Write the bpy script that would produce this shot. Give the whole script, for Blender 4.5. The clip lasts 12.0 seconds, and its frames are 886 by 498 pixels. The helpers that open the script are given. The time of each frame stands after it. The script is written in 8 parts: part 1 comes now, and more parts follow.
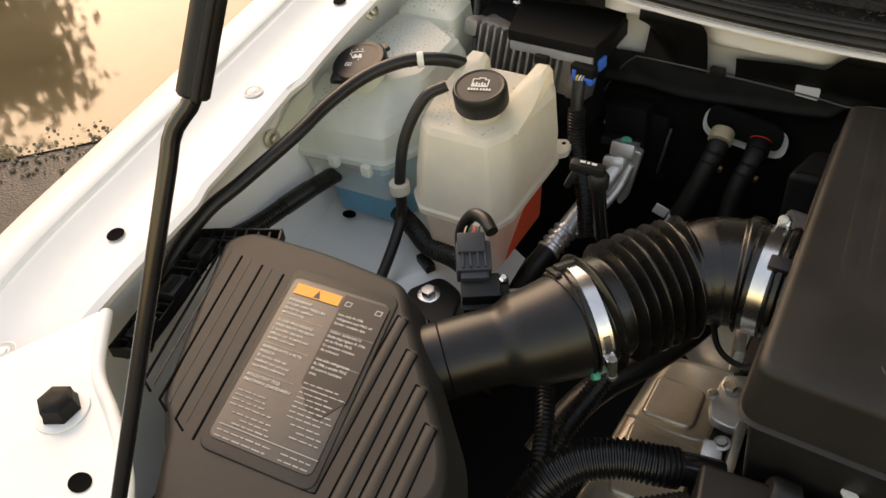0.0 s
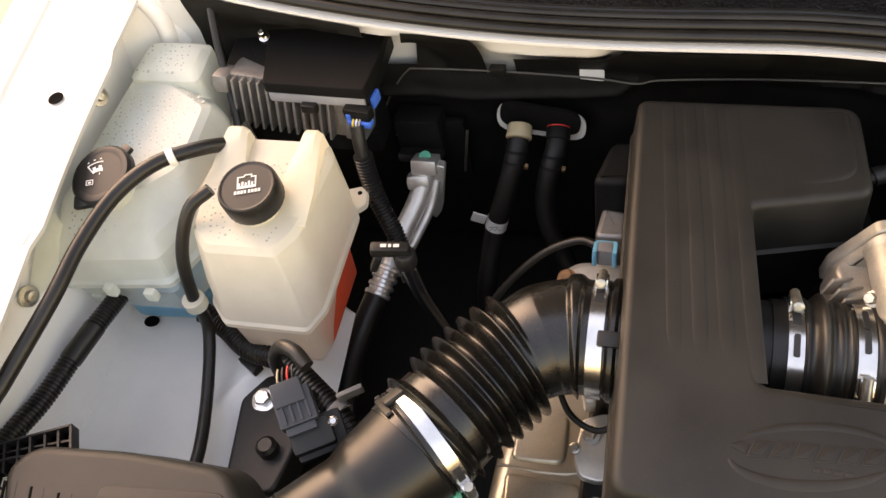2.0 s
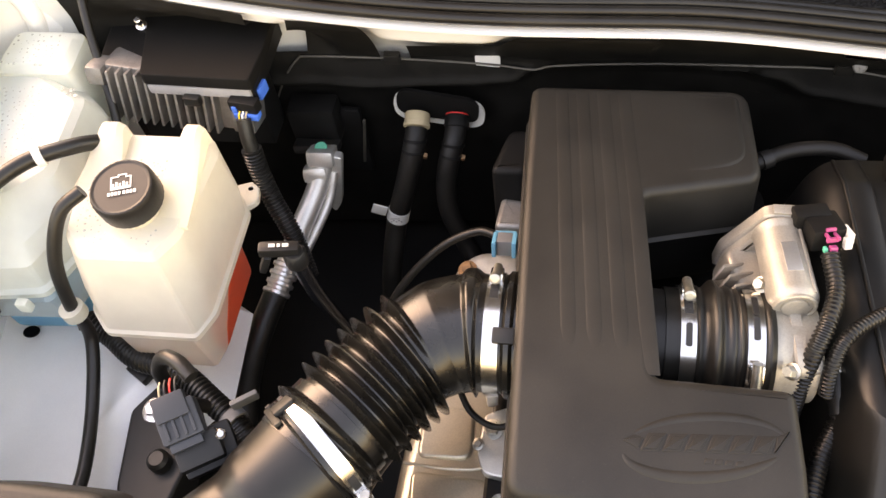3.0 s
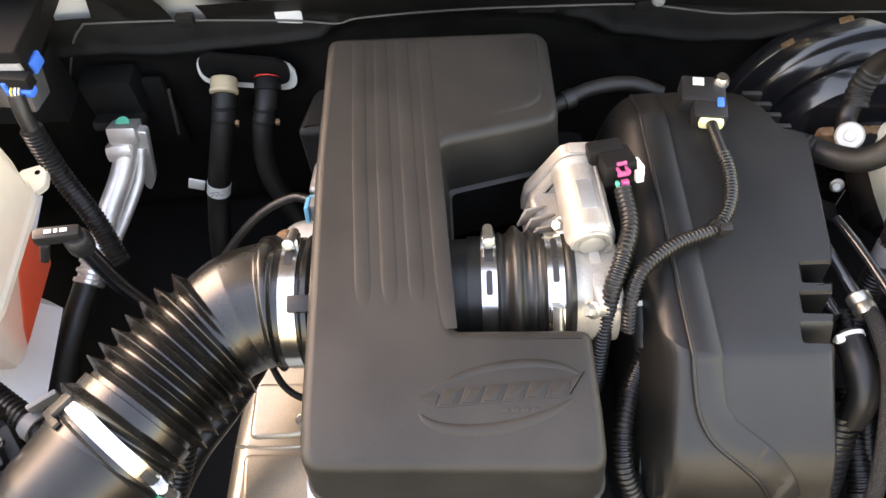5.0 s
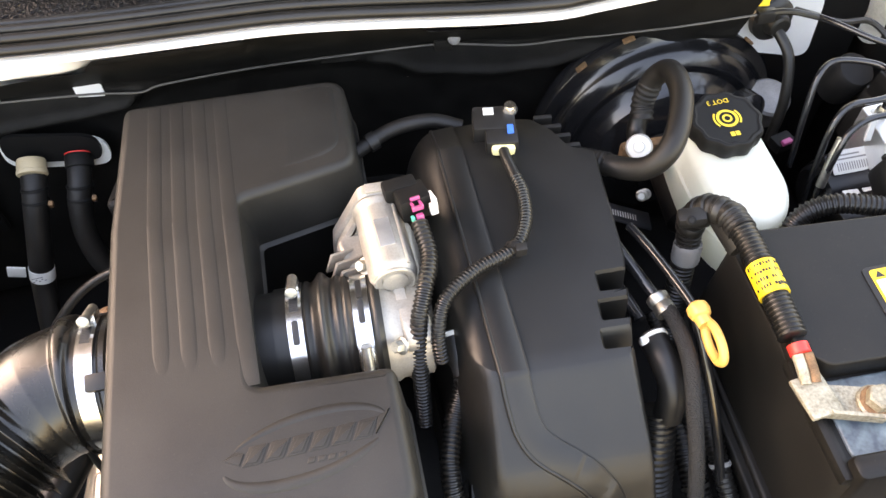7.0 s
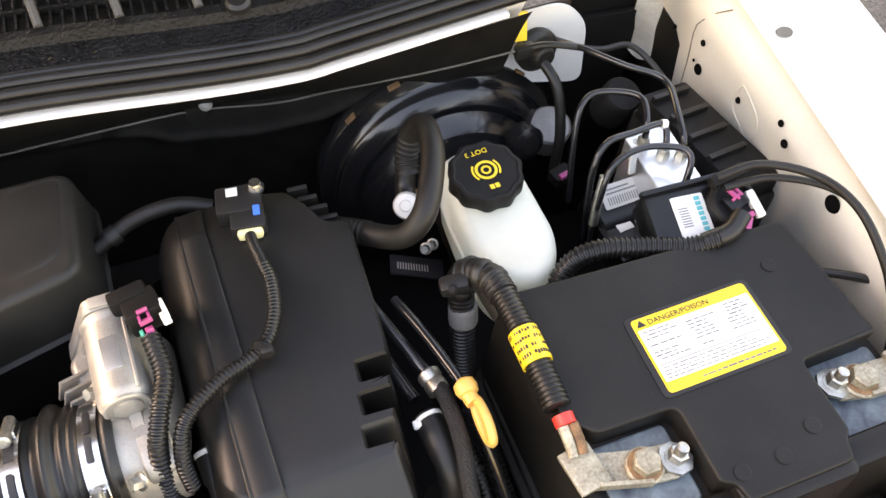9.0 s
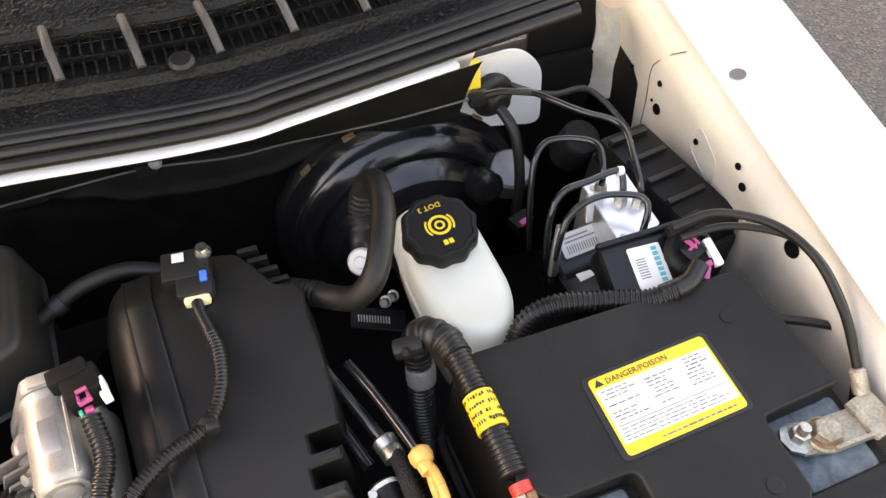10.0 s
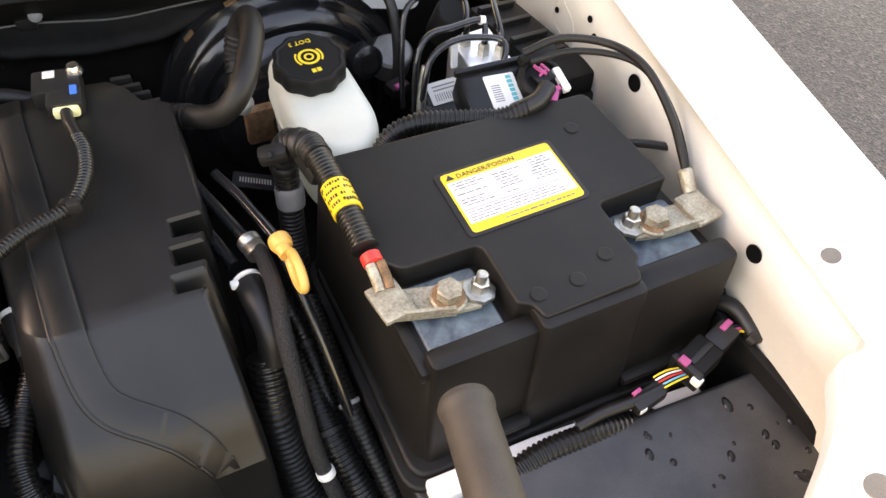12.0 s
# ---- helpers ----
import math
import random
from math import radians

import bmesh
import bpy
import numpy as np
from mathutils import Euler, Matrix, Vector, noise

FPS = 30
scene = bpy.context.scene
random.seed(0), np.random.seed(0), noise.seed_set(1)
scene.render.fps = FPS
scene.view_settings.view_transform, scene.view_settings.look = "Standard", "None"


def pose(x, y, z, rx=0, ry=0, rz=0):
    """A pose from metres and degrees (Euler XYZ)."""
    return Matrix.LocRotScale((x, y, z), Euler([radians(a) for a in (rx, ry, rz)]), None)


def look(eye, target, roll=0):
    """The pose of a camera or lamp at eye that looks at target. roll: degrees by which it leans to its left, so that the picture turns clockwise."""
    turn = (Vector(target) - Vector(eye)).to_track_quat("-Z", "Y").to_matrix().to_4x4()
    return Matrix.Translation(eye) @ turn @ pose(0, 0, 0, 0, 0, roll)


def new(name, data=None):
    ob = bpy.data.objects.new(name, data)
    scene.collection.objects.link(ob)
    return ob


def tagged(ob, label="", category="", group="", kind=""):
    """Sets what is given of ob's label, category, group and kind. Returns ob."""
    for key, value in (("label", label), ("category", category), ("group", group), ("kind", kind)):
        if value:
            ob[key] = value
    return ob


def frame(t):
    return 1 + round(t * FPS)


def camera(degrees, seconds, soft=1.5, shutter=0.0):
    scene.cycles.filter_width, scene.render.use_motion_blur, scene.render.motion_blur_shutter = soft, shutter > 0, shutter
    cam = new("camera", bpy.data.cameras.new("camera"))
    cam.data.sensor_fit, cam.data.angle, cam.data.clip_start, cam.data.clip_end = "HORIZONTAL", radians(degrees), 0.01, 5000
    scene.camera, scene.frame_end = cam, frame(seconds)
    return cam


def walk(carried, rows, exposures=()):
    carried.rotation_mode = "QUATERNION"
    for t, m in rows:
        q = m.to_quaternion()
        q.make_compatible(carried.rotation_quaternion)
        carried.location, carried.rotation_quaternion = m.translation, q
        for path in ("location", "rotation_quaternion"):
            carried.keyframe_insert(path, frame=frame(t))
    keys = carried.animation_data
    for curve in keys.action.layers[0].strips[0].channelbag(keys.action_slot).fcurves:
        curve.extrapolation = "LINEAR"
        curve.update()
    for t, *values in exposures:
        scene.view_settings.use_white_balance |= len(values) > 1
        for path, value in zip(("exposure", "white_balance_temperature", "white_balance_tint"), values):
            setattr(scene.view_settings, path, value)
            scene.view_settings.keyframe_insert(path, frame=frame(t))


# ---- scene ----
cam = camera(58.3, 12.0)
PATH = [
    (0, (0.033, -0.014, 1.478), (-0.865, 1.176, 0.144), -7.7),
    (0.5, (0.048, 0.035, 1.533), (-0.776, 1.265, 0.189), -7.4),
    (1, (0.022, 0.098, 1.556), (-0.732, 1.266, 0.119), -10.0),
    (1.5, (0.014, 0.182, 1.562), (-0.585, 1.348, 0.052), -13.9),
    (2, (0.005, 0.221, 1.568), (-0.512, 1.326, -0.017), -15.2),
    (2.5, (0.013, 0.242, 1.558), (-0.387, 1.358, -0.053), -11.7),
    (3, (0.028, 0.253, 1.55), (-0.302, 1.355, -0.086), -10.4),
    (3.5, (0.063, 0.261, 1.543), (-0.215, 1.363, -0.102), -10.6),
    (3.7, (0.076, 0.264, 1.54), (-0.18, 1.35, -0.12), -10.1),
    (5.3, (0.124, 0.272, 1.505), (0.081, 1.328, -0.193), -4.7),
    (5.5, (0.133, 0.268, 1.504), (0.111, 1.35, -0.177), -4.4),
    (6, (0.144, 0.266, 1.504), (0.152, 1.391, -0.15), -4.3),
    (6.5, (0.168, 0.263, 1.499), (0.268, 1.393, -0.149), -2.5),
    (7, (0.2, 0.259, 1.504), (0.357, 1.398, -0.132), -2.6),
    (7.5, (0.22, 0.255, 1.506), (0.476, 1.393, -0.118), -0.5),
    (7.7, (0.228, 0.25, 1.508), (0.51, 1.399, -0.104), -0.6),
    (9.3, (0.359, 0.335, 1.503), (0.79, 1.385, -0.144), 1.1),
    (9.5, (0.368, 0.342, 1.508), (0.812, 1.41, -0.123), 0.8),
    (10, (0.38, 0.34, 1.511), (0.829, 1.425, -0.108), 0.1),
    (10.5, (0.384, 0.296, 1.502), (0.833, 1.362, -0.13), -1.7),
    (11, (0.379, 0.243, 1.472), (0.813, 1.305, -0.166), -3.2),
    (11.5, (0.376, 0.199, 1.461), (0.838, 1.265, -0.166), -2.2),
    (12, (0.368, 0.156, 1.431), (0.996, 1.234, -0.132), 6.1),
]
walk(cam, [(t, look(eye, target, roll)) for t, eye, target, roll in PATH], exposures=[(0.0, 1.36, 10700, 26), (1.0, 1.17, 10500, 25), (1.5, 1.64, 11000, 31), (2.5, 2.52, 11000, 34), (3.5, 2.90, 10600, 35), (5.5, 3.26, 9000, 30), (7.5, 3.22, 9100, 31), (9.5, 2.68, 9400, 32), (10.0, 2.62, 9400, 32), (10.6, 2.66, 9400, 32), (12.0, 2.66, 9300, 32)])

# ---- light ----
SUN = Vector((-0.80, 0.46, 0.62)).normalized()      # towards the low, hazy sun
world = bpy.data.worlds.new("world")
scene.world = world
world.use_nodes = True
sky = world.node_tree.nodes.new("ShaderNodeTexSky")
sky.sky_type, sky.sun_disc = "NISHITA", False
sky.sun_elevation = math.asin(SUN.z)
sky.sun_rotation = math.atan2(SUN.x, SUN.y)
sky.air_density, sky.dust_density, sky.ozone_density = 2.0, 1.0, 3.0
world.node_tree.links.new(sky.outputs[0], world.node_tree.nodes["Background"].inputs[0])
world.node_tree.nodes["Background"].inputs[1].default_value = 0.15
sun = new("sun", bpy.data.lights.new("sun", "SUN"))
sun.data.energy, sun.data.angle, sun.data.color = 0.50, radians(45), (1.0, 0.87, 0.73)
sun.rotation_euler = SUN.to_track_quat("Z", "Y").to_euler()


# ---- materials ----
def nodes_of(name):
    m = bpy.data.materials.new(name)
    m.use_nodes = True
    return m, m.node_tree.nodes, m.node_tree.links, m.node_tree.nodes["Principled BSDF"]


def math_node(n, l, op, a, b):
    k = n.new("ShaderNodeMath")
    k.operation = op
    for i, v in enumerate((a, b)):
        if isinstance(v, (int, float)):
            k.inputs[i].default_value = v
        else:
            l.new(v, k.inputs[i])
    return k.outputs[0]


def noise_node(n, l, scale, detail=4.0, rough=0.55):
    tc = n.new("ShaderNodeTexCoord")
    k = n.new("ShaderNodeTexNoise")
    k.inputs["Scale"].default_value, k.inputs["Detail"].default_value, k.inputs["Roughness"].default_value = scale, detail, rough
    l.new(tc.outputs["Object"], k.inputs["Vector"])
    return k.outputs["Fac"]


def ramp_node(n, l, fac, a, b, lo=0.35, hi=0.65):
    k = n.new("ShaderNodeValToRGB")
    k.color_ramp.elements[0].color, k.color_ramp.elements[1].color = (*a, 1), (*b, 1)
    k.color_ramp.elements[0].position, k.color_ramp.elements[1].position = lo, hi
    l.new(fac, k.inputs[0])
    return k.outputs[0]


def mat(name, base, rough=0.5, metal=0.0, var=0.25, big=18.0, fine=900.0, bump=0.15, dist=0.0004, coat=0.0, rvar=0.12, dust=None, spec=0.5, speck=0.0):
    """A painted, moulded or metal surface: colour varies at a large and a fine scale, with fine relief and uneven gloss."""
    m, n, l, p = nodes_of(name)
    broad, grain = noise_node(n, l, big, 5.0), noise_node(n, l, fine, 2.0)
    both = math_node(n, l, "ADD", math_node(n, l, "MULTIPLY", broad, 0.65), math_node(n, l, "MULTIPLY", grain, 0.35))
    dark = tuple(c * (1 - var) for c in base)
    light = tuple(min(1, c * (1 + var)) for c in (dust or base))
    tone = ramp_node(n, l, both, dark, light)
    if speck:
        mixc = n.new("ShaderNodeMix")
        mixc.data_type = "RGBA"
        dots = ramp_node(n, l, noise_node(n, l, 520, 1.0), (0, 0, 0), (speck, speck, speck), 0.70, 0.78)
        l.new(dots, mixc.inputs[0])
        l.new(tone, mixc.inputs[6])
        mixc.inputs[7].default_value = (0.20, 0.175, 0.14, 1)
        tone = mixc.outputs[2]
    l.new(tone, p.inputs["Base Color"])
    r = math_node(n, l, "ADD", rough - rvar / 2, math_node(n, l, "MULTIPLY", broad, rvar))
    l.new(r, p.inputs["Roughness"])
    p.inputs["Metallic"].default_value = metal
    p.inputs["Coat Weight"].default_value = coat
    p.inputs["Coat Roughness"].default_value = 0.05
    p.inputs["Specular IOR Level"].default_value = spec
    b = n.new("ShaderNodeBump")
    b.inputs["Strength"].default_value, b.inputs["Distance"].default_value = bump, dist
    l.new(grain, b.inputs["Height"])
    l.new(b.outputs[0], p.inputs["Normal"])
    return m


def tank_mat(name, base, clear=0.12, through_light=0.4):
    """Milky polyethylene that lets some light and the liquid's colour through."""
    m, n, l, p = nodes_of(name)
    broad = noise_node(n, l, 25, 4)
    l.new(ramp_node(n, l, broad, tuple(c * 0.9 for c in base), base), p.inputs["Base Color"])
    p.inputs["Roughness"].default_value = 0.42
    b = n.new("ShaderNodeBump")
    b.inputs["Strength"].default_value, b.inputs["Distance"].default_value = 0.25, 0.001
    l.new(noise_node(n, l, 220, 2), b.inputs["Height"])
    l.new(b.outputs[0], p.inputs["Normal"])
    tr, tp = n.new("ShaderNodeBsdfTranslucent"), n.new("ShaderNodeBsdfTransparent")
    tr.inputs[0].default_value = (*base, 1)
    m1, m2 = n.new("ShaderNodeMixShader"), n.new("ShaderNodeMixShader")
    m1.inputs[0].default_value, m2.inputs[0].default_value = through_light, clear
    l.new(p.outputs[0], m1.inputs[1]), l.new(tr.outputs[0], m1.inputs[2])
    l.new(m1.outputs[0], m2.inputs[1]), l.new(tp.outputs[0], m2.inputs[2])
    l.new(m2.outputs[0], n["Material Output"].inputs["Surface"])
    return m


PLASTIC = mat("moulded_black_plastic", (0.0095, 0.0090, 0.0085), 0.44, spec=0.4, var=0.22, fine=1400, bump=0.35, dist=0.0003, dust=(0.0135, 0.0125, 0.0115))
LIDBLACK = mat("matt_black_lid", (0.0068, 0.0066, 0.0063), 0.72, var=0.25, big=15, fine=1200, bump=0.3, dist=0.0003, spec=0.12)
COVER = mat("dusty_cover_plastic", (0.0145, 0.0138, 0.0124), 0.50, var=0.24, big=12, fine=1600, bump=0.45, dist=0.0003, dust=(0.0205, 0.0190, 0.0165), speck=0.05, spec=0.34)
SCUFFED = mat("scuffed_front_cover_plastic", (0.024, 0.0245, 0.026), 0.36, var=0.3, big=20, fine=1200, bump=0.3, dist=0.0003, dust=(0.036, 0.036, 0.037), speck=0.10, spec=0.5)
CLEAN = mat("clean_cover_plastic", (0.0076, 0.0069, 0.0060), 0.46, var=0.2, fine=1600, bump=0.40, dist=0.0003, dust=(0.0108, 0.0096, 0.0080), speck=0.08, spec=0.26)
# Dimness inside the right fender's holes and seam, put into the colour.
SEETHROUGH = mat("dim_inner_panel", (0.17, 0.15, 0.125), 0.7, var=0.2, spec=0.2)
MANIFOLD = mat("satin_manifold_plastic", (0.0062, 0.0060, 0.0056), 0.42, var=0.22, fine=1600, bump=0.35, dist=0.0003, dust=(0.0082, 0.0078, 0.0070), speck=0.03, spec=0.44)
HOSE = mat("dull_hose_rubber", (0.0060, 0.0057, 0.0054), 0.50, var=0.3, fine=1200, bump=0.25, spec=0.35, dust=(0.010, 0.009, 0.008))
WIRE = mat("weathered_cable_sheath", (0.085, 0.080, 0.074), 0.45, var=0.25, bump=0.05)
BEAD = mat("wet_tank_beads", (0.50, 0.51, 0.45), 0.22, var=0.25, big=60, bump=0.05)
# Near-black that paints the shade inside holes and lid grooves.
HOLE = mat("hole_and_groove_shade", (0.004, 0.004, 0.004), 0.9, var=0.2, bump=0.02, spec=0.05)
THROTTLE = mat("tan_grey_throttle_casting", (0.41, 0.375, 0.325), 0.44, 0.50, var=0.16, big=45, fine=600, bump=0.35, dist=0.0005)
TUBE = mat("chalky_worn_rubber", (0.050, 0.043, 0.036), 0.58, var=0.25, big=25, fine=900, bump=0.25, spec=0.35)
LINER = mat("dim_reflection_liner", (0.035, 0.034, 0.033), 0.85, var=0.2, bump=0.3)
FINS = mat("grey_finned_casting", (0.30, 0.29, 0.28), 0.5, 0.8, var=0.2, big=60, fine=700, bump=0.4, dist=0.0006)
DARK = mat("dull_dark_plastic", (0.0060, 0.0058, 0.0056), 0.58, var=0.3, spec=0.22)
GLOSSY = mat("glossy_black_enamel", (0.010, 0.010, 0.011), 0.22, var=0.3, bump=0.05, coat=0.3)
RUBBER = mat("black_rubber", (0.0088, 0.0083, 0.0074), 0.38, var=0.3, fine=1200, bump=0.25, spec=0.42, dust=(0.013, 0.0120, 0.0104))
BELLOWS = mat("shiny_bellows_rubber", (0.0062, 0.0057, 0.0050), 0.27, var=0.3, big=30, fine=1200, bump=0.18, spec=0.55, dust=(0.0085, 0.0078, 0.0066), rvar=0.10)
DUCT = mat("satin_duct_plastic", (0.0072, 0.0066, 0.0058), 0.33, var=0.25, big=20, fine=1500, bump=0.25, dist=0.0003, dust=(0.0100, 0.0090, 0.0076), spec=0.42)
LOOM = mat("loom_plastic", (0.0072, 0.0070, 0.0066), 0.36, var=0.3, bump=0.1)
FELT = mat("firewall_matting", (0.0036, 0.0034, 0.0031), 0.60, spec=0.25, var=0.5, big=34, fine=900, bump=0.55, dist=0.0006, dust=(0.0060, 0.0056, 0.0050))
PAINT = mat("white_car_paint", (0.76, 0.76, 0.75), 0.34, var=0.03, bump=0.03, coat=0.15, rvar=0.06, speck=0.10)
# Right inner wall's thin cream coat, darkened to stand in for its shade.
WINGWALL = mat("cream_undercoat_shaded", (0.61, 0.585, 0.52), 0.42, var=0.08, big=9, bump=0.08, dust=(0.65, 0.625, 0.56))
INNER = mat("thin_white_undercoat", (0.87, 0.87, 0.86), 0.38, var=0.06, big=9, bump=0.08, dust=(0.88, 0.87, 0.85))
STEEL = mat("bright_steel", (0.72, 0.71, 0.69), 0.22, 1.0, var=0.1, big=60, bump=0.08)
ZINC = mat("dull_zinc", (0.45, 0.44, 0.40), 0.42, 1.0, var=0.25, big=120, bump=0.2)
CAST = mat("cast_aluminium", (0.72, 0.70, 0.66), 0.40, 0.75, var=0.12, big=40, fine=700, bump=0.35, dist=0.0006)
ALU = mat("milled_aluminium", (0.80, 0.80, 0.79), 0.30, 0.85, var=0.08, big=50, bump=0.1)
ENGINE = mat("dusty_engine_casting", (0.66, 0.59, 0.47), 0.34, 0.80, var=0.14, big=14, fine=500, bump=0.15, dist=0.0004)
CORRODED = mat("corroded_lead_terminal", (0.25, 0.205, 0.14), 0.50, 0.5, var=0.22, big=45, fine=420, bump=0.7, dist=0.001, dust=(0.42, 0.38, 0.29))
RUST = mat("rusty_steel", (0.22, 0.12, 0.06), 0.7, 0.3, var=0.5, big=120, bump=0.5)
BATTERY = mat("battery_case_blue_bloom", (0.055, 0.074, 0.098), 0.42, var=0.25, big=40, fine=180, bump=0.5, dist=0.0008, dust=(0.115, 0.155, 0.17))
YELLOW = mat("yellow_print", (0.80, 0.52, 0.03), 0.45, var=0.06, bump=0.05)
HANDLE = mat("yellow_handle_plastic", (0.80, 0.41, 0.10), 0.38, var=0.08, bump=0.05)
ORANGE = mat("orange_print", (0.90, 0.33, 0.03), 0.45, var=0.05, bump=0.05)
PAPER = mat("white_label_film", (0.62, 0.62, 0.59), 0.42, var=0.05, bump=0.05)
INK = mat("black_ink", (0.015, 0.015, 0.015), 0.5, var=0.1, bump=0.02)
SOFTINK = mat("thin_grey_ink", (0.16, 0.16, 0.16), 0.5, var=0.4, big=90, bump=0.02)
TEAL = mat("teal_ink", (0.02, 0.33, 0.36), 0.5, var=0.1, bump=0.02)
FADEDINK = mat("faded_grey_ink", (0.34, 0.33, 0.31), 0.5, var=0.2, bump=0.02)
WHITEINK = mat("white_ink", (0.66, 0.65, 0.62), 0.5, var=0.1, bump=0.02)
PINK = mat("pink_lock_plastic", (0.46, 0.07, 0.20), 0.4, var=0.1, bump=0.05)
WHITE = mat("white_plastic", (0.78, 0.77, 0.72), 0.4, var=0.06, bump=0.05)
BLUE = mat("blue_connector_plastic", (0.02, 0.16, 0.62), 0.4, var=0.1, bump=0.05)
CYAN = mat("pale_blue_connector_plastic", (0.10, 0.42, 0.60), 0.4, var=0.1, bump=0.05)
SLATE = mat("slate_connector_plastic", (0.028, 0.031, 0.037), 0.42, var=0.15, bump=0.1)
GREY = mat("grey_plastic", (0.20, 0.20, 0.20), 0.5, var=0.12, bump=0.1)
FOAM = mat("grey_foam_strip", (0.30, 0.30, 0.31), 0.8, var=0.15, bump=0.3)
RED = mat("red_tape", (0.75, 0.04, 0.03), 0.42, var=0.1, bump=0.05)
GREENP = mat("green_paint_mark", (0.02, 0.45, 0.30), 0.5, var=0.2, bump=0.05)
TAN = mat("tan_fitting_plastic", (0.48, 0.38, 0.24), 0.5, var=0.12, bump=0.1)
CREAM = mat("cream_seal_plastic", (0.78, 0.72, 0.38), 0.45, var=0.1, bump=0.05)
SEALER = mat("brushed_seam_sealer", (0.76, 0.74, 0.68), 0.6, var=0.1, big=60, fine=300, bump=0.8, dist=0.002)
WASHER = mat("blue_washer_fluid", (0.03, 0.40, 0.66), 0.3, var=0.1, bump=0.02)
TANK = tank_mat("milky_tank_plastic", (0.95, 0.90, 0.77), 0.08, 0.42)
TANK_LOW = tank_mat("thin_milky_tank_plastic", (0.94, 0.85, 0.75), 0.35, 0.40)
TANK_RED = tank_mat("coolant_filled_plastic", (0.98, 0.20, 0.10), 0.16, 0.60)
TANK_BLUE = tank_mat("fluid_filled_plastic", (0.27, 0.75, 0.90), 0.18, 0.45)
TANK_WASHER = tank_mat("milky_green_tank_plastic", (0.90, 0.93, 0.85), 0.10, 0.34)
TANK_WASHER_LOW = tank_mat("thin_milky_green_tank_plastic", (0.84, 0.90, 0.86), 0.50, 0.30)
RESERVOIR = tank_mat("white_reservoir_plastic", (0.88, 0.88, 0.77), 0.05, 0.35)
WETPANEL = mat("wet_cowl_plastic", (0.0065, 0.0064, 0.0063), 0.40, spec=0.22, var=0.5, big=40, fine=260, bump=1.0, dist=0.002)
MOTOR = mat("satin_black_motor", (0.006, 0.006, 0.0065), 0.30, spec=0.35, var=0.2, bump=0.08)


def braid_mat():
    m, n, l, p = nodes_of("braided_hose_cover")
    tc = n.new("ShaderNodeTexCoord")
    w = n.new("ShaderNodeTexVoronoi")
    w.inputs["Scale"].default_value = 900
    l.new(tc.outputs["Object"], w.inputs["Vector"])
    l.new(ramp_node(n, l, w.outputs["Distance"], (0.024, 0.0235, 0.022), (0.004, 0.004, 0.004), 0.12, 0.5), p.inputs["Base Color"])
    b = n.new("ShaderNodeBump")
    b.inputs["Distance"].default_value = 0.001
    l.new(w.outputs["Distance"], b.inputs["Height"])
    l.new(b.outputs[0], p.inputs["Normal"])
    p.inputs["Roughness"].default_value = 0.6
    return m


def asphalt_mat():
    m, n, l, p = nodes_of("wet_asphalt")
    tc, v = n.new("ShaderNodeTexCoord"), n.new("ShaderNodeTexVoronoi")
    v.inputs["Scale"].default_value = 130
    l.new(tc.outputs["Object"], v.inputs["Vector"])
    stones = ramp_node(n, l, v.outputs["Color"], (0.010, 0.0095, 0.009), (0.105, 0.092, 0.078), 0.30, 0.98)
    binder = ramp_node(n, l, noise_node(n, l, 260, 3), (0.016, 0.0145, 0.013), (0.046, 0.041, 0.036))
    mixc = n.new("ShaderNodeMix")
    mixc.data_type = "RGBA"
    l.new(ramp_node(n, l, noise_node(n, l, 35, 4), (0.15, 0.15, 0.15), (0.95, 0.95, 0.95), 0.38, 0.62), mixc.inputs[0])
    l.new(binder, mixc.inputs[6])
    l.new(stones, mixc.inputs[7])
    l.new(mixc.outputs[2], p.inputs["Base Color"])
    l.new(math_node(n, l, "ADD", 0.3, math_node(n, l, "MULTIPLY", noise_node(n, l, 1.5, 4), 0.45)), p.inputs["Roughness"])
    b = n.new("ShaderNodeBump")
    b.inputs["Strength"].default_value, b.inputs["Distance"].default_value = 0.6, 0.003
    l.new(v.outputs["Distance"], b.inputs["Height"])
    l.new(b.outputs[0], p.inputs["Normal"])
    return m


def water_mat():
    m, n, l, p = nodes_of("muddy_puddle_water")
    l.new(ramp_node(n, l, noise_node(n, l, 1.2, 5), (0.10, 0.073, 0.040), (0.15, 0.11, 0.062)), p.inputs["Base Color"])
    p.inputs["Roughness"].default_value = 0.04
    p.inputs["IOR"].default_value = 1.33
    p.inputs["Specular IOR Level"].default_value = 0.55
    b = n.new("ShaderNodeBump")
    b.inputs["Strength"].default_value, b.inputs["Distance"].default_value = 0.03, 0.006
    l.new(noise_node(n, l, 5, 3), b.inputs["Height"])
    l.new(b.outputs[0], p.inputs["Normal"])
    return m


def drop_mat():
    m, n, l, p = nodes_of("water_drops")
    p.inputs["Base Color"].default_value = (0.012, 0.012, 0.013, 1)
    p.inputs["Roughness"].default_value = 0.03
    p.inputs["IOR"].default_value = 1.33
    return m


BRAID, ASPHALT, WATER, DROPS = braid_mat(), asphalt_mat(), water_mat(), drop_mat()
PEBBLE = mat("wet_pebbles", (0.17, 0.145, 0.11), 0.5, var=0.5, big=8, fine=60, bump=0.4, dist=0.003)
LEAF = mat("dark_leaves", (0.05, 0.06, 0.03), 0.6, var=0.5, big=2, fine=30, bump=0.2)
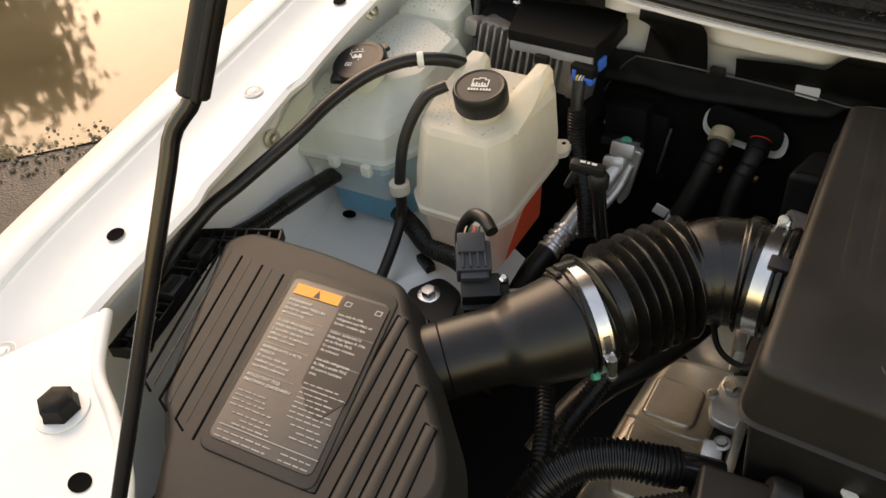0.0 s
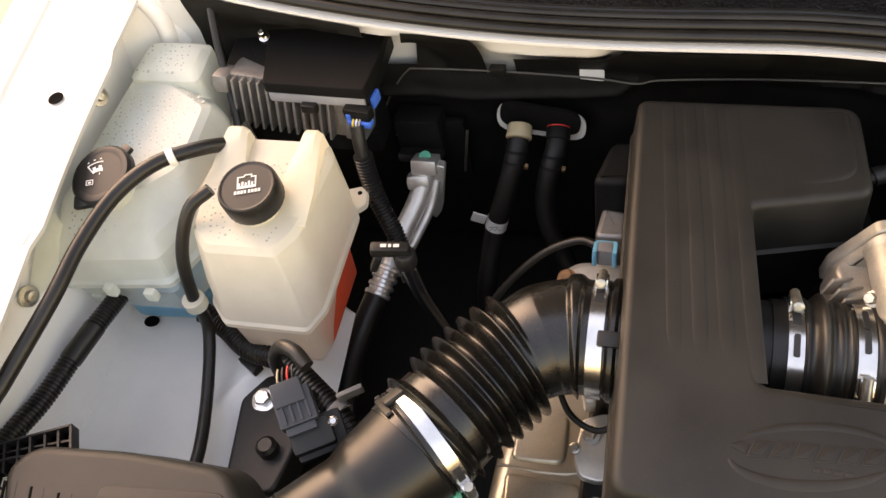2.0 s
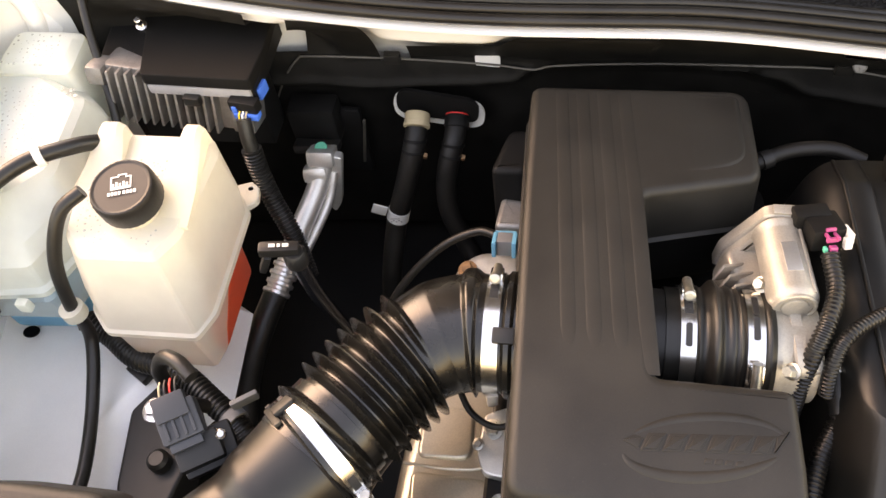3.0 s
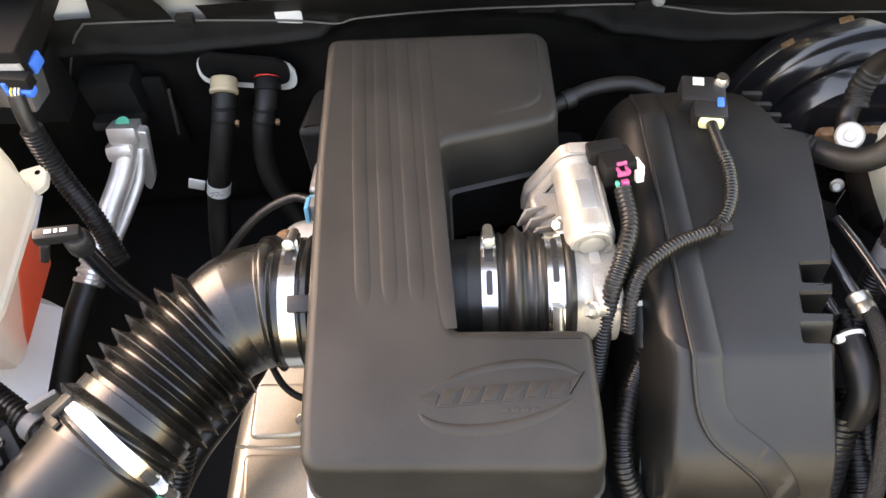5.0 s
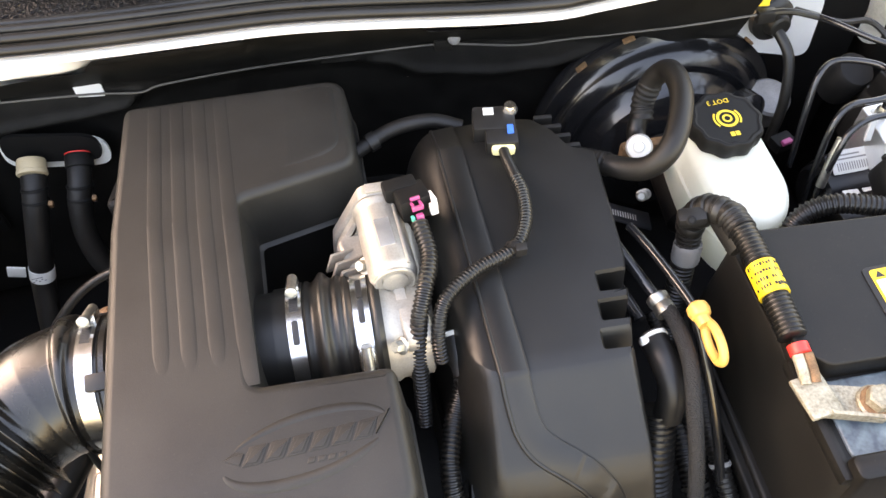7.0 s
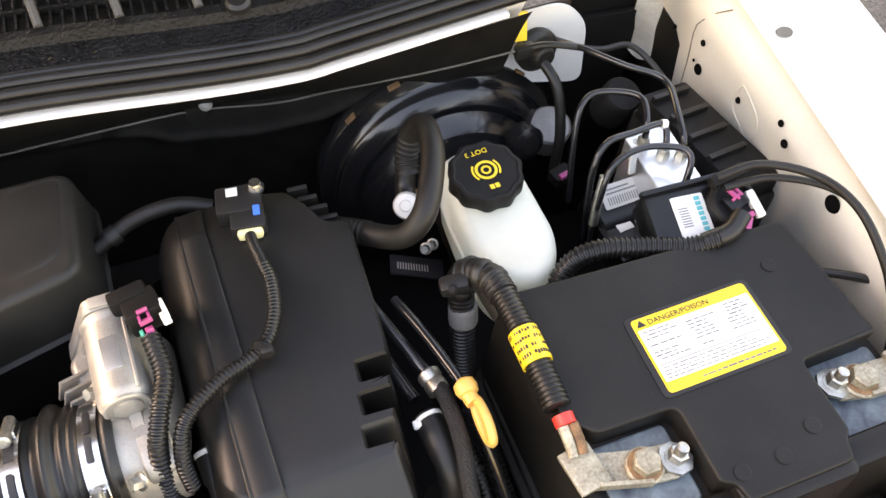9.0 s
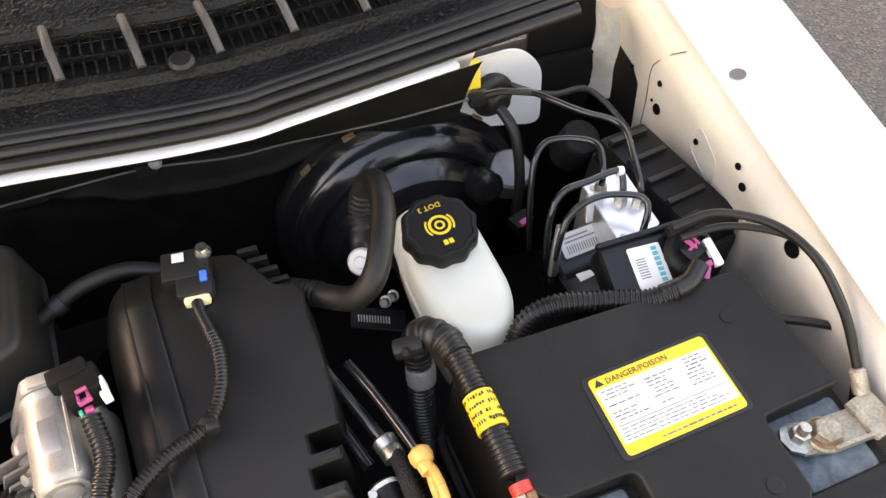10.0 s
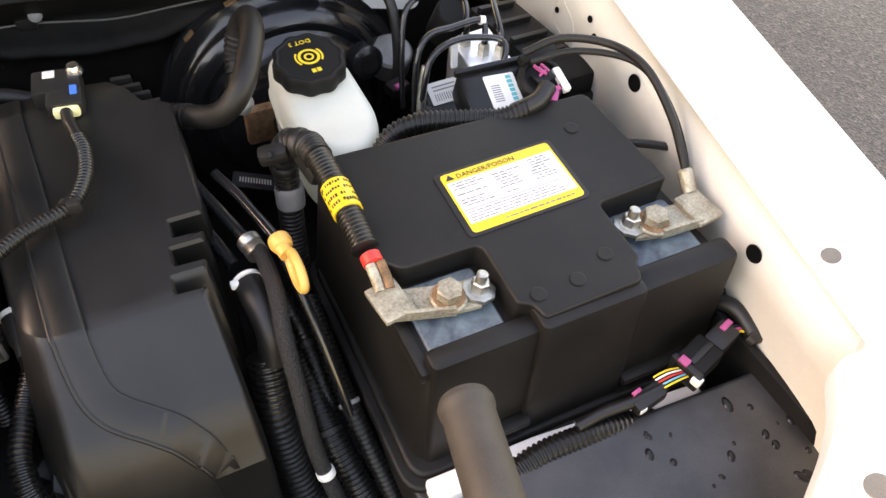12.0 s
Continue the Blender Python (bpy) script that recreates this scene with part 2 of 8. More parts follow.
BARK = mat("bark", (0.09, 0.07, 0.05), 0.8, var=0.4, big=4, fine=40, bump=0.8, dist=0.01)


# ---- building helpers ----
ORIGIN = {}


def thing(name, loc, label, category, group="", kind=""):
    ob = tagged(new(name), label, category, group, kind)
    ob.empty_display_size = 0.02
    ob.location = loc
    ORIGIN[ob.name] = Vector(loc)
    return ob


def part(name, bm, material, parent=None, label="", sharp=38, loc=None):
    """Links a bmesh, given in world places, as one mesh under its thing or part."""
    me = bpy.data.meshes.new(name)
    base = ORIGIN[parent.name] if parent else Vector(loc or (0, 0, 0))
    bmesh.ops.translate(bm, verts=bm.verts, vec=-base)
    bmesh.ops.recalc_face_normals(bm, faces=bm.faces)
    bm.to_mesh(me)
    bm.free()
    me.materials.append(material)
    me.shade_smooth()
    me.set_sharp_from_angle(angle=radians(sharp))
    ob = new(name, me)
    if parent:
        ob.parent = parent
    else:
        ob.location = base
    ORIGIN[ob.name] = base
    if label:
        ob["label"] = label
    return ob


def alone(name, bm, material, label, category, group="", kind="", loc=(0, 0, 0), sharp=38):
    return tagged(part(name, bm, material, None, "", sharp, loc), label, category, group, kind)


def spline(pts, step=0.006):
    """A smooth line through the points, in even steps."""
    p = [Vector(a) for a in pts]
    if len(p) == 2:
        out = [p[0].lerp(p[1], i / 20) for i in range(21)]
    else:
        p = [2 * p[0] - p[1], *p, 2 * p[-1] - p[-2]]
        out = []
        for a, b, c, d in zip(p, p[1:], p[2:], p[3:]):
            for i in range(24):
                t = i / 24
                out.append(0.5 * ((2 * b) + (c - a) * t + (2 * a - 5 * b + 4 * c - d) * t * t + (3 * b - a - 3 * c + d) * t ** 3))
        out.append(p[-2])
    run = [0.0]
    for a, b in zip(out, out[1:]):
        run.append(run[-1] + (b - a).length)
    n = max(2, round(run[-1] / step))
    even, j = [], 0
    for i in range(n + 1):
        s = run[-1] * i / n
        while j < len(run) - 2 and run[j + 1] < s:
            j += 1
        k = (s - run[j]) / max(1e-9, run[j + 1] - run[j])
        even.append(out[j].lerp(out[j + 1], k))
    return even


def sweep(bm, line, radius, seg=12, caps=True, flat=1.0, twist=0.0):
    """A tube along a line; radius is a number or one for each point."""
    rad = radius if hasattr(radius, "__len__") else [radius] * len(line)
    rings, up = [], None
    for i, c in enumerate(line):
        d = (line[min(i + 1, len(line) - 1)] - line[max(i - 1, 0)]).normalized()
        if up is None:
            up = d.orthogonal().normalized() if abs(d.z) > 0.9 else (Vector((0, 0, 1)) - d * d.z).normalized()
        up = (up - d * up.dot(d)).normalized()
        side = d.cross(up)
        rings.append([bm.verts.new(c + rad[i] * (math.cos(a) * side + flat * math.sin(a) * up)) for a in (2 * math.pi * k / seg + twist for k in range(seg))])
    for a, b in zip(rings, rings[1:]):
        for k in range(seg):
            bm.faces.new((a[k], a[(k + 1) % seg], b[(k + 1) % seg], b[k]))
    if caps:
        bm.faces.new(rings[0][::-1]), bm.faces.new(rings[-1])
    return bm


def tube(pts, radius, seg=12, step=0.006):
    return sweep(bmesh.new(), spline(pts, step), radius, seg)


def corrugated(pts, radius, pitch=0.0045, depth=0.13, seg=14):
    """Split loom: rings of two radii in turn."""
    line = spline(pts, pitch / 4)
    rad = [radius * (1.0 if i % 4 in (0, 1) else 1 - depth) for i in range(len(line))]
    return sweep(bmesh.new(), line, rad, seg)


def round_poly(poly, r=0.01, seg=4):
    out, n = [], len(poly)
    for i, b in enumerate(poly):
        a, b, c = Vector(poly[i - 1][:2]), Vector(b[:2]), Vector(poly[(i + 1) % n][:2])
        k = r[i] if hasattr(r, "__len__") else r
        p = b + (a - b).normalized() * min(k, 0.46 * (a - b).length)
        q = b + (c - b).normalized() * min(k, 0.46 * (c - b).length)
        for j in range(seg + 1):
            t = j / seg
            out.append((1 - t) ** 2 * p + 2 * t * (1 - t) * b + t * t * q)
    return out


def offset(poly, d):
    """The outline moved inwards by d."""
    n = len(poly)
    area = sum(poly[i - 1].x * poly[i].y - poly[i].x * poly[i - 1].y for i in range(n))
    sgn = 1 if area > 0 else -1
    out = []
    for i in range(n):
        t = (poly[(i + 1) % n] - poly[i - 1])
        t = t.normalized() if t.length > 1e-9 else Vector((1, 0))
        out.append(poly[i] + sgn * d * Vector((-t.y, t.x)))
    return out


def loft(bm, rings, bottom=True, top=True):
    vs = [[bm.verts.new(p) for p in r] for r in rings]
    n = len(vs[0])
    for a, b in zip(vs, vs[1:]):
        for k in range(n):
            bm.faces.new((a[k], a[(k + 1) % n], b[(k + 1) % n], b[k]))
    if bottom:
        bm.faces.new(vs[0][::-1])
    if top:
        bm.faces.new(vs[-1])
    return bm


def drape(bm, zmin, zf, xs=(), ys=()):
    """Cuts a flat-topped form along the given lines, then lays its top on zf(x, y)."""
    for axis, vals in ((Vector((1, 0, 0)), xs), (Vector((0, 1, 0)), ys)):
        for v in vals:
            bmesh.ops.bisect_plane(bm, geom=bm.verts[:] + bm.edges[:] + bm.faces[:], dist=1e-5, plane_co=axis * v, plane_no=axis)
    for v in bm.verts:
        if v.co.z > zmin:
            v.co.z += zf(v.co.x, v.co.y)
    return bm


def slab(poly, z0, z1, r=0.01, edge=0.004, seg=4, taper=0.0, zf=None, bm=None):
    """An upright block on a rounded outline, with a rounded top edge; taper widens its foot; zf(x, y) adds to the top's height."""
    zf = zf or (lambda x, y: 0.0)
    out = round_poly(poly, r, seg)
    rings = [[Vector((p.x, p.y, z0)) for p in offset(out, -taper)]]
    for i in range(5):
        a = i / 4 * math.pi / 2
        rings.append([Vector((p.x, p.y, z1 - edge + edge * math.sin(a) + zf(p.x, p.y))) for p in offset(out, edge * (1 - math.cos(a)))])
    if edge > 0.0015:
        rings.append([Vector((p.x, p.y, z1 + zf(p.x, p.y))) for p in offset(out, edge + 0.0006)])
    return loft(bm or bmesh.new(), rings)


def rbox(centre, size, bevel=0.002, turn=(0, 0, 0), bm=None, seg=2):
    """A box with rounded edges, turned by degrees about its centre."""
    own = bmesh.new()
    bmesh.ops.create_cube(own, size=1, matrix=Matrix.Diagonal((*size, 1)))
    if bevel:
        bmesh.ops.bevel(own, geom=own.edges[:] + own.verts[:], offset=min(bevel, 0.45 * min(size)), segments=seg, affect="EDGES", profile=0.6)
    bmesh.ops.transform(own, matrix=pose(*centre, *turn), verts=own.verts)
    return merge(bm, own)


def merge(bm, own):
    if bm is None:
        return own
    me = bpy.data.meshes.new("tmp")
    own.to_mesh(me)
    own.free()
    bm.from_mesh(me)
    bpy.data.meshes.remove(me)
    return bm


def lathe(profile, place, axis=(0, 0, 1), seg=32, bm=None, lobes=0, lobe=0.0):
    """Turns (radius, height) pairs about an axis through a place; lobes give the rim grips."""
    own = bmesh.new()
    profile = [(profile[0][0] * 0.96, profile[0][1]), *profile, (profile[-1][0] * 0.96, profile[-1][1])]
    rings = []
    for r, h in profile:
        ring = []
        for k in range(seg):
            a = 2 * math.pi * k / seg
            q = r * (1 + (lobe * math.cos(lobes * a) if lobes else 0))
            ring.append(own.verts.new((q * math.cos(a), q * math.sin(a), h)))
        rings.append(ring)
    for a, b in zip(rings, rings[1:]):
        for k in range(seg):
            own.faces.new((a[k], a[(k + 1) % seg], b[(k + 1) % seg], b[k]))
    own.faces.new(rings[0][::-1]), own.faces.new(rings[-1])
    m = Matrix.Translation(place) @ Vector(axis).to_track_quat("Z", "Y").to_matrix().to_4x4()
    bmesh.ops.transform(own, matrix=m, verts=own.verts)
    return merge(bm, own)


def hexbolt(place, axis=(0, 0, 1), r=0.007, h=0.007, flange=1.5, bm=None):
    a = Vector(axis).normalized()
    bm = lathe([(r * flange, 0), (r * flange, 0.0012), (r * 0.95, 0.002)], place, axis, 20, bm)
    return lathe([(r, 0.0015), (r, h - 0.001), (r * 0.86, h)], Vector(place) , axis, 6, bm)


def strip(line, width_vec, thick_vec, bm=None):
    """A flat band along a line with given width and thickness vectors."""
    bm = bm or bmesh.new()
    w, t = Vector(width_vec) / 2, Vector(thick_vec)
    rings = [[p - w, p + w, p + w + t, p - w + t] for p in line]
    return loft(bm, rings)


def print_lines(rows, frame_m, bm=None, high=0.0003):
    """Plain bars of print: rows of (u, v, length, height) on the plane of frame_m."""
    bm = bm or bmesh.new()
    for u, v, ln, ht in rows:
        vs = [bm.verts.new(frame_m @ Vector(p)) for p in ((u, v, high), (u + ln, v, high), (u + ln, v + ht, high), (u, v + ht, high))]
        bm.faces.new(vs)
    return bm


def words(text, size, m, high=0.0003):
    """Flat lettering in the built-in font, as a bmesh on the plane of m."""
    cu = bpy.data.curves.new("words", "FONT")
    cu.body, cu.size, cu.extrude, cu.resolution_u = text, size, 0.0001, 2
    ob = new("words", cu)
    me = bpy.data.meshes.new_from_object(ob.evaluated_get(bpy.context.evaluated_depsgraph_get()))
    bpy.data.objects.remove(ob)
    bm = bmesh.new()
    bm.from_mesh(me)
    bpy.data.meshes.remove(me)
    bmesh.ops.transform(bm, matrix=m @ Matrix.Translation((0, 0, high)), verts=bm.verts)
    return bm


def plane_frame(o, u, v):
    """A frame at o with its x along u and its y near v."""
    x = Vector(u).normalized()
    z = x.cross(Vector(v)).normalized()
    return Matrix.Translation(o) @ Matrix((x, z.cross(x), z)).transposed().to_4x4()


# ---- ground and surroundings ----
def grid(nx, ny, fn, bm=None):
    bm = bm or bmesh.new()
    vs = [[bm.verts.new(fn(i / nx, j / ny)) for i in range(nx + 1)] for j in range(ny + 1)]
    for j in range(ny):
        for i in range(nx):
            bm.faces.new((vs[j][i], vs[j][i + 1], vs[j + 1][i + 1], vs[j + 1][i]))
    return bm


alone("ground", grid(8, 8, lambda u, v: (-400 + 800 * u, -400 + 800 * v, 0)), ASPHALT, "wet grey asphalt ground with small stones", "ground", kind="structure")


def puddle_edge(a):
    return 1 + 0.09 * math.sin(3 * a + 1) + 0.05 * math.sin(7 * a) + 0.03 * math.sin(13 * a + 2)


bm = bmesh.new()
vs = [bm.verts.new((-7.2 + 4.85 * puddle_edge(a) * math.cos(a), 2.0 + 5.0 * puddle_edge(a) * math.sin(a), 0.006)) for a in (2 * math.pi * k / 160 for k in range(160))]
bm.faces.new(vs)
alone("puddle", bm, WATER, "muddy puddle that mirrors the bright evening sky", "puddle", kind="structure")

rnd = random.Random(4)
bm = bmesh.new()
for _ in range(2600):
    a = rnd.uniform(-0.6, 0.25)
    k = rnd.gauss(1.0, 0.016)
    x, y = -7.2 + 4.85 * puddle_edge(a) * k * math.cos(a), 2.0 + 5.0 * puddle_edge(a) * k * math.sin(a)
    s = abs(rnd.gauss(0.003, 0.0035)) + 0.0022
    m = Matrix.Translation((x, y, s * 0.25 + 0.004)) @ Euler((rnd.random() * 6, rnd.random() * 6, rnd.random() * 6)).to_matrix().to_4x4() @ Matrix.Diagonal((s, s * 0.8, s * 0.6, 1))
    bmesh.ops.create_icosphere(bm, subdivisions=1, radius=1, matrix=m)
alone("gravel", bm, PEBBLE, "loose wet gravel along the puddle's edge", "gravel", kind="stuff", sharp=20)


def tree(x, y, h, seed):
    """A bare-stemmed tree: a tapered trunk, limbs, and a ragged crown of leaf clumps."""
    rnd = random.Random(seed)
    t = thing("tree", (x, y, 0), "tall dark leafy tree beyond the puddle", "tree", "trees beyond the puddle")
    bm = bmesh.new()
    trunk = spline([(x, y, 0), (x + 0.2, y, h * 0.35), (x, y + 0.3, h * 0.7), (x + 0.1, y, h)], 0.8)
    sweep(bm, trunk, [0.35 * (1 - 0.9 * i / len(trunk)) for i in range(len(trunk))], 8)
    tips = []
    for k in range(22):
        b = trunk[int(len(trunk) * rnd.uniform(0.25, 0.97))]
        a, ln = rnd.uniform(0, 6.28), h * rnd.uniform(0.12, 0.28)
        tip = b + Vector((math.cos(a) * ln, math.sin(a) * ln, ln * rnd.uniform(0.1, 0.7)))
        sweep(bm, spline([b, b.lerp(tip, 0.5) + Vector((0, 0, 0.2)), tip], 0.6), 0.06, 5)
        tips += [tip, b.lerp(tip, 0.6)]
    part("trunk", bm, BARK, t)
    bm = bmesh.new()
    for tip in tips:
        for _ in range(90):
            c = tip + Vector((rnd.gauss(0, 1), rnd.gauss(0, 1), rnd.gauss(0, 0.8))) * h * 0.055
            u = Vector((rnd.gauss(0, 1), rnd.gauss(0, 1), rnd.gauss(0, 1))).normalized()
            w = u.orthogonal().normalized()
            s = rnd.uniform(0.22, 0.48)
            bm.faces.new([bm.verts.new(c + p) for p in (-u * s, w * s * 0.5, u * s, -w * s * 0.5)])
    part("crown", bm, LEAF, t)


for i, (x, y, h) in enumerate([(-32, 11.5, 15.5), (-27, 7.5, 12.5), (-36, 14.5, 15.0), (-29, 25, 6.0), (-36, 6, 15.5)]):
    tree(x, y, h, i)


# ---- the car's body round the bay ----
car = thing("car_body", (0.1, 0.6, 0), "white pickup truck front body with its bay open", "car")


def left_line(y):
    return Vector((-0.62 - 0.12 * (y - 0.3), y, 0.978 + 0.078 * (y - 0.3)))


def right_line(y):
    return Vector((0.818 + 0.085 * (y - 0.35), y, 0.972 + 0.06 * (y - 0.35)))


LEFT = [(0.050, -0.010), (0.053, -0.002), (0.045, 0.001), (0.042, -0.0005), (0.012, -0.0008), (-0.010, -0.0004), (-0.022, 0.0010), (-0.034, 0.0042), (-0.044, 0.0080), (-0.051, 0.0112), (-0.0530, 0.0122), (-0.0560, 0.0125),
        (-0.0585, 0.0140), (-0.0605, 0.0175), (-0.0640, 0.0192), (-0.080, 0.0205), (-0.100, 0.0180), (-0.120, 0.0105), (-0.145, -0.008), (-0.172, -0.040), (-0.190, -0.090), (-0.200, -0.20), (-0.205, -0.50)]
RIGHT = [(-0.012, -0.30), (-0.014, -0.12), (-0.0205, -0.06), (-0.0225, -0.045), (-0.020, -0.032), (-0.015, -0.021), (-0.009, -0.014), (-0.004, -0.011), (-0.004, -0.006), (-0.0125, -0.004), (-0.0145, -0.0015), (-0.013, 0.0008), (0.022, 0.001), (0.030, 0.004), (0.042, 0.012), (0.050, 0.0148), (0.062, 0.0148),
         (0.072, 0.0135), (0.082, 0.0105), (0.092, 0.006), (0.103, -0.001), (0.114, -0.010), (0.125, -0.024), (0.134, -0.042), (0.142, -0.064), (0.148, -0.09), (0.156, -0.20), (0.160, -0.5)]


def thickened(pts, t):
    """A closed section: the outline and its copy set in by the sheet's thickness."""
    back = []
    for i, p in enumerate(pts):
        d = (pts[min(i + 1, len(pts) - 1)] - pts[max(i - 1, 0)]).normalized()
        n = Vector((d.z, 0, -d.x))
        back.append(p + n * t)
    return pts + back[::-1]


def fender(section, line, y0, y1, notch=0.0, inward=0.0012):
    n = 60
    rings = []
    for j in range(n + 1):
        y = y0 + (y1 - y0) * j / n
        c = line(y)
        bend = 0.5 * max(0, 0.30 - y) ** 2
        row = []
        for i, (dx, dz) in enumerate(section):
            if notch and i < 3:
                dx += notch * (0.4 * math.sin(11 * y) + 0.6 * (1 if math.sin(14 * y + 1) > 0.2 else 0))
            row.append(Vector((c.x + dx, y, c.z + dz - bend)))
        rings.append(thickened(row, inward))
    return loft(bmesh.new(), rings)


left_fender = part("fender", fender(LEFT, left_line, -0.15, 1.35, -0.012, -0.0012), PAINT, car, "white painted fender with a bolted inner flange", sharp=24)
right_fender = part("fender", fender(RIGHT[8:], right_line, -0.15, 1.35), PAINT, car, "white painted fender with a crisp inner edge", sharp=24)
wing_panel = part("inner_panel", fender(RIGHT[:9], right_line, -0.15, 1.35), WINGWALL, car, "thinly painted cream inner panel with drilled holes, its shade painted in", sharp=24)


def dark_hole(place, normal, r, parent, ratio=1.0, deep=0.0012, inside=None):
    """A punched hole: a raised disc, its well's shade in the colour, with a thin rolled rim."""
    f = Vector(normal).to_track_quat("Z", "Y").to_matrix().to_4x4()
    bm = bmesh.new()
    rings = []
    for rr, h in ((1.10, 0.0), (1.04, 0.0008), (1.0, 0.0006), (0.97, 0.0004), (0.93, 0.0003)):
        rings.append([Matrix.Translation(place) @ f @ Vector((r * rr * math.cos(a), r * ratio * rr * math.sin(a), h + deep)) for a in (2 * math.pi * k / 20 for k in range(20))])
    loft(bm, rings, False, True)
    return part("punched_hole", bm, inside or HOLE, parent)


for y in (0.303, 0.768):
    dark_hole(left_line(y) + Vector((0, 0, 0.0005)), (0, -0.07, 1), 0.0085, left_fender)
for y in (0.352, 0.766):
    dark_hole(right_line(y) + Vector((0.005, 0, 0.0012)), (0, -0.07, 1), 0.0080, right_fender, 0.8, inside=SEETHROUGH)
for y in (0.555, 0.148):
    c = left_line(y)
    b = part("flange_bolt", hexbolt(c + Vector((0, 0, 0.0004)), (0, -0.08, 1), 0.0052, 0.0032, 1.35), PAINT, left_fender, "white-painted flange bolt")
    part("bolt_dimple", lathe([(0.0125, 0.0004), (0.0115, 0.0009), (0.0108, 0.0004)], c + Vector((0, 0, 0.0008)), (0, -0.08, 1), 24), PAINT, left_fender)
c = right_line(0.588)
part("flange_bolt", hexbolt(c + Vector((0.003, 0, 0.0004)), (0, -0.06, 1), 0.005, 0.003, 1.3), PAINT, right_fender, "white-painted flange bolt")

def wing_wall(y, z, proud=0.0):
    """A place on the right inner wall."""
    c = right_line(y)
    prof = ((-0.30, -0.012), (-0.12, -0.014), (-0.06, -0.0205), (-0.045, -0.0225), (-0.032, -0.020), (-0.021, -0.015))
    dz = max(-0.30, min(-0.021, z - c.z))
    for (a, da), (b, db) in zip(prof, prof[1:]):
        if a <= dz <= b:
            dx = da + (db - da) * (dz - a) / (b - a)
    return Vector((c.x + dx - proud, y, z))


# pressed swage on the right inner wall and its seam
bm = bmesh.new()
for y, z, r in ((0.845, 0.927, 0.0034), (0.843, 0.890, 0.0060), (0.762, 0.921, 0.0032), (0.695, 0.956, 0.0034), (0.679, 0.945, 0.0042), (0.906, 0.899, 0.0026), (0.855, 0.893, 0.0018), (0.600, 0.950, 0.0080), (0.394, 0.938, 0.0076)):
    dark_hole(wing_wall(y, z, 0.0002), (-1, 0, 0.1), r, wing_panel)
loop = round_poly([(0.727, 0.888), (0.774, 0.903), (0.764, 0.946), (0.722, 0.928)], 0.014, 5)
line = [wing_wall(p.x, p.y, -0.0017) for p in loop]
sweep(bm, line + line[:1], 0.0026, 10, False)
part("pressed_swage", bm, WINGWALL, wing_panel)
bm = sweep(bmesh.new(), [wing_wall(y, z, 0.0002) for y, z in ((0.825, 0.985), (0.840, 0.971), (0.856, 0.950), (0.866, 0.935), (0.869, 0.920), (0.869, 0.905), (0.868, 0.875), (0.867, 0.843))], 0.0007, 6)
part("panel_seam", bm, SEETHROUGH, wing_panel)
bm = grid(10, 20, lambda u, v: (0.820 + 0.018 * u + 0.002 * math.sin(11 * v), 0.947 - 0.026 * u + 0.003 * math.sin(9 * v) + 0.010 * v, 0.842 - 0.008 * math.sin(3 * u) + 0.125 * v))
bmesh.ops.solidify(bm, geom=bm.faces[:], thickness=0.006)
part("seam_sealer", bm, SEALER, wing_panel, "brushed white seam sealer")

# inner wings, tub floor and closing walls
inner_wing = part("inner_wing", grid(30, 12, lambda u, v: Vector((left_line(0.05 + u).x + 0.004 + 0.012 * math.sin(14 * u) * v * (1 - v), 0.05 + u, left_line(0.05 + u).z - 0.012 - 0.30 * v))), INNER, car, "thinly painted white inner wing")
bm = grid(60, 60, lambda u, v: (-0.68 + (0.30 - 0.05 * v + 0.05 * max(0.0, min(1.0, (v - 0.40) / 0.10)) * max(0.0, min(1.0, (0.76 - v) / 0.04))) * u, 0.30 + 0.56 * v, 0.762 - 0.006 * math.sin(6 * u) - 0.05 * max(0, u - 0.72) / 0.28 + 0.02 * max(0, v - 0.75) + 0.006 * math.sin(10 * v) * (1 - u) - 0.010 / (1 + math.exp(-(u - 0.30) * 45)) / (1 + math.exp((u - 0.66) * 45)) / (1 + math.exp((v - 0.47) * 60))))
tub = part("wheel_tub", bm, INNER, car, "white painted wheel tub panel")
dark_hole((-0.611, 0.628, 0.7625), (0, 0, 1), 0.010, tub, 0.75)
bm = grid(2, 2, lambda u, v: (-0.72 + 1.64 * u, -0.1 + 1.2 * v, 0.52))
part("undertray", bm, DARK, car, "dark plastic undertray")
for x0, x1, y0, y1 in ((-0.72, 0.92, -0.12, -0.10), (-0.72, 0.92, 1.02, 1.04)):
    part("closing_panel", rbox(((x0 + x1) / 2, (y0 + y1) / 2, 0.43), (x1 - x0, y1 - y0, 0.86), 0.002), DARK, car)
part("inner_liner", rbox((0.800, 0.345, 0.785), (0.010, 0.23, 0.16), 0.004, (0, -3, 3)), DARK, car, "black plastic inner liner")
part("chassis_wall", rbox((0.86, 0.45, 0.65), (0.02, 1.1, 0.5), 0.002), DARK, car)


def lip(x):
    """The cowl's painted edge: it swings forwards and then climbs towards the right."""
    if x <= 0:
        return Vector((x, 0.905 + 0.094 * x * x, 0.993 + 0.155 * x * x))
    k = max(0.0, min(1.0, (x - 0.10) / 0.34))
    return Vector((x, 0.905 - 0.036 * k * k * (3 - 2 * k) - 0.06 * max(0.0, x - 0.44), 0.993 + 0.14 * max(0.0, x - 0.42)))


def wall_y(x):
    return 0.988 - (0.25 if x > 0.1 else 0.08) * (x - 0.1) ** 2


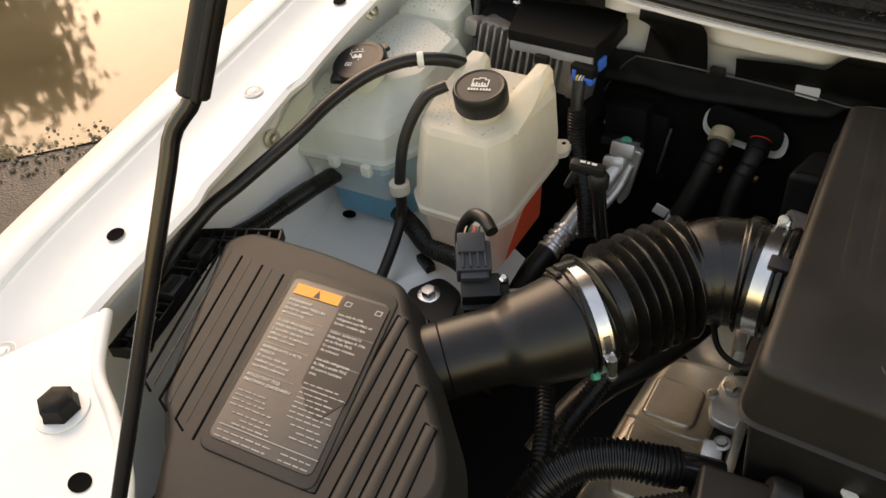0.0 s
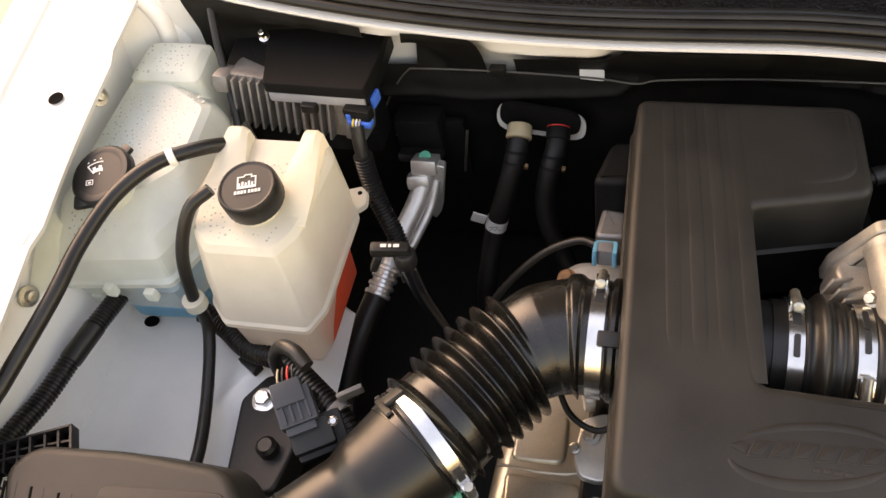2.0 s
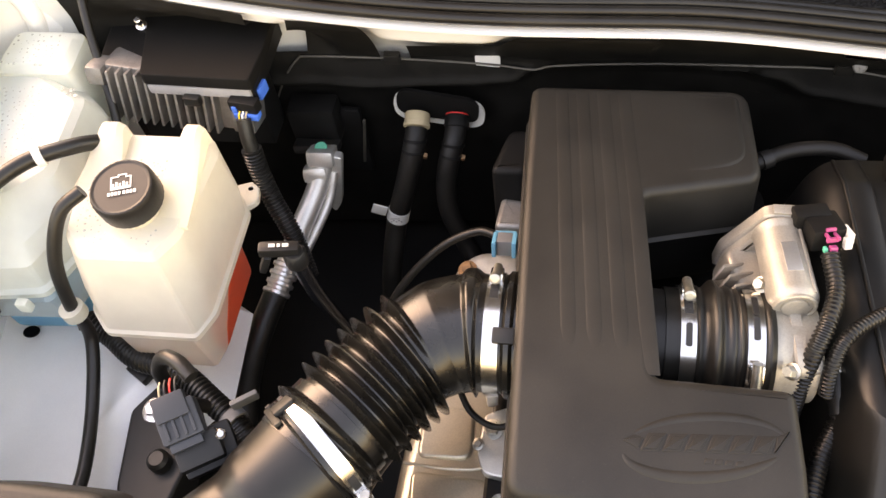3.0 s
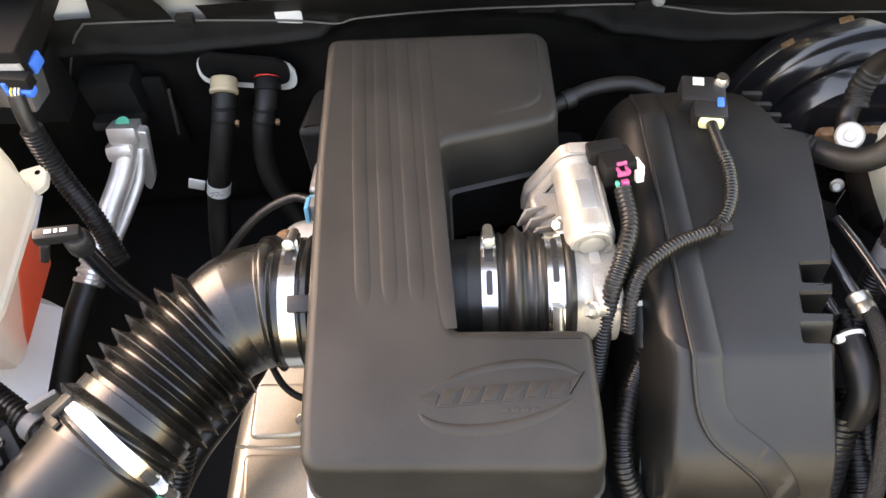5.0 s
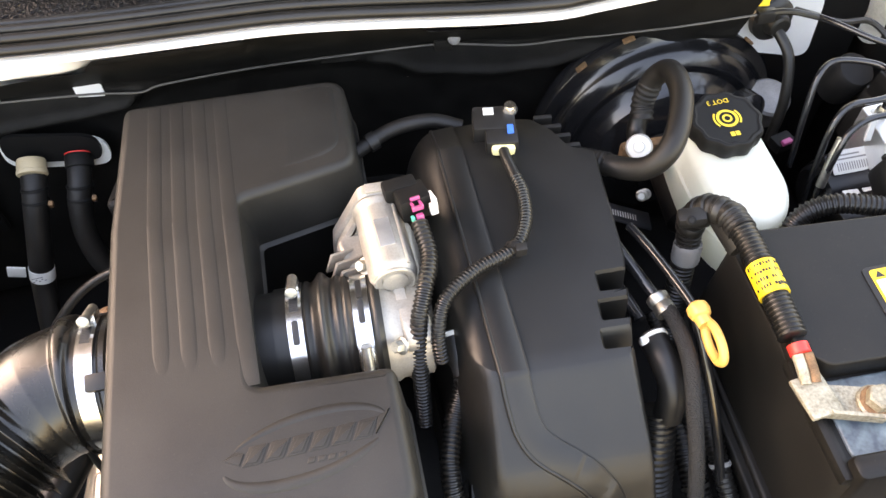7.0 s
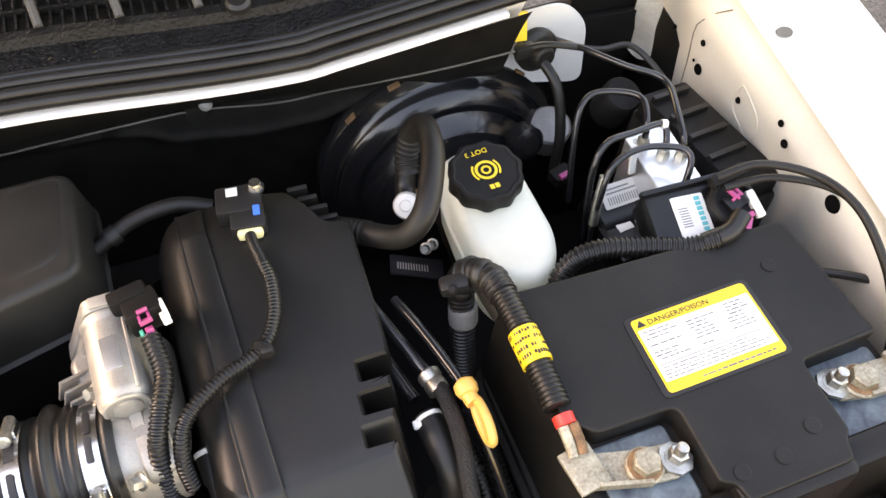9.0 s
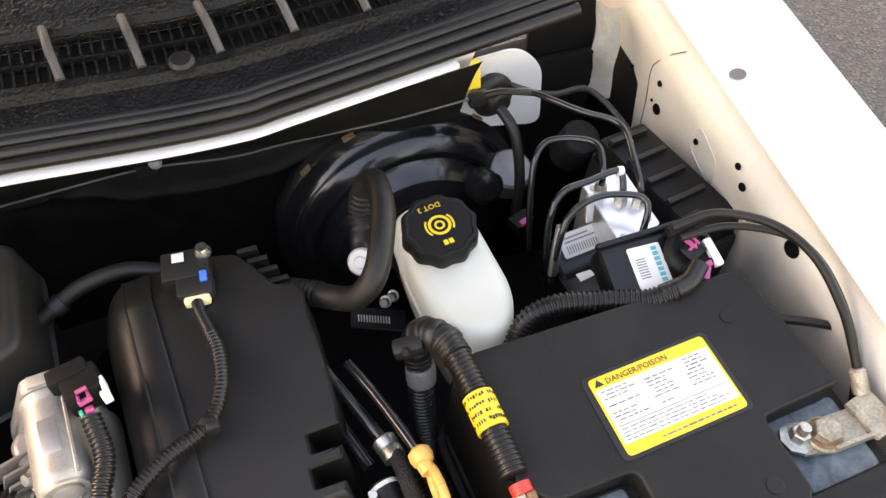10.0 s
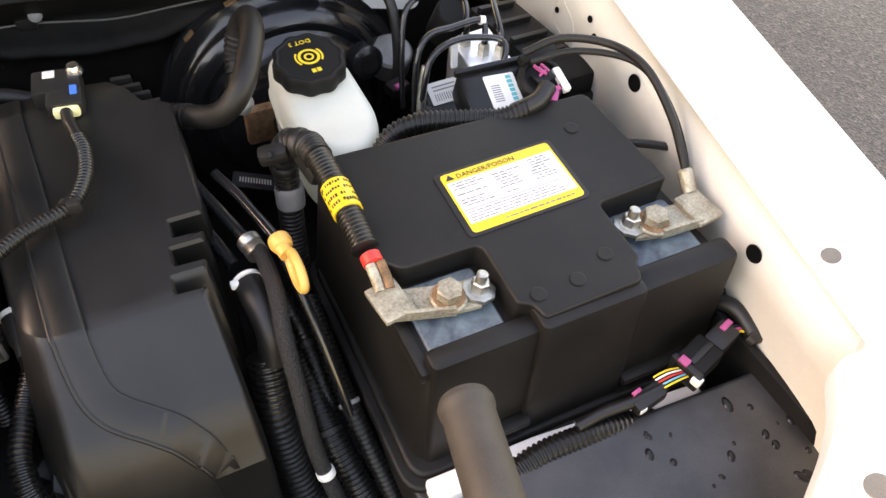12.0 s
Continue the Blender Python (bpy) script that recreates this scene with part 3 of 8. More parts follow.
def wall_at(x, z):
    """The bulkhead's depth: upright below, leaning forwards to the cowl's lip above."""
    k = max(0.0, min(1.0, (-0.26 - x) / 0.06))
    z0 = 0.900 + 0.075 * k
    t = max(0.0, min(1.0, (z - z0) / (max(0.01, lip(x).z - z0) * (0.90 if x < 0.1 else 1.0) - 0.02 * k)))
    return wall_y(x) + (lip(x).y + 0.004 - wall_y(x)) * t


def bulk(u, v):
    """The bulkhead, which stands up straight under the lip where the matting is cut away."""
    x = -0.66 + 1.29 * u
    z = 0.55 + (lip(x).z - 0.55) * (v * 1.6 if v < 0.5 else 0.8 + (v - 0.5) * 0.4)
    y = wall_at(x, z) + 0.004
    k = max(0.0, min(1.0, (x + 0.212) / 0.014, (-0.062 - x) / 0.014)) * max(0.0, min(1.0, (z - 0.953) / 0.012))
    y += (min(y, lip(x).y + 0.006 + 0.22 * (lip(x).z - z)) - y) * k
    return Vector((x, y, z))


# painted bulkhead behind the matting
part("bulkhead", grid(90, 40, bulk), PAINT, car, "white painted bulkhead")
xs = [-0.60 + 1.21 * k / 80 for k in range(81)]
bm = strip([lip(x) + Vector((0, 0.003, -0.004)) for x in xs], (0, 0.010, 0), (0, 0, 0.004))
part("cowl_lip", bm, PAINT, car, "white painted cowl edge")


def mat_top(x):
    """The matting's upper edge, with its cut-outs."""
    z = lip(x).z - 0.005
    if -0.2165 <= x < -0.1795:
        z = 0.896
    elif -0.1795 <= x < -0.052:
        k = max(0.0, (x + 0.075) / 0.023)
        z = 0.940 + 0.012 * min(1.0, (x + 0.180) / 0.08) + (z - 0.952) * k * k * (3 - 2 * k)
    if 0.262 < x < 0.440:
        a, b = min(1.0, (x - 0.262) / 0.028), min(1.0, (0.440 - x) / 0.09)
        z -= 0.036 * a * a * (3 - 2 * a) * b * b * (3 - 2 * b) + 0.006 * math.exp(-((x - 0.345) / 0.02) ** 2)
    if -0.348 <= x < -0.306:
        z = 0.912
    return z


RIDGE = [(-0.60, 0.866), (-0.32, 0.868), (-0.23, 0.859), (-0.12, 0.863), (-0.060, 0.867), (-0.030, 0.890), (0.0, 0.896), (0.10, 0.897), (0.20, 0.893), (0.235, 0.885), (0.285, 0.863), (0.36, 0.857), (0.42, 0.862), (0.50, 0.888), (0.63, 0.912)]


def ridge(x):
    """Height of the fold that runs along the matting."""
    for (a, za), (b, zb) in zip(RIDGE, RIDGE[1:]):
        if a <= x <= b:
            k = (x - a) / (b - a)
            return za + (zb - za) * k * k * (3 - 2 * k)
    return RIDGE[0][1] if x < 0 else RIDGE[-1][1]


def mat_at(x, z):
    """The matting's face: a soft fold, sharper below, over a panel that is set back."""
    d = z - ridge(x)
    fold = 0.013 * math.exp(-(d / (0.050 if d > 0 else 0.010)) ** 2) + 0.004 * math.exp(-(d / 0.008) ** 2)
    back = 0.010 * max(0.0, min(1.0, -d / 0.03))
    dimple = 0.0022 * noise.noise(Vector((x * 11, z * 11, 0))) + 0.0010 * noise.noise(Vector((x * 42, z * 30, 3)))
    return Vector((x, wall_at(x, z) - 0.007 - fold + back * 0.6 + dimple, z))


def flap_shape(x0, x1, u, v, corner):
    """One tongue of the upper flap; its right-hand corner may be rounded off."""
    x = x0 + (x1 - x0) * u
    top = mat_top(min(x, x1 - 0.0005))
    e = x - (x1 - corner)
    if corner and e > 0:
        top -= corner - math.sqrt(max(0.0, corner * corner - e * e))
    z = 0.886 + (top - 0.886) * v
    return mat_at(x + 0.10 * (z - 0.93) * (1 if x0 > -0.40 else 0), z)


matting = thing("firewall_matting", (0.0, 0.96, 0.55), "black moulded sound-deadening matting on the bulkhead", "insulation mat")
part("lower_panel", grid(200, 24, lambda u, v: mat_at(-0.585 + 1.21 * u, 0.55 + 0.29 * v)), FELT, matting, sharp=60)
part("folded_ledge", grid(260, 26, lambda u, v: mat_at(-0.585 + 1.21 * u, 0.84 + 0.048 * v)), FELT, matting, sharp=60)
for x0, x1, corner in ((-0.585, -0.348, 0.0), (-0.348, -0.306, 0.0), (-0.306, -0.2165, 0.012), (-0.2165, -0.1795, 0.0), (-0.1795, -0.052, 0.0), (-0.052, 0.625, 0.0)):
    part("upper_flap", grid(max(8, round((x1 - x0) / 0.0045)), 16, lambda u, v: flap_shape(x0, x1, u, v, corner)), FELT, matting, sharp=60)

# the white corner plate behind the brake servo, with its grommet
bm = bmesh.new()
out = round_poly([(0.632, 0.868), (0.738, 0.846), (0.732, 0.935), (0.704, 0.965), (0.640, 0.958)], 0.018, 5)
loft(bm, [[Vector((p.x, 0.918 - 0.1 * (p.x - 0.67) + d, p.y)) for p in out] for d in (0.004, 0.0)])
plate = alone("corner_plate", bm, PAINT, "white painted corner plate of the bulkhead", "plate", loc=(0.67, 0.918, 0.92))
bm = bmesh.new()
out = round_poly([(0.742, 0.80), (0.824, 0.80), (0.824, 0.965), (0.742, 0.975)], 0.01, 3)
loft(bm, [[Vector((p.x, 0.966 - 0.1 * (p.x - 0.74) + d, p.y)) for p in out] for d in (0.004, 0.0)])
part("corner_filler", bm, DARK, car)
part("corner_filler", rbox((0.72, 0.962, 0.70), (0.21, 0.01, 0.40), 0.002, (0, 0, -6)), DARK, car)
g = thing("cable_grommet", (0.672, 0.912, 0.914), "round black rubber grommet with a taped cable", "grommet")
part("collar", lathe([(0.025, 0), (0.025, 0.008), (0.021, 0.012), (0.015, 0.013), (0.012, 0.024), (0.009, 0.026)], (0.672, 0.914, 0.914), (0.1, -1, 0.15), 28), RUBBER, g)
part("cable", tube([(0.672, 0.895, 0.914), (0.680, 0.865, 0.895), (0.678, 0.84, 0.85), (0.672, 0.83, 0.80)], 0.006, 10), RUBBER, g)

# ---- cowl: seal, wet panel, grille, windscreen foot ----
cowl = thing("cowl", (0.05, 1.0, 0.95), "wet black plastic cowl with a slotted air grille", "cowl panel")
for k, (dy, dz, r) in enumerate(((0.006, 0.010, 0.0062), (0.017, 0.015, 0.0055), (0.027, 0.018, 0.0050), (0.036, 0.018, 0.0042))):
    seal_line = [lip(x) + Vector((0, dy, dz)) for x in (-0.60 + 1.33 * j / 120 for j in range(121))]
    s = part("bonnet_seal", sweep(bmesh.new(), seal_line, r, 10), RUBBER, cowl, "ribbed black rubber bonnet seal")


def cowl_pt(x, s):
    """The cowl's surface, s metres behind the lip."""
    prof = ((0.036, 0.014), (0.045, 0.017), (0.066, 0.021), (0.070, 0.030), (0.080, 0.031), (0.084, 0.026), (0.140, 0.034), (0.144, 0.040), (0.156, 0.041), (0.160, 0.036), (0.235, 0.052), (0.26, 0.07), (0.45, 0.20), (0.8, 0.42))
    z = prof[0][1]
    for (a, za), (b, zb) in zip(prof, prof[1:]):
        if a <= s <= b:
            z = za + (zb - za) * (s - a) / (b - a)
    c = lip(x)
    return Vector((x, c.y + s, 0.6 * c.z + 0.4 * 0.996 + z))


cuts = [0.036, 0.045, 0.066, 0.070, 0.080, 0.084]
bm = grid(70, 5, lambda u, v: cowl_pt(-0.62 + 1.36 * u, cuts[round(v * 5)]) + Vector((0, 0, 0.0012 * noise.noise(Vector((40 * u, 9 * v, 0))))))
part("front_ledge", bm, WETPANEL, cowl)
cuts2 = [0.1385, 0.140, 0.144, 0.156, 0.160, 0.235]
part("rear_panel", grid(70, 5, lambda u, v: cowl_pt(-0.62 + 1.36 * u, cuts2[round(v * 5)])), WETPANEL, cowl)
part("grille_well", grid(40, 2, lambda u, v: cowl_pt(-0.62 + 1.36 * u, 0.082 + 0.060 * v) - Vector((0, 0, 0.016))), DARK, cowl)
glass_m, gn, gl, gp = nodes_of("tinted_windscreen")
gp.inputs["Base Color"].default_value, gp.inputs["Roughness"].default_value = (0.02, 0.025, 0.03, 1), 0.04
part("windscreen_foot", grid(30, 8, lambda u, v: cowl_pt(-0.7 + 1.5 * u, 0.24 + 0.55 * v) + Vector((0, 0.0, 0.006))), glass_m, cowl, "dark tinted windscreen foot")
for s in (0.0835, 0.1105, 0.1375):
    part("grille_rail", strip([cowl_pt(-0.60 + 1.32 * j / 60, s) for j in range(61)], (0, 0.0032, 0), (0, 0, -0.008)), WETPANEL, cowl)
for k in range(-8, 9):
    x = 0.268 + 0.0705 * k
    if -0.6 < x < 0.72:
        a, b = cowl_pt(x + 0.002, 0.080), cowl_pt(x - 0.004, 0.146)
        part("grille_rib", sweep(bmesh.new(), spline([a, a.lerp(b, 0.5) + Vector((0, 0, 0.008)), b], 0.006), 0.0042, 8), WIRE, cowl, "worn grey grille rib")
slat = None
for k in range(96):
    x = -0.30 + 0.0102 * k
    for s0, s1 in ((0.085, 0.109), (0.112, 0.136)):
        a, b = cowl_pt(x, s0), cowl_pt(x, s1)
        if slat is None:
            slat = part("grille_slat", rbox((a + b) / 2 - Vector((0, 0, 0.003)), (0.0022, (b - a).length, 0.006), 0), WETPANEL, cowl)
            first = (a + b) / 2
        else:
            o = new("grille_slat", slat.data)
            o.parent, o.location = cowl, (a + b) / 2 - first
part("cowl_plug", lathe([(0.012, 0), (0.012, 0.006), (0.009, 0.009)], cowl_pt(0.375, 0.074), (0, -0.1, 1), 16), PLASTIC, cowl)
rnd = random.Random(11)
bm = bmesh.new()
for _ in range(520):
    x, s = rnd.uniform(-0.35, 0.66), rnd.choice((rnd.uniform(0.046, 0.066), rnd.uniform(0.162, 0.23), rnd.uniform(0.046, 0.066)))
    r = rnd.uniform(0.0008, 0.0030)
    bmesh.ops.create_icosphere(bm, subdivisions=1, radius=1, matrix=Matrix.Translation(cowl_pt(x, s)) @ Matrix.Diagonal((r * rnd.uniform(0.8, 1.8), r, r * 0.6, 1)))
tagged(part("wet_beading", bm, DROPS, cowl, "scattered water drops"), kind="stuff")

# open bonnet, out of sight above
bm = rbox((0.1, 1.13, 1.72), (1.45, 1.05, 0.03), 0.01, (-62, 0, 0))
bonnet = part("bonnet", bm, PAINT, car, "raised white bonnet")
# Liner added out of sight to darken reflections in the covers below.
part("unseen_liner", rbox((0.1, 1.110, 1.708), (1.30, 0.95, 0.012), 0.005, (-62, 0, 0)), LINER, bonnet, "added dark liner, unseen, that dims reflections")

# ---- front brackets on both sides ----
def plate_part(pts, z, thick, name, material, parent, label="", r=0.012, zf=None):
    return part(name, slab(pts, z - thick, z, r, min(0.003, thick / 2), 5, 0, zf), material, parent, label)


bracket = plate_part([(-0.552, 0.235), (-0.537, 0.212), (-0.497, 0.176), (-0.452, 0.154), (-0.408, 0.129), (-0.365, 0.095), (-0.33, 0.03), (-0.42, -0.02), (-0.60, 0.0), (-0.60, 0.13)], 0.972, 0.012, "front_bracket", PAINT, car, "white painted front bracket", 0.02)
line = [Vector((a, b, 0.971)) for a, b in ((-0.548, 0.226), (-0.520, 0.196), (-0.492, 0.170), (-0.450, 0.149), (-0.406, 0.124), (-0.368, 0.09), (-0.34, 0.03))]
part("rolled_edge", sweep(bmesh.new(), spline(line, 0.006), 0.006, 10), PAINT, bracket)
dark_hole((-0.419, 0.092, 0.9715), (0, 0, 1), 0.0095, bracket, 0.8)
part("bracket_bolt", lathe([(0.0165, 0), (0.0175, 0.004), (0.016, 0.008), (0.0155, 0.016), (0.012, 0.019), (0.006, 0.020)], (-0.489, 0.130, 0.972), (0.05, 0, 1), 6), DARK, bracket, "black hexagon bolt")
part("bracket_washer", lathe([(0.023, 0), (0.023, 0.0015), (0.018, 0.0025)], (-0.489, 0.130, 0.9722), (0, 0, 1), 24), PAINT, bracket)

rbracket = plate_part([(0.83, 0.31), (0.79, 0.278), (0.775, 0.281), (0.760, 0.277), (0.738, 0.250), (0.713, 0.231), (0.676, 0.209), (0.63, 0.12), (0.70, 0.0), (0.86, 0.0), (0.86, 0.25)], 0.972, 0.02, "front_bracket", PAINT, car, "white painted front bracket", 0.012)
dark_hole((0.722, 0.199, 0.9715), (0, 0, 1), 0.0095, rbracket, 0.8, inside=SEETHROUGH)

# prop rod, cranked aside above and below its split grip
prop = thing("prop_rod", (-0.273, -0.023, 0.972), "black steel prop rod with a rubber grip sleeve", "prop rod")
GRIP0, GRIP1 = Vector((-0.2246, 0.1683, 1.3129)), Vector((-0.2195, 0.1936, 1.356))
AX = (GRIP1 - GRIP0).normalized()
CRANK = Vector((-0.0062, -0.0020, 0.0))
foot = Vector((-0.273, -0.023, 0.972))
low_end = GRIP0 - AX * 0.016 + CRANK
rod = [foot, foot.lerp(low_end, 0.35), foot.lerp(low_end, 0.7), foot.lerp(low_end, 0.94), low_end, GRIP0 - AX * 0.002, GRIP0 + AX * 0.012, GRIP1 - AX * 0.012, GRIP1 + AX * 0.002, GRIP1 + AX * 0.016 + CRANK, GRIP1 + AX * 0.032 + CRANK, GRIP1 + AX * 0.25 + CRANK, GRIP1 + AX * 0.60 + CRANK]
part("rod", sweep(bmesh.new(), spline(rod, 0.006), 0.0041, 12), GLOSSY, prop)
grip = part("grip", sweep(bmesh.new(), [GRIP0, GRIP0 + AX * 0.0012, GRIP1 - AX * 0.0012, GRIP1], [0.0062, 0.0072, 0.0072, 0.0062], 24), HOSE, prop, "dull black rubber grip sleeve")
side = Vector((0.80, -0.55, 0.22)).cross(AX).cross(AX).normalized() * -1
part("grip_lip", sweep(bmesh.new(), [GRIP0 - AX * 0.0008 + side * 0.0062, GRIP0 + side * 0.0066, GRIP1 + side * 0.0066, GRIP1 + AX * 0.0006 + side * 0.0062], [0.0012, 0.0020, 0.0020, 0.0012], 10), HOSE, grip)


# ---- air intake: filter box, tube, bellows, resonator ----
def hose_clamp(name_parent, centre, axis, r, width, screw_angle, turn=1, label="bright steel worm-drive hose clamp"):
    """A hose clamp as a part: band, with screw housing, screw and tail as pieces under it."""
    a = Vector(axis).normalized()
    c = Vector(centre)
    up = (Vector((0, 0, 1)) - a * a.z).normalized()
    side = a.cross(up)
    band = part("hose_clamp", sweep(bmesh.new(), [c - a * width / 2, c - a * width / 2 * 0.98, c + a * width / 2 * 0.98, c + a * width / 2], [r, r + 0.0012, r + 0.0012, r], 48), STEEL, name_parent, label)
    n = math.cos(radians(screw_angle)) * up + math.sin(radians(screw_angle)) * side
    t = a.cross(n)
    p = c + n * (r + 0.004)
    m = Matrix.Translation(p) @ Matrix((t, a, n)).transposed().to_4x4()
    bm = rbox((0, 0, 0), (0.016, width * 0.85, 0.007), 0.0015)
    bmesh.ops.transform(bm, matrix=m, verts=bm.verts)
    part("screw_housing", bm, STEEL, band)
    bm = lathe([(0.0042, -0.012), (0.0042, 0.012), (0.005, 0.012), (0.005, 0.016), (0.003, 0.017)], (0, 0, 0), (1, 0, 0), 12)
    bmesh.ops.transform(bm, matrix=m @ Matrix.Translation((0.002, 0, 0.003)), verts=bm.verts)
    part("clamp_screw", bm, ZINC, band)
    bm = bmesh.new()
    for k in range(9):
        ang = radians(screw_angle) + turn * (0.22 + 0.035 * k)
        q = c + (math.cos(ang) * up + math.sin(ang) * side) * (r + 0.0013)
        nn = (q - c).normalized()
        rbox((0, 0, 0), (width * 0.55, 0.0011, 0.0006), 0, bm=bm)
        bmesh.ops.transform(bm, matrix=Matrix.Translation(q) @ Matrix((a, nn.cross(a), nn)).transposed().to_4x4(), verts=bm.verts[-8:])
    part("clamp_teeth", bm, INK, band)
    return band


def box_top(x, y):
    return -0.045 * (y - 0.38) * -1 * 0 - 0.03 * (x + 0.43) - 0.05 * max(0, y - 0.395)


airbox = thing("air_filter_box", (-0.38, 0.25, 0.80), "dusty black ribbed plastic air filter box", "air filter box")
LID = [(-0.545, 0.372), (-0.525, 0.398), (-0.43, 0.408), (-0.335, 0.408), (-0.300, 0.368), (-0.200, 0.268), (-0.182, 0.235), (-0.200, 0.15), (-0.25, 0.10), (-0.37, 0.10), (-0.42, 0.17), (-0.45, 0.19)]
lid = part("lid", slab(LID, 0.900, 0.946, 0.018, 0.010, 5, 0.012, box_top), COVER, airbox, "brownish black grained lid")
part("base", slab([(x * 1.0, y) for x, y in LID], 0.70, 0.902, 0.02, 0.002, 4, 0.004), PLASTIC, airbox)


def lid_ridge(a, b, w=0.0016, h=0.0016):
    line = [Vector((a[0] + (b[0] - a[0]) * i / 10, a[1] + (b[1] - a[1]) * i / 10, 0)) for i in range(11)]
    line = [Vector((p.x, p.y, 0.946 + box_top(p.x, p.y) - 0.0004)) for p in line]
    return sweep(bmesh.new(), line, w, 8, flat=h / w)


def on_lid(u, v):
    """A place on the lid: u across from the label's corner, v along the ribs towards the front."""
    o, e, f = Vector((-0.434, 0.360)), Vector((0.105, 0.012)), Vector((0.050, -0.180))
    p = o + e * u + f * v
    return (p.x, p.y)


# Rib grooves are near-black beads, with their shade put into the colour.
for k in range(4):
    a, b = on_lid(-0.93 + 0.26 * k, 0.02 + 0.02 * k - 0.08), on_lid(-0.80 + 0.24 * k, 0.86 + 0.06 * k)
    part("rib_groove_shade", lid_ridge(a, b, 0.0015, 0.0012), HOLE, lid)
    part("rib", lid_ridge((a[0] + 0.012, a[1] + 0.001), (b[0] + 0.011, b[1] + 0.001), 0.0010, 0.0008), COVER, lid)
    if k < 3:
        c2 = on_lid(-0.80 + 0.24 * k + 0.12, 0.90 + 0.06 * k)
        part("rib_groove_shade", lid_ridge(b, c2, 0.0012, 0.0010), HOLE, lid)
for a, b in (((-0.311, 0.368), (-0.276, 0.182)), ((-0.281, 0.338), (-0.247, 0.160)), ((-0.252, 0.309), (-0.226, 0.165)), ((-0.224, 0.280), (-0.208, 0.190))):
    g = Vector((0.0060, 0.0010))
    part("rib", lid_ridge(a, b, 0.0052, 0.0009), COVER, lid)
    for k in (1, -1):
        part("rib_groove_shade", lid_ridge((a[0] + k * g.x, a[1] + k * g.y - 0.004 * (k > 0)), (b[0] + k * g.x, b[1] + k * g.y), 0.0011, 0.0011), HOLE, lid)
    part("rib_groove_shade", lid_ridge((a[0] + g.x, a[1] + g.y - 0.004), (a[0] - g.x, a[1] - g.y), 0.0009, 0.0009), HOLE, lid)
    part("rib_groove_shade", lid_ridge((b[0] + g.x, b[1] + g.y), (b[0] - g.x, b[1] - g.y), 0.0009, 0.0009), HOLE, lid)
# refrigerant label on a raised pad
pad = [on_lid(-0.06, -0.07), on_lid(1.06, -0.07), on_lid(1.04, 1.06), on_lid(-0.02, 1.06)]
part("label_pad", slab(pad, 0.930, 0.9475, 0.012, 0.001, 5, 0.001, box_top), COVER, lid)
# The sticker's greyer film paints in its sheen.
lab = part("sticker", slab([on_lid(0, 0), on_lid(1, 0), on_lid(0.985, 1), on_lid(0.03, 1)], 0.940, 0.9483, 0.008, 0.0002, 5, 0, box_top), mat("grey_black_sticker", (0.040, 0.037, 0.033), 0.36, var=0.35, big=14, bump=0.05, dust=(0.060, 0.054, 0.047)), lid, "black warning sticker with white print and a painted grey sheen")
E_, F_ = Vector((0.105, 0.012, -0.0031)), Vector((0.050, -0.180, -0.0015))
STK = plane_frame((-0.434, 0.360, 0.9487 + box_top(-0.434, 0.36)), E_, -F_)
LW, LH = E_.length, F_.length
SH = (F_.dot(E_.normalized())) / (-F_.dot((STK.to_3x3() @ Vector((0, 1, 0)))))      # sideways run for each metre down
def stk(u, v):
    return Vector((0.004 + u * LW + SH * v * LH, -v * LH, 0))
# Slanted dark column: the dark side of the sticker's reflection, as colour.
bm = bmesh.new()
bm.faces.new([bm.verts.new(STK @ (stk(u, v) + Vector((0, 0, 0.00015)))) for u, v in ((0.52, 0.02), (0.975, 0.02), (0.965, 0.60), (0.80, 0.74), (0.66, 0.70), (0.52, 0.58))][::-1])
part("dark_column", bm, mat("sticker_dark_reflection", (0.010, 0.010, 0.010), 0.30, var=0.25, big=30, bump=0.03, spec=0.3), lab, "black print column with a dark reflection painted in")
bm = bmesh.new()
bm.faces.new([bm.verts.new(STK @ (stk(u, v) + Vector((0, 0, 0.0003)))) for u, v in ((0.02, 0.105), (0.50, 0.105), (0.50, 0.035), (0.02, 0.035))])
part("warning_band", bm, ORANGE, lab, "orange warning band")
bm = bmesh.new()
bm.faces.new([bm.verts.new(STK @ (stk(u, v) + Vector((0, 0, 0.0005)))) for u, v in ((0.23, 0.098), (0.30, 0.098), (0.265, 0.045))])
part("warning_triangle", bm, INK, lab)
ROWS_L = ("REFRIGERANT", "UNDER HIGH PRESSURE", "Service by qualified", "personnel only.", "", "FLUIDE FRIGORIGENE", "SOUS HAUTE PRESSION", "L'entretien doit etre", "effectue par un personnel", "qualifie seulement.", "", "REFRIGERANTE A ALTA", "PRESION", "El servicio debe ser", "realizado por personal", "capacitado solamente.", "", "ХЛАДАГЕНТ ПОД", "ВЫСОКИМ ДАВЛЕНИЕМ")
ROWS_R = ("Use only R-134a", "refrigerant and PAG oil.", "System contains dye.", "", "Utiliser seulement le", "fluide frigorigene R-134a", "et de l'huile PAG.", "Le systeme contient", "du colorant.", "", "Use solo refrigerante", "R-134a y aceite PAG.", "El sistema contiene", "tinte.")
for rows, u, v0 in ((ROWS_L, 0.02, 0.155), (ROWS_R, 0.54, 0.155)):
    for k, s in enumerate(rows):
        if s:
            part("print_line", words(s, 0.0040, STK @ Matrix.Translation(stk(u, v0 + 0.0285 * k))), WHITEINK, lab)
rows = []
rnd = random.Random(3)


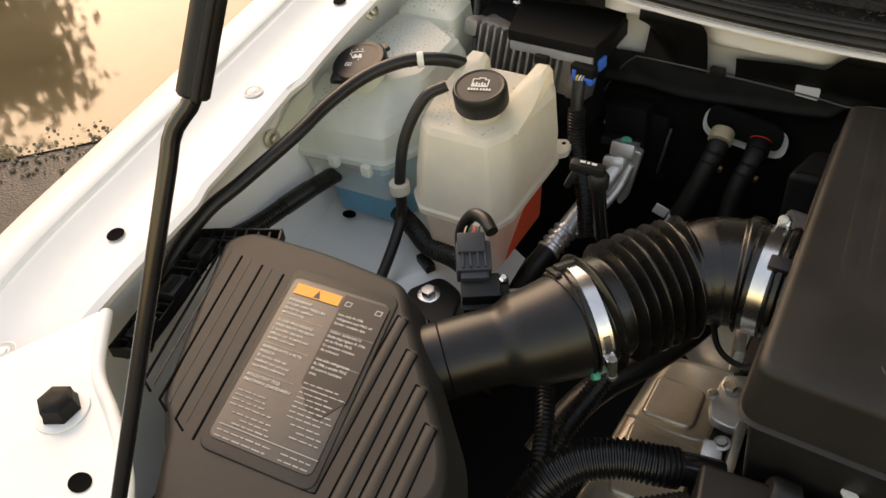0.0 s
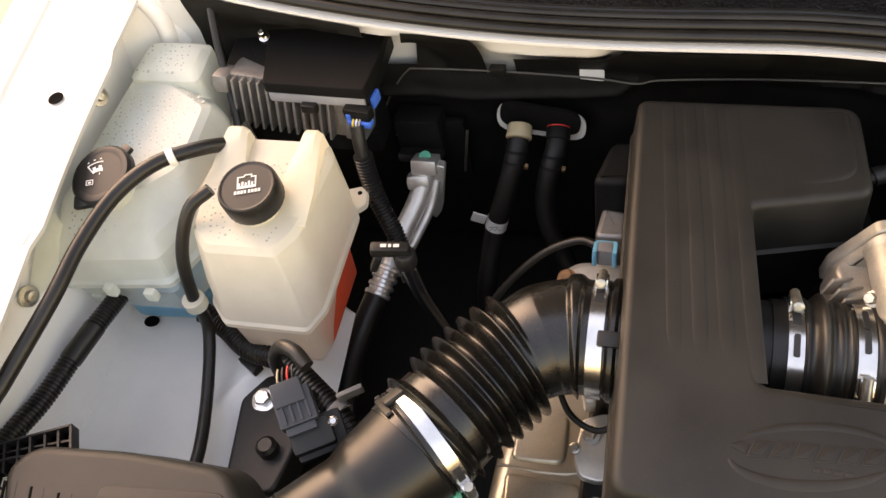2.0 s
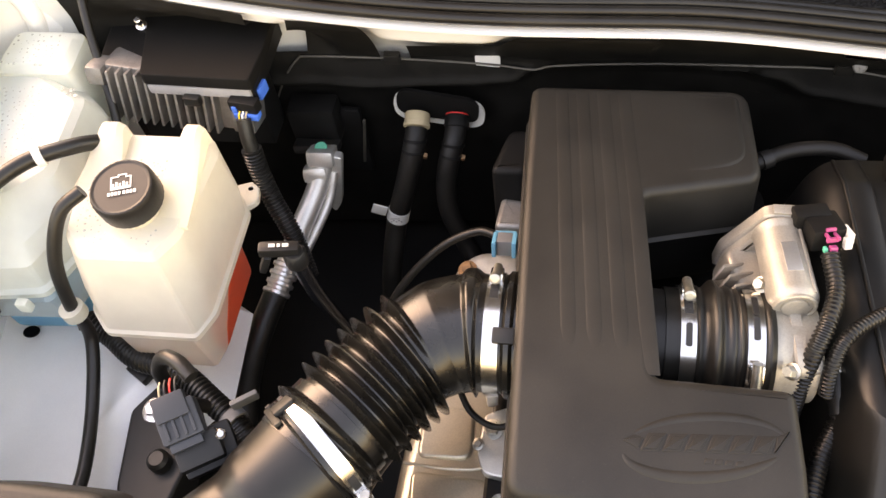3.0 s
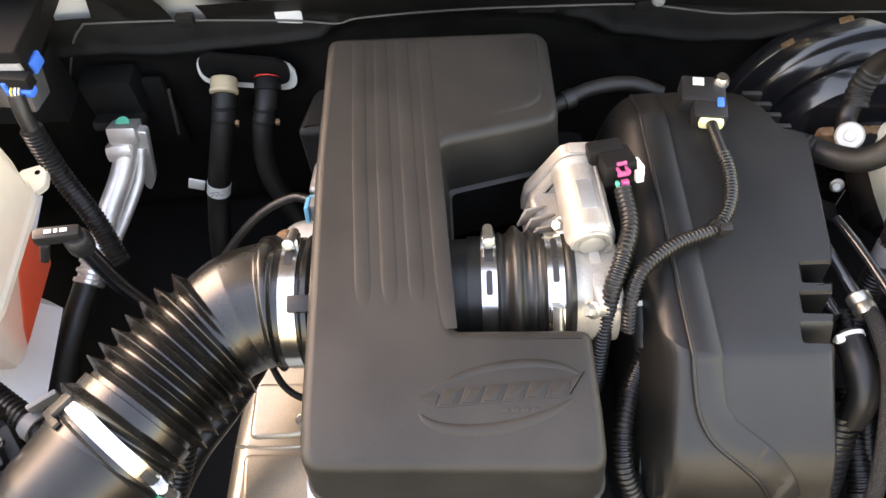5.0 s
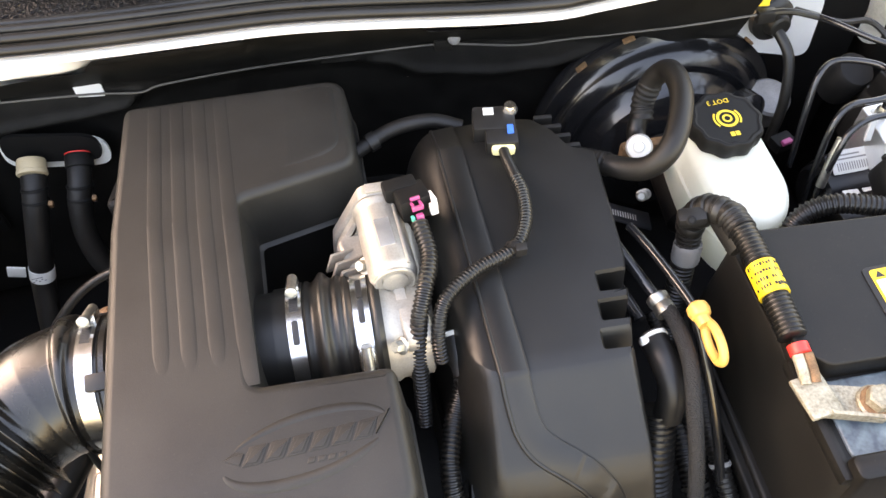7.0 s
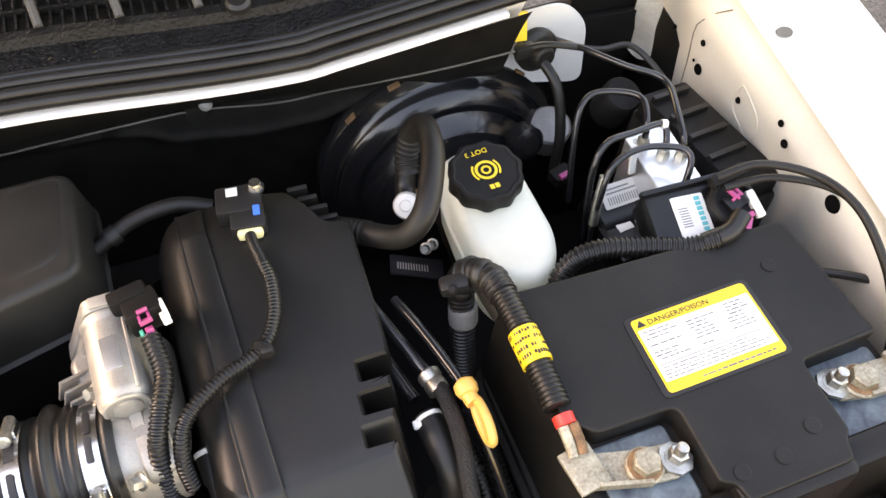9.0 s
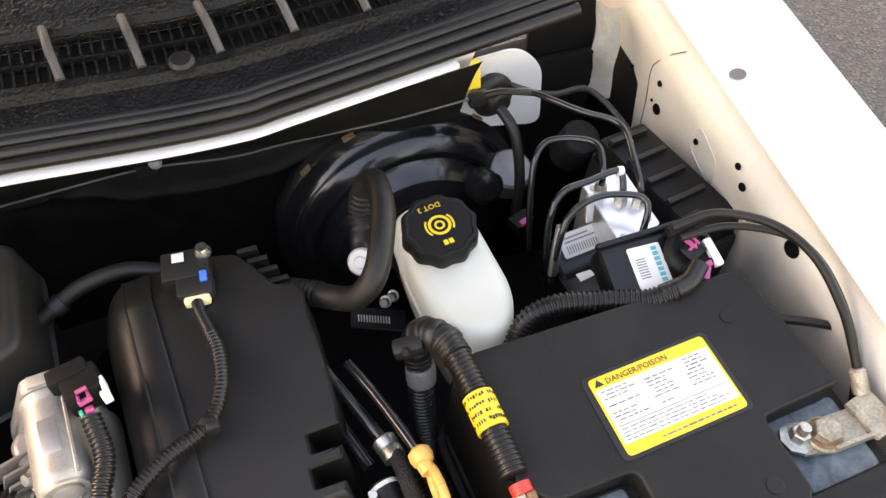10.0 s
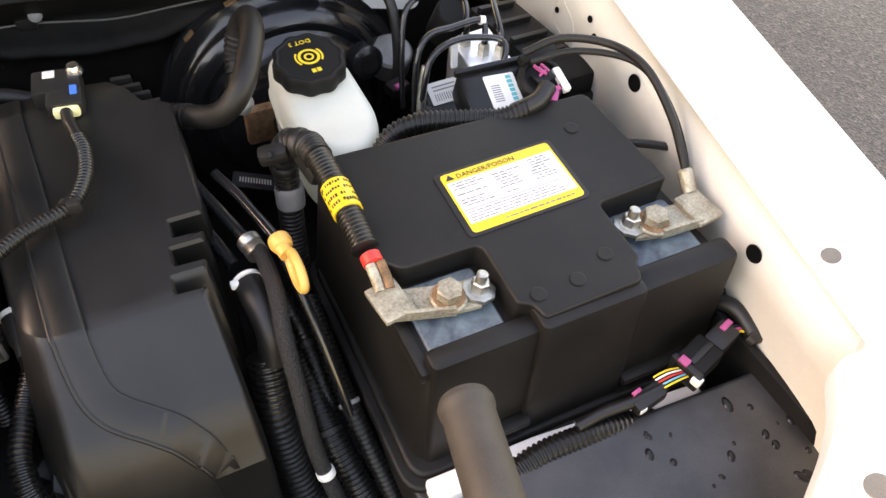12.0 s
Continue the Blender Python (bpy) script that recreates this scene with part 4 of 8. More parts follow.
def word_row(u, v, width, high=0.0012):
    """One line of print too small to read: bars as long as its words."""
    end = u + width
    while u < end - 0.02:
        w = min(rnd.uniform(0.030, 0.085), end - u)
        q = stk(u, v)
        rows.append((q.x, q.y, LW * w, high * rnd.uniform(0.85, 1.1)))
        u += w + 0.014


for k in range(4):
    word_row(0.02, 0.728 + 0.0265 * k, rnd.uniform(0.26, 0.42))
for k in range(8):
    word_row(0.54, 0.582 + 0.0265 * k, rnd.uniform(0.22, 0.40))
for k, w in enumerate((0.40, 0.30, 0.35)):
    word_row(0.48 - w, 0.845 + 0.026 * k, w)
    word_row(0.92 - w * 0.8, 0.80 + 0.03 * k, w * 0.75)
for k in range(2):
    word_row(0.04, 0.945 + 0.03 * k, 0.50)
    word_row(0.64, 0.945 + 0.03 * k, 0.28)
q = stk(0.03, 0.915)
rows.append((q.x, q.y, LW * 0.92, 0.0010))
for u in (0.55, 0.86):
    q = stk(u, 0.09)
    rows += [(q.x, q.y, 0.007, 0.0012), (q.x, q.y + 0.005, 0.007, 0.0012), (q.x, q.y, 0.0012, 0.006), (q.x + 0.0058, q.y, 0.0012, 0.006)]
for k in (0.245, 0.43, 0.60):
    for u, w in ((0.02, 0.44), (0.54, 0.42)):
        q = stk(u, k + 0.008)
        rows.append((q.x, q.y, LW * w, 0.0004))
for row in rows:
    part("print_bar", print_lines([row], STK), FADEDINK, lab)
# ladder-like flange along the wing
def flange_pt(s, w):
    a, b, c = Vector((-0.555, 0.215)), Vector((-0.600, 0.385)), Vector((-0.515, 0.425))
    p = a.lerp(b, s / 0.66) if s < 0.66 else b.lerp(c, (s - 0.66) / 0.34)
    t = (b - a).normalized() if s < 0.62 else ((c - b).normalized() if s > 0.7 else (c - a).normalized())
    n = Vector((t.y, -t.x))
    return Vector((*(p + n * w), 0.928))
def thin_wall(line, half, low_z, high_z):
    """An upright moulded web along a line."""
    rings = []
    for i, p in enumerate(line):
        d = (line[min(i + 1, len(line) - 1)] - line[max(i - 1, 0)]).normalized()
        n = Vector((-d.y, d.x, 0)) * half
        rings.append([Vector((q.x, q.y, z)) for q, z in ((p - n, low_z), (p + n, low_z), (p + n, high_z), (p - n, high_z))])
    return loft(bmesh.new(), rings)


bm = grid(40, 1, lambda u, v: flange_pt(u, -0.002 + 0.031 * v) - Vector((0, 0, 0.010)))
bmesh.ops.solidify(bm, geom=bm.faces[:], thickness=0.003)
part("flange_floor", bm, DARK, airbox)
for w, top in ((0.0, 0.930), (0.014, 0.926), (0.029, 0.929)):
    part("flange_rail", thin_wall(spline([flange_pt(s, w) for s in (0, 0.3, 0.62, 0.70, 1.0)], 0.006), 0.0010, 0.915, top), PLASTIC, airbox)
for k in range(22):
    s = k / 21
    part("flange_rung", thin_wall([flange_pt(s, -0.001), flange_pt(s + 0.008, 0.030)], 0.0011, 0.916, 0.928 + 0.002 * (k % 3 == 0)), PLASTIC, airbox)
for s in (0.10, 0.32, 0.54):
    c = flange_pt(s, 0.021)
    part("hinge_block", rbox((c.x, c.y, 0.929), (0.020, 0.030, 0.014), 0.002, (0, 0, 14)), PLASTIC, airbox, "moulded hinge block")
    part("hinge_slot", rbox((c.x, c.y, 0.9362), (0.008, 0.022, 0.002), 0.0006, (0, 0, 14)), DARK, airbox)
bm = lathe([(0.006, 0), (0.010, 0.004), (0.011, 0.010), (0.008, 0.013)], (-0.627, 0.388, 0.920), (0.6, -0.3, 0.6), 14)
part("rubber_bung", bm, RUBBER, airbox)

AXIS = [(-0.334, 0.335, 0.876), (-0.292, 0.368, 0.884), (-0.252, 0.405, 0.889), (-0.216, 0.438, 0.892), (-0.188, 0.470, 0.894)]
duct = thing("air_duct", (-0.24, 0.39, 0.83), "satin black plastic air duct with a flow sensor", "air duct")
ln = spline(AXIS, 0.004)
DIR1 = (Vector(AXIS[-1]) - Vector(AXIS[-2])).normalized()
C1 = Vector((-0.184, 0.476, 0.895))
part("duct_tube", sweep(bmesh.new(), ln, [0.0375 + 0.0015 * i / len(ln) + 0.0075 * max(0.0, min(1.0, (i / len(ln) - 0.62) / 0.08)) + 0.0062 * max(0.0, min(1.0, (i / len(ln) - 0.70) / 0.24)) for i in range(len(ln))], 48), DUCT, duct)
part("duct_seam", sweep(bmesh.new(), [ln[18] - (ln[19] - ln[18]) * 0.4, ln[18], ln[18] + (ln[19] - ln[18]) * 0.4], [0.0370, 0.0392, 0.0370], 48), DUCT, duct)
part("duct_bead", sweep(bmesh.new(), [C1 - DIR1 * 0.0085, C1 - DIR1 * 0.0060, C1 - DIR1 * 0.0030], [0.0525, 0.0562, 0.0525], 48), PLASTIC, duct)
n1 = (Vector((-0.42, 0.28, 0.86)) - DIR1 * Vector((-0.42, 0.28, 0.86)).dot(DIR1)).normalized()
s1 = DIR1.cross(n1)
for ang, ln_, wd, back in ((0.0, 0.030, 0.007, 0.012), (0.95, 0.034, 0.006, 0.010)):
    n2 = math.cos(ang) * n1 - math.sin(ang) * s1
    bm = rbox((0, 0, 0), (ln_, wd, 0.004), 0.0015)
    bmesh.ops.transform(bm, matrix=Matrix.Translation(C1 - DIR1 * back + n2 * 0.0542) @ Matrix((DIR1.cross(n2), DIR1, n2)).transposed().to_4x4(), verts=bm.verts)
    part("clip_arm", bm, PLASTIC, duct)
bm = rbox((0, 0, 0), (0.012, 0.024, 0.007), 0.0015)
bmesh.ops.transform(bm, matrix=Matrix.Translation(C1 + DIR1 * 0.002 + n1 * 0.0565) @ Matrix((DIR1.cross(n1), DIR1, n1)).transposed().to_4x4(), verts=bm.verts)
part("clip_tab", bm, PLASTIC, duct)
# flow sensor on top of the duct
S = Vector((-0.302, 0.478, 0.921))
MF = Matrix.Translation(S) @ pose(0, 0, 0, 20, 4, 34) @ Matrix.Scale(0.94, 4)
def local(bm, m):
    bmesh.ops.transform(bm, matrix=m, verts=bm.verts)
    return bm
part("sensor_boss", local(rbox((0.012, -0.030, -0.022), (0.052, 0.040, 0.020), 0.003), MF), PLASTIC, duct)
plug = part("sensor_plug", local(rbox((0, 0, 0.004), (0.038, 0.036, 0.030), 0.003), MF), SLATE, duct, "slate-grey sensor plug")
part("plug_top", local(rbox((-0.002, 0.014, 0.016), (0.030, 0.024, 0.016), 0.002), MF), SLATE, plug)
for k in range(4):
    part("plug_rib", local(rbox((-0.012 + 0.008 * k, 0.0, 0.0205), (0.0028, 0.030, 0.003), 0.0006), MF), SLATE, plug)
part("plug_latch", local(rbox((0.0, -0.022, 0.010), (0.030, 0.008, 0.012), 0.0015), MF), SLATE, plug)
part("sensor_body", local(rbox((0.006, -0.030, -0.004), (0.042, 0.028, 0.024), 0.003), MF), PLASTIC, duct)
part("sensor_screw", local(lathe([(0.005, 0), (0.005, 0.008), (0.003, 0.010)], (0.030, -0.026, 0.006), (0, 0, 1), 12), MF), STEEL, duct)
for k, m in enumerate((TAN, INK, RED, INK)):
    a = MF @ Vector((-0.009 + 0.005 * k, 0.024, 0.014))
    part("plug_wire", tube([a, a + Vector((-0.003, 0.008, 0.004)), a + Vector((-0.006, 0.016, 0.001))], 0.0010, 6), m, plug)

hose = thing("intake_bellows", (-0.10, 0.55, 0.83), "black rubber intake bellows with two steel clamps", "intake hose")
PATHB = [(-0.190, 0.466, 0.894), (-0.176, 0.4895, 0.896), (-0.160, 0.5130, 0.897), (-0.1435, 0.5365, 0.898), (-0.126, 0.5585, 0.899), (-0.107, 0.578, 0.900), (-0.086, 0.592, 0.902), (-0.062, 0.598, 0.903), (-0.040, 0.5985, 0.903), (-0.012, 0.5985, 0.903)]
RINGS = [0.028, 0.054, 0.0675, 0.081, 0.0945, 0.108, 0.1215]


def bellows(line, step, seg=64):
    """The hose wall: sharp-edged rings on a neck, a last ring that fades out round the bend, a plain elbow and an end bead."""
    bm, rows, up = bmesh.new(), [], Vector((0, 0, 1))
    for i, c in enumerate(line):
        t = i * step
        d = (line[min(i + 1, len(line) - 1)] - line[max(i - 1, 0)]).normalized()
        up = (up - d * up.dot(d)).normalized()
        left = up.cross(d)
        base = 0.0545 if t < 0.020 else 0.0535 if t < 0.044 else 0.0498 if t < 0.132 else 0.0498 + 0.0047 * min(1.0, (t - 0.132) / 0.03)
        base += 0.0022 * math.exp(-((t - 0.017) / 0.0030) ** 2) + 0.0050 * math.exp(-((t - 0.1925) / 0.0050) ** 4)
        row = []
        for k in range(seg):
            a = 2 * math.pi * k / seg
            r = base
            for q in RINGS:
                r += (0.0128 if q > 0.04 else 0.0090) * max(0.0, 1.10 - math.hypot(t - q, 0.0005) / 0.0050) ** 1.05
            fade = max(0.0, min(1.0, 0.35 + 0.9 * math.cos(a) + 0.25 * math.sin(a)))
            r += 0.0122 * fade * max(0.0, 1.10 - math.hypot(t - 0.136, 0.0005) / 0.0050) ** 1.05
            row.append(bm.verts.new(c + r * (math.cos(a) * left + math.sin(a) * up)))
        rows.append(row)
    for p, q in zip(rows, rows[1:]):
        for k in range(seg):
            bm.faces.new((p[k], p[(k + 1) % seg], q[(k + 1) % seg], q[k]))
    bm.faces.new(rows[0][::-1]), bm.faces.new(rows[-1])
    return bm


part("bellows", bellows(spline(PATHB, 0.0007), 0.0007), BELLOWS, hose, sharp=70)
hose_clamp(hose, C1 + DIR1 * 0.006, DIR1, 0.0558, 0.013, 92, -1)
hose_clamp(hose, (-0.040, 0.5985, 0.903), (1, 0, 0), 0.0556, 0.014, -34)
part("end_ring", sweep(bmesh.new(), [Vector((x, 0.5985, 0.903)) for x in (-0.031, -0.028, -0.024, -0.021)], [0.0550, 0.0585, 0.0585, 0.0550], 48), BELLOWS, hose)
part("clamp_tab", rbox((-0.028, 0.570, 0.953), (0.020, 0.014, 0.010), 0.002, (20, 0, 0)), PLASTIC, hose)
part("green_mark", rbox((-0.149, 0.440, 0.868), (0.008, 0.008, 0.008), 0.002, (30, 20, 40)), GREENP, hose)

reson = thing("air_resonator", (0.09, 0.65, 0.80), "dusty black C-shaped plastic intake resonator", "engine cover")
CSHAPE = [(-0.014, 0.432), (0.201, 0.428), (0.198, 0.533), (0.093, 0.535), (0.086, 0.716), (0.192, 0.742), (0.190, 0.872), (-0.028, 0.872)]
def res_top(x, y):
    return -0.022 * max(0, (y - 0.70)) / 0.17 - 0.008 * max(0, 0.47 - y) / 0.04
rbody = part("shell", drape(slab(CSHAPE, 0.905, 0.974, [0.016, 0.016, 0.010, 0.008, 0.008, 0.016, 0.022, 0.014], 0.0085, 6, 0.004, None), 0.93, res_top, (), (0.47, 0.70)), COVER, reson, "brownish black grained shell")
part("lower_shell", slab([tuple(p) for p in offset([Vector(q) for q in CSHAPE], 0.004)], 0.80, 0.9055, [0.016, 0.016, 0.014, 0.012, 0.012, 0.022, 0.025, 0.014], 0.001, 6, -0.008), PLASTIC, reson)
part("shell_lip", slab(CSHAPE, 0.900, 0.9065, [0.016, 0.016, 0.014, 0.012, 0.012, 0.022, 0.025, 0.014], 0.001, 6, 0.0065), COVER, reson)
for x in (0.006, 0.027, 0.048, 0.069):
    ys = [0.535 + 0.328 * i / 40 for i in range(41)]
    line = [Vector((x - 0.074 * (y - 0.834), y, 0.9738 + res_top(x, y) - 0.0010 * (max(0, 6 - i) / 6) ** 2)) for i, y in enumerate(ys)]
    part("shell_rib", sweep(bmesh.new(), line, 0.0070, 14, flat=0.085), COVER, rbody)
out = round_poly([(0.105, 0.742), (0.178, 0.762), (0.178, 0.858), (0.10, 0.858)], [0.003, 0.02, 0.006, 0.003], 6)
part("raised_panel", loft(bmesh.new(), [[Vector((p.x, p.y, 0.974 + res_top(p.x, p.y) + h * max(0.0, min(1.0, (p.x - 0.104) / 0.03)) - 0.0012 * (p.x < 0.12))) for p in offset(out, d)] for d, h in ((-0.004, -0.002), (0.0, 0.0008), (0.003, 0.0018))]), COVER, rbody)
# plain embossed emblem: an oval band, a slanted row of blocks between two swept tips, and a short row below
emb = Vector((0.1285, 0.4815))
EZ = 0.9738


def emboss(pts, rise, name="emblem_bar", r=0.0008):
    """A low raised shape on the sloping front of the shell."""
    return part(name, slab(pts, 0.962, EZ + rise, r, 0.0005, 2, 0.0007, lambda x, y: res_top(x, y)), COVER, rbody)


def oval(a, k):
    return Vector((emb.x + 0.0585 * k * math.cos(a), emb.y + (0.0225 * math.sin(a) + 0.0085 * math.cos(a)) * k, 0))


for a0, a1, wide in ((0.22, 2.60, 0.0034), (3.30, 5.75, 0.0042)):
    line = [oval(a0 + (a1 - a0) * i / 40, 1.0) for i in range(41)]
    part("emblem_band", sweep(bmesh.new(), [Vector((p.x, p.y, EZ + res_top(p.x, p.y) - 0.0002)) for p in line], [wide * math.sin(math.pi * (i + 1) / 42) ** 0.6 + 0.0005 for i in range(41)], 8, flat=0.40), COVER, rbody)
for k in range(6):
    x, y = 0.0925 + 0.0156 * k, 0.4800 + 0.0011 * k
    w, h, lean = 0.0068, 0.0072, 0.0030
    emboss([(x - w - lean, y - h), (x + w - lean, y - h + 0.001), (x + w + lean, y + h + 0.001), (x - w + lean, y + h)], 0.0008)
    emboss([(x - w * 0.62 - lean, y - h * 0.7), (x + w * 0.62 - lean, y - h * 0.7), (x + w * 0.62 + lean, y + h * 0.75), (x - w * 0.62 + lean, y + h * 0.75)], 0.0015)
emboss([(0.070, 0.4800), (0.0815, 0.4745), (0.0850, 0.4830), (0.0785, 0.4850)], 0.0010, "emblem_tip")
emboss([(0.177, 0.4800), (0.1830, 0.4880), (0.1895, 0.4985), (0.1800, 0.4930)], 0.0010, "emblem_tip")
for k in range(4):
    x = 0.1310 + 0.0072 * k
    emboss([(x - 0.0032, 0.4680), (x + 0.0022, 0.4682), (x + 0.0034, 0.4722), (x - 0.0020, 0.4720)], 0.0007, "emblem_dash")
# spout that the bellows slides on, and the outlet inside the C
part("inlet_spout", lathe([(0.046, 0), (0.046, 0.03), (0.050, 0.032), (0.050, 0.036), (0.046, 0.038)], (0.012, 0.5985, 0.903), (-1, 0, 0), 40), PLASTIC, reson)
part("outlet_spout", lathe([(0.047, 0), (0.047, 0.036)], (0.088, 0.602, 0.905), (1, 0, 0), 40), PLASTIC, reson)

# ---- throttle: coupling, body, motor ----
coup = thing("throttle_coupling", (0.145, 0.602, 0.85), "black rubber throttle coupling with two steel clamps", "intake hose")
ln = spline([(0.106, 0.602, 0.905), (0.150, 0.602, 0.905), (0.194, 0.602, 0.905)], 0.0015)
rad = []
for i in range(len(ln)):
    s = i * 0.0015
    rad.append(0.0492 + 0.0030 * math.exp(-((s - 0.0275) / 0.0022) ** 2) + 0.0085 * math.exp(-((s - 0.0405) / 0.0058) ** 2) + 0.0042 * math.exp(-((s - 0.0535) / 0.0040) ** 2) + 0.0035 * math.exp(-((s - 0.0605) / 0.0022) ** 2) + 0.0036 * math.exp(-((s - 0.0835) / 0.0034) ** 2))
part("sleeve", sweep(bmesh.new(), ln, rad, 48), RUBBER, coup)
hose_clamp(coup, (0.124, 0.602, 0.905), (1, 0, 0), 0.0505, 0.013, -30)
hose_clamp(coup, (0.1775, 0.602, 0.905), (1, 0, 0), 0.0510, 0.014, 50)
for x, ang in ((0.124, 20), (0.1775, 10), (0.1775, -14)):
    n = Vector((0, -math.sin(radians(ang)), math.cos(radians(ang))))
    part("clamp_slot", local(slab([(-0.0025, -0.010), (0.0025, -0.010), (0.0025, 0.010), (-0.0025, 0.010)], 0, 0.0006, 0.002, 0.0001), Matrix.Translation(Vector((x, 0.602, 0.905)) + n * 0.0524) @ Matrix((Vector((1, 0, 0)), n.cross(Vector((1, 0, 0))), n)).transposed().to_4x4()), INK, coup)

thr = thing("throttle_valve", (0.205, 0.63, 0.85), "cast aluminium throttle valve with a ribbed motor housing", "throttle valve")
part("bore_housing", lathe([(0.040, 0), (0.0455, 0.002), (0.0455, 0.010), (0.043, 0.014), (0.043, 0.040)], (0.190, 0.602, 0.905), (1, 0, 0), 40), THROTTLE, thr)
bm = bmesh.new()
out = round_poly([(0.566, 0.868), (0.572, 0.905), (0.562, 0.934), (0.577, 0.946), (0.630, 0.950), (0.650, 0.930), (0.650, 0.862), (0.600, 0.850)], 0.010, 4)
loft(bm, [[Vector((x + 0.10 * (0.60 - p.x), p.x, p.y)) for p in offset(out, e)] for x, e in ((0.206, 0.002), (0.2075, 0), (0.216, 0), (0.2175, 0.003), (0.228, 0.004), (0.230, 0.006))])
part("mounting_flange", bm, THROTTLE, thr, "cast mounting flange", sharp=24)
flange = [(0.160, 0.686), (0.176, 0.700), (0.196, 0.704), (0.220, 0.704), (0.232, 0.695), (0.232, 0.600), (0.215, 0.572), (0.195, 0.575)]
part("gear_cover", slab(flange, 0.895, 0.930, 0.012, 0.006, 5, 0.006), THROTTLE, thr)
# faceted plate at the rear that the motor housing stands out of
facets = round_poly([(0.2245, 0.969), (0.2285, 0.950), (0.2285, 0.890), (0.157, 0.890), (0.160, 0.916), (0.176, 0.946), (0.1885, 0.9695), (0.194, 0.9725), (0.218, 0.9735)], 0.003, 3)
bm = bmesh.new()
loft(bm, [[Vector((p.x, y, p.y)) for p in offset(facets, d)] for y, d in ((0.711, 0.003), (0.709, 0.0), (0.699, 0.0), (0.6975, 0.0015), (0.697, 0.0035), (0.690, 0.004), (0.688, 0.006))])
part("gear_lid", bm, THROTTLE, thr, "faceted cast gear lid", sharp=24)
part("lid_pad", rbox((0.206, 0.703, 0.9738), (0.022, 0.010, 0.003), 0.001, (0, 0, 0)), THROTTLE, thr)
mot = spline([(0.203, 0.694, 0.951), (0.2055, 0.655, 0.9535), (0.2085, 0.617, 0.956)], 0.003)
motor = part("motor_housing", sweep(bmesh.new(), mot, [0.0225 if i < 2 else (0.0205 if i < len(mot) - 2 else (0.0198 if i < len(mot) - 1 else 0.0180)) for i in range(len(mot))], 32), THROTTLE, thr, "pale cast motor housing")
part("motor_cap", lathe([(0.0178, -0.002), (0.0178, 0.0022), (0.0166, 0.0030), (0.0150, 0.0026), (0.0146, 0.0008), (0.0112, 0.0008), (0.0108, 0.0026), (0.0095, 0.0032), (0.004, 0.0032)], (0.2085, 0.617, 0.956), (0.08, -1, 0.06), 32), THROTTLE, motor)
part("motor_label", rbox((0.2060, 0.655, 0.9738), (0.013, 0.030, 0.0010), 0.0004, (-3, 0, 5)), ALU, motor)
for x in (0.193, 0.2165):
    part("housing_rib", sweep(bmesh.new(), [Vector((x, 0.690, 0.966)), Vector((x + 0.0045, 0.622, 0.9705))], 0.0022, 8), THROTTLE, motor)
for k in range(4):
    part("cast_rib", rbox((0.166 + 0.004 * k, 0.668 - 0.011 * k, 0.925 + 0.002 * k), (0.030, 0.0028, 0.020), 0.001, (0, 25, 30)), THROTTLE, thr)
for p, d in (((0.206, 0.564, 0.941), (-0.75, -0.35, 0.6)), ((0.186, 0.640, 0.950), (-0.6, -0.4, 0.7))):
    part("throttle_bolt", hexbolt(p, d, 0.0052, 0.009, 1.4), ZINC, thr)
pc = thing("throttle_plug", (0.233, 0.672, 0.97), "black throttle connector with a pink lock", "connector")
part("plug_body", rbox((0.234, 0.684, 0.972), (0.028, 0.028, 0.022), 0.003, (-15, 0, 12)), DARK, pc)
part("plug_shroud", rbox((0.225, 0.698, 0.972), (0.030, 0.016, 0.018), 0.003, (-10, 0, 10)), DARK, pc)
for x, y, z, size in ((0.2325, 0.6685, 0.9850, (0.0022, 0.0130, 0.003)), (0.2395, 0.6700, 0.9850, (0.0022, 0.0130, 0.003)), (0.2355, 0.6745, 0.9868, (0.0085, 0.0026, 0.003)), (0.2365, 0.6665, 0.9835, (0.0100, 0.0030, 0.004)), (0.2375, 0.6605, 0.9790, (0.0060, 0.0050, 0.005))):
    part("plug_lock", rbox((x, y, z), size, 0.0007, (-25, 0, 12)), PINK, pc, "bright pink lock")
part("teal_seal", rbox((0.2315, 0.6600, 0.9780), (0.0030, 0.0050, 0.005), 0.001, (-25, 0, 12)), GREENP, pc, "teal wire seal")
part("white_clip", rbox((0.2500, 0.668, 0.978), (0.0065, 0.006, 0.010), 0.001, (-20, 0, 12)), WHITE, pc, "white locking clip")
part("white_clip", rbox((0.2505, 0.675, 0.981), (0.0035, 0.016, 0.010), 0.001, (-20, 0, 12)), WHITE, pc, "white locking clip")

# ---- engine under the intake ----
eng = thing("engine", (0.05, 0.6, 0.52), "dusty aluminium engine with a ribbed front casing", "engine")
part("block", rbox((0.10, 0.64, 0.65), (0.30, 0.52, 0.24), 0.02), DARK, eng)
vc = [(-0.160, 0.38), (-0.155, 0.56), (-0.145, 0.66), (-0.02, 0.67), (0.02, 0.60), (0.02, 0.36), (-0.10, 0.34)]
cover = part("valve_cover", slab(vc, 0.60, 0.684, 0.03, 0.018, 6, 0.012), ENGINE, eng, "smooth brown-tinged cast valve cover")
for poly in ([(-0.136, 0.614), (-0.076, 0.613), (-0.073, 0.560), (-0.080, 0.552), (-0.136, 0.550)], [(-0.140, 0.534), (-0.052, 0.532), (-0.048, 0.440), (-0.130, 0.436)]):
    part("raised_panel", slab(poly, 0.678, 0.6885, 0.010, 0.0045, 5, 0.003), ENGINE, cover)
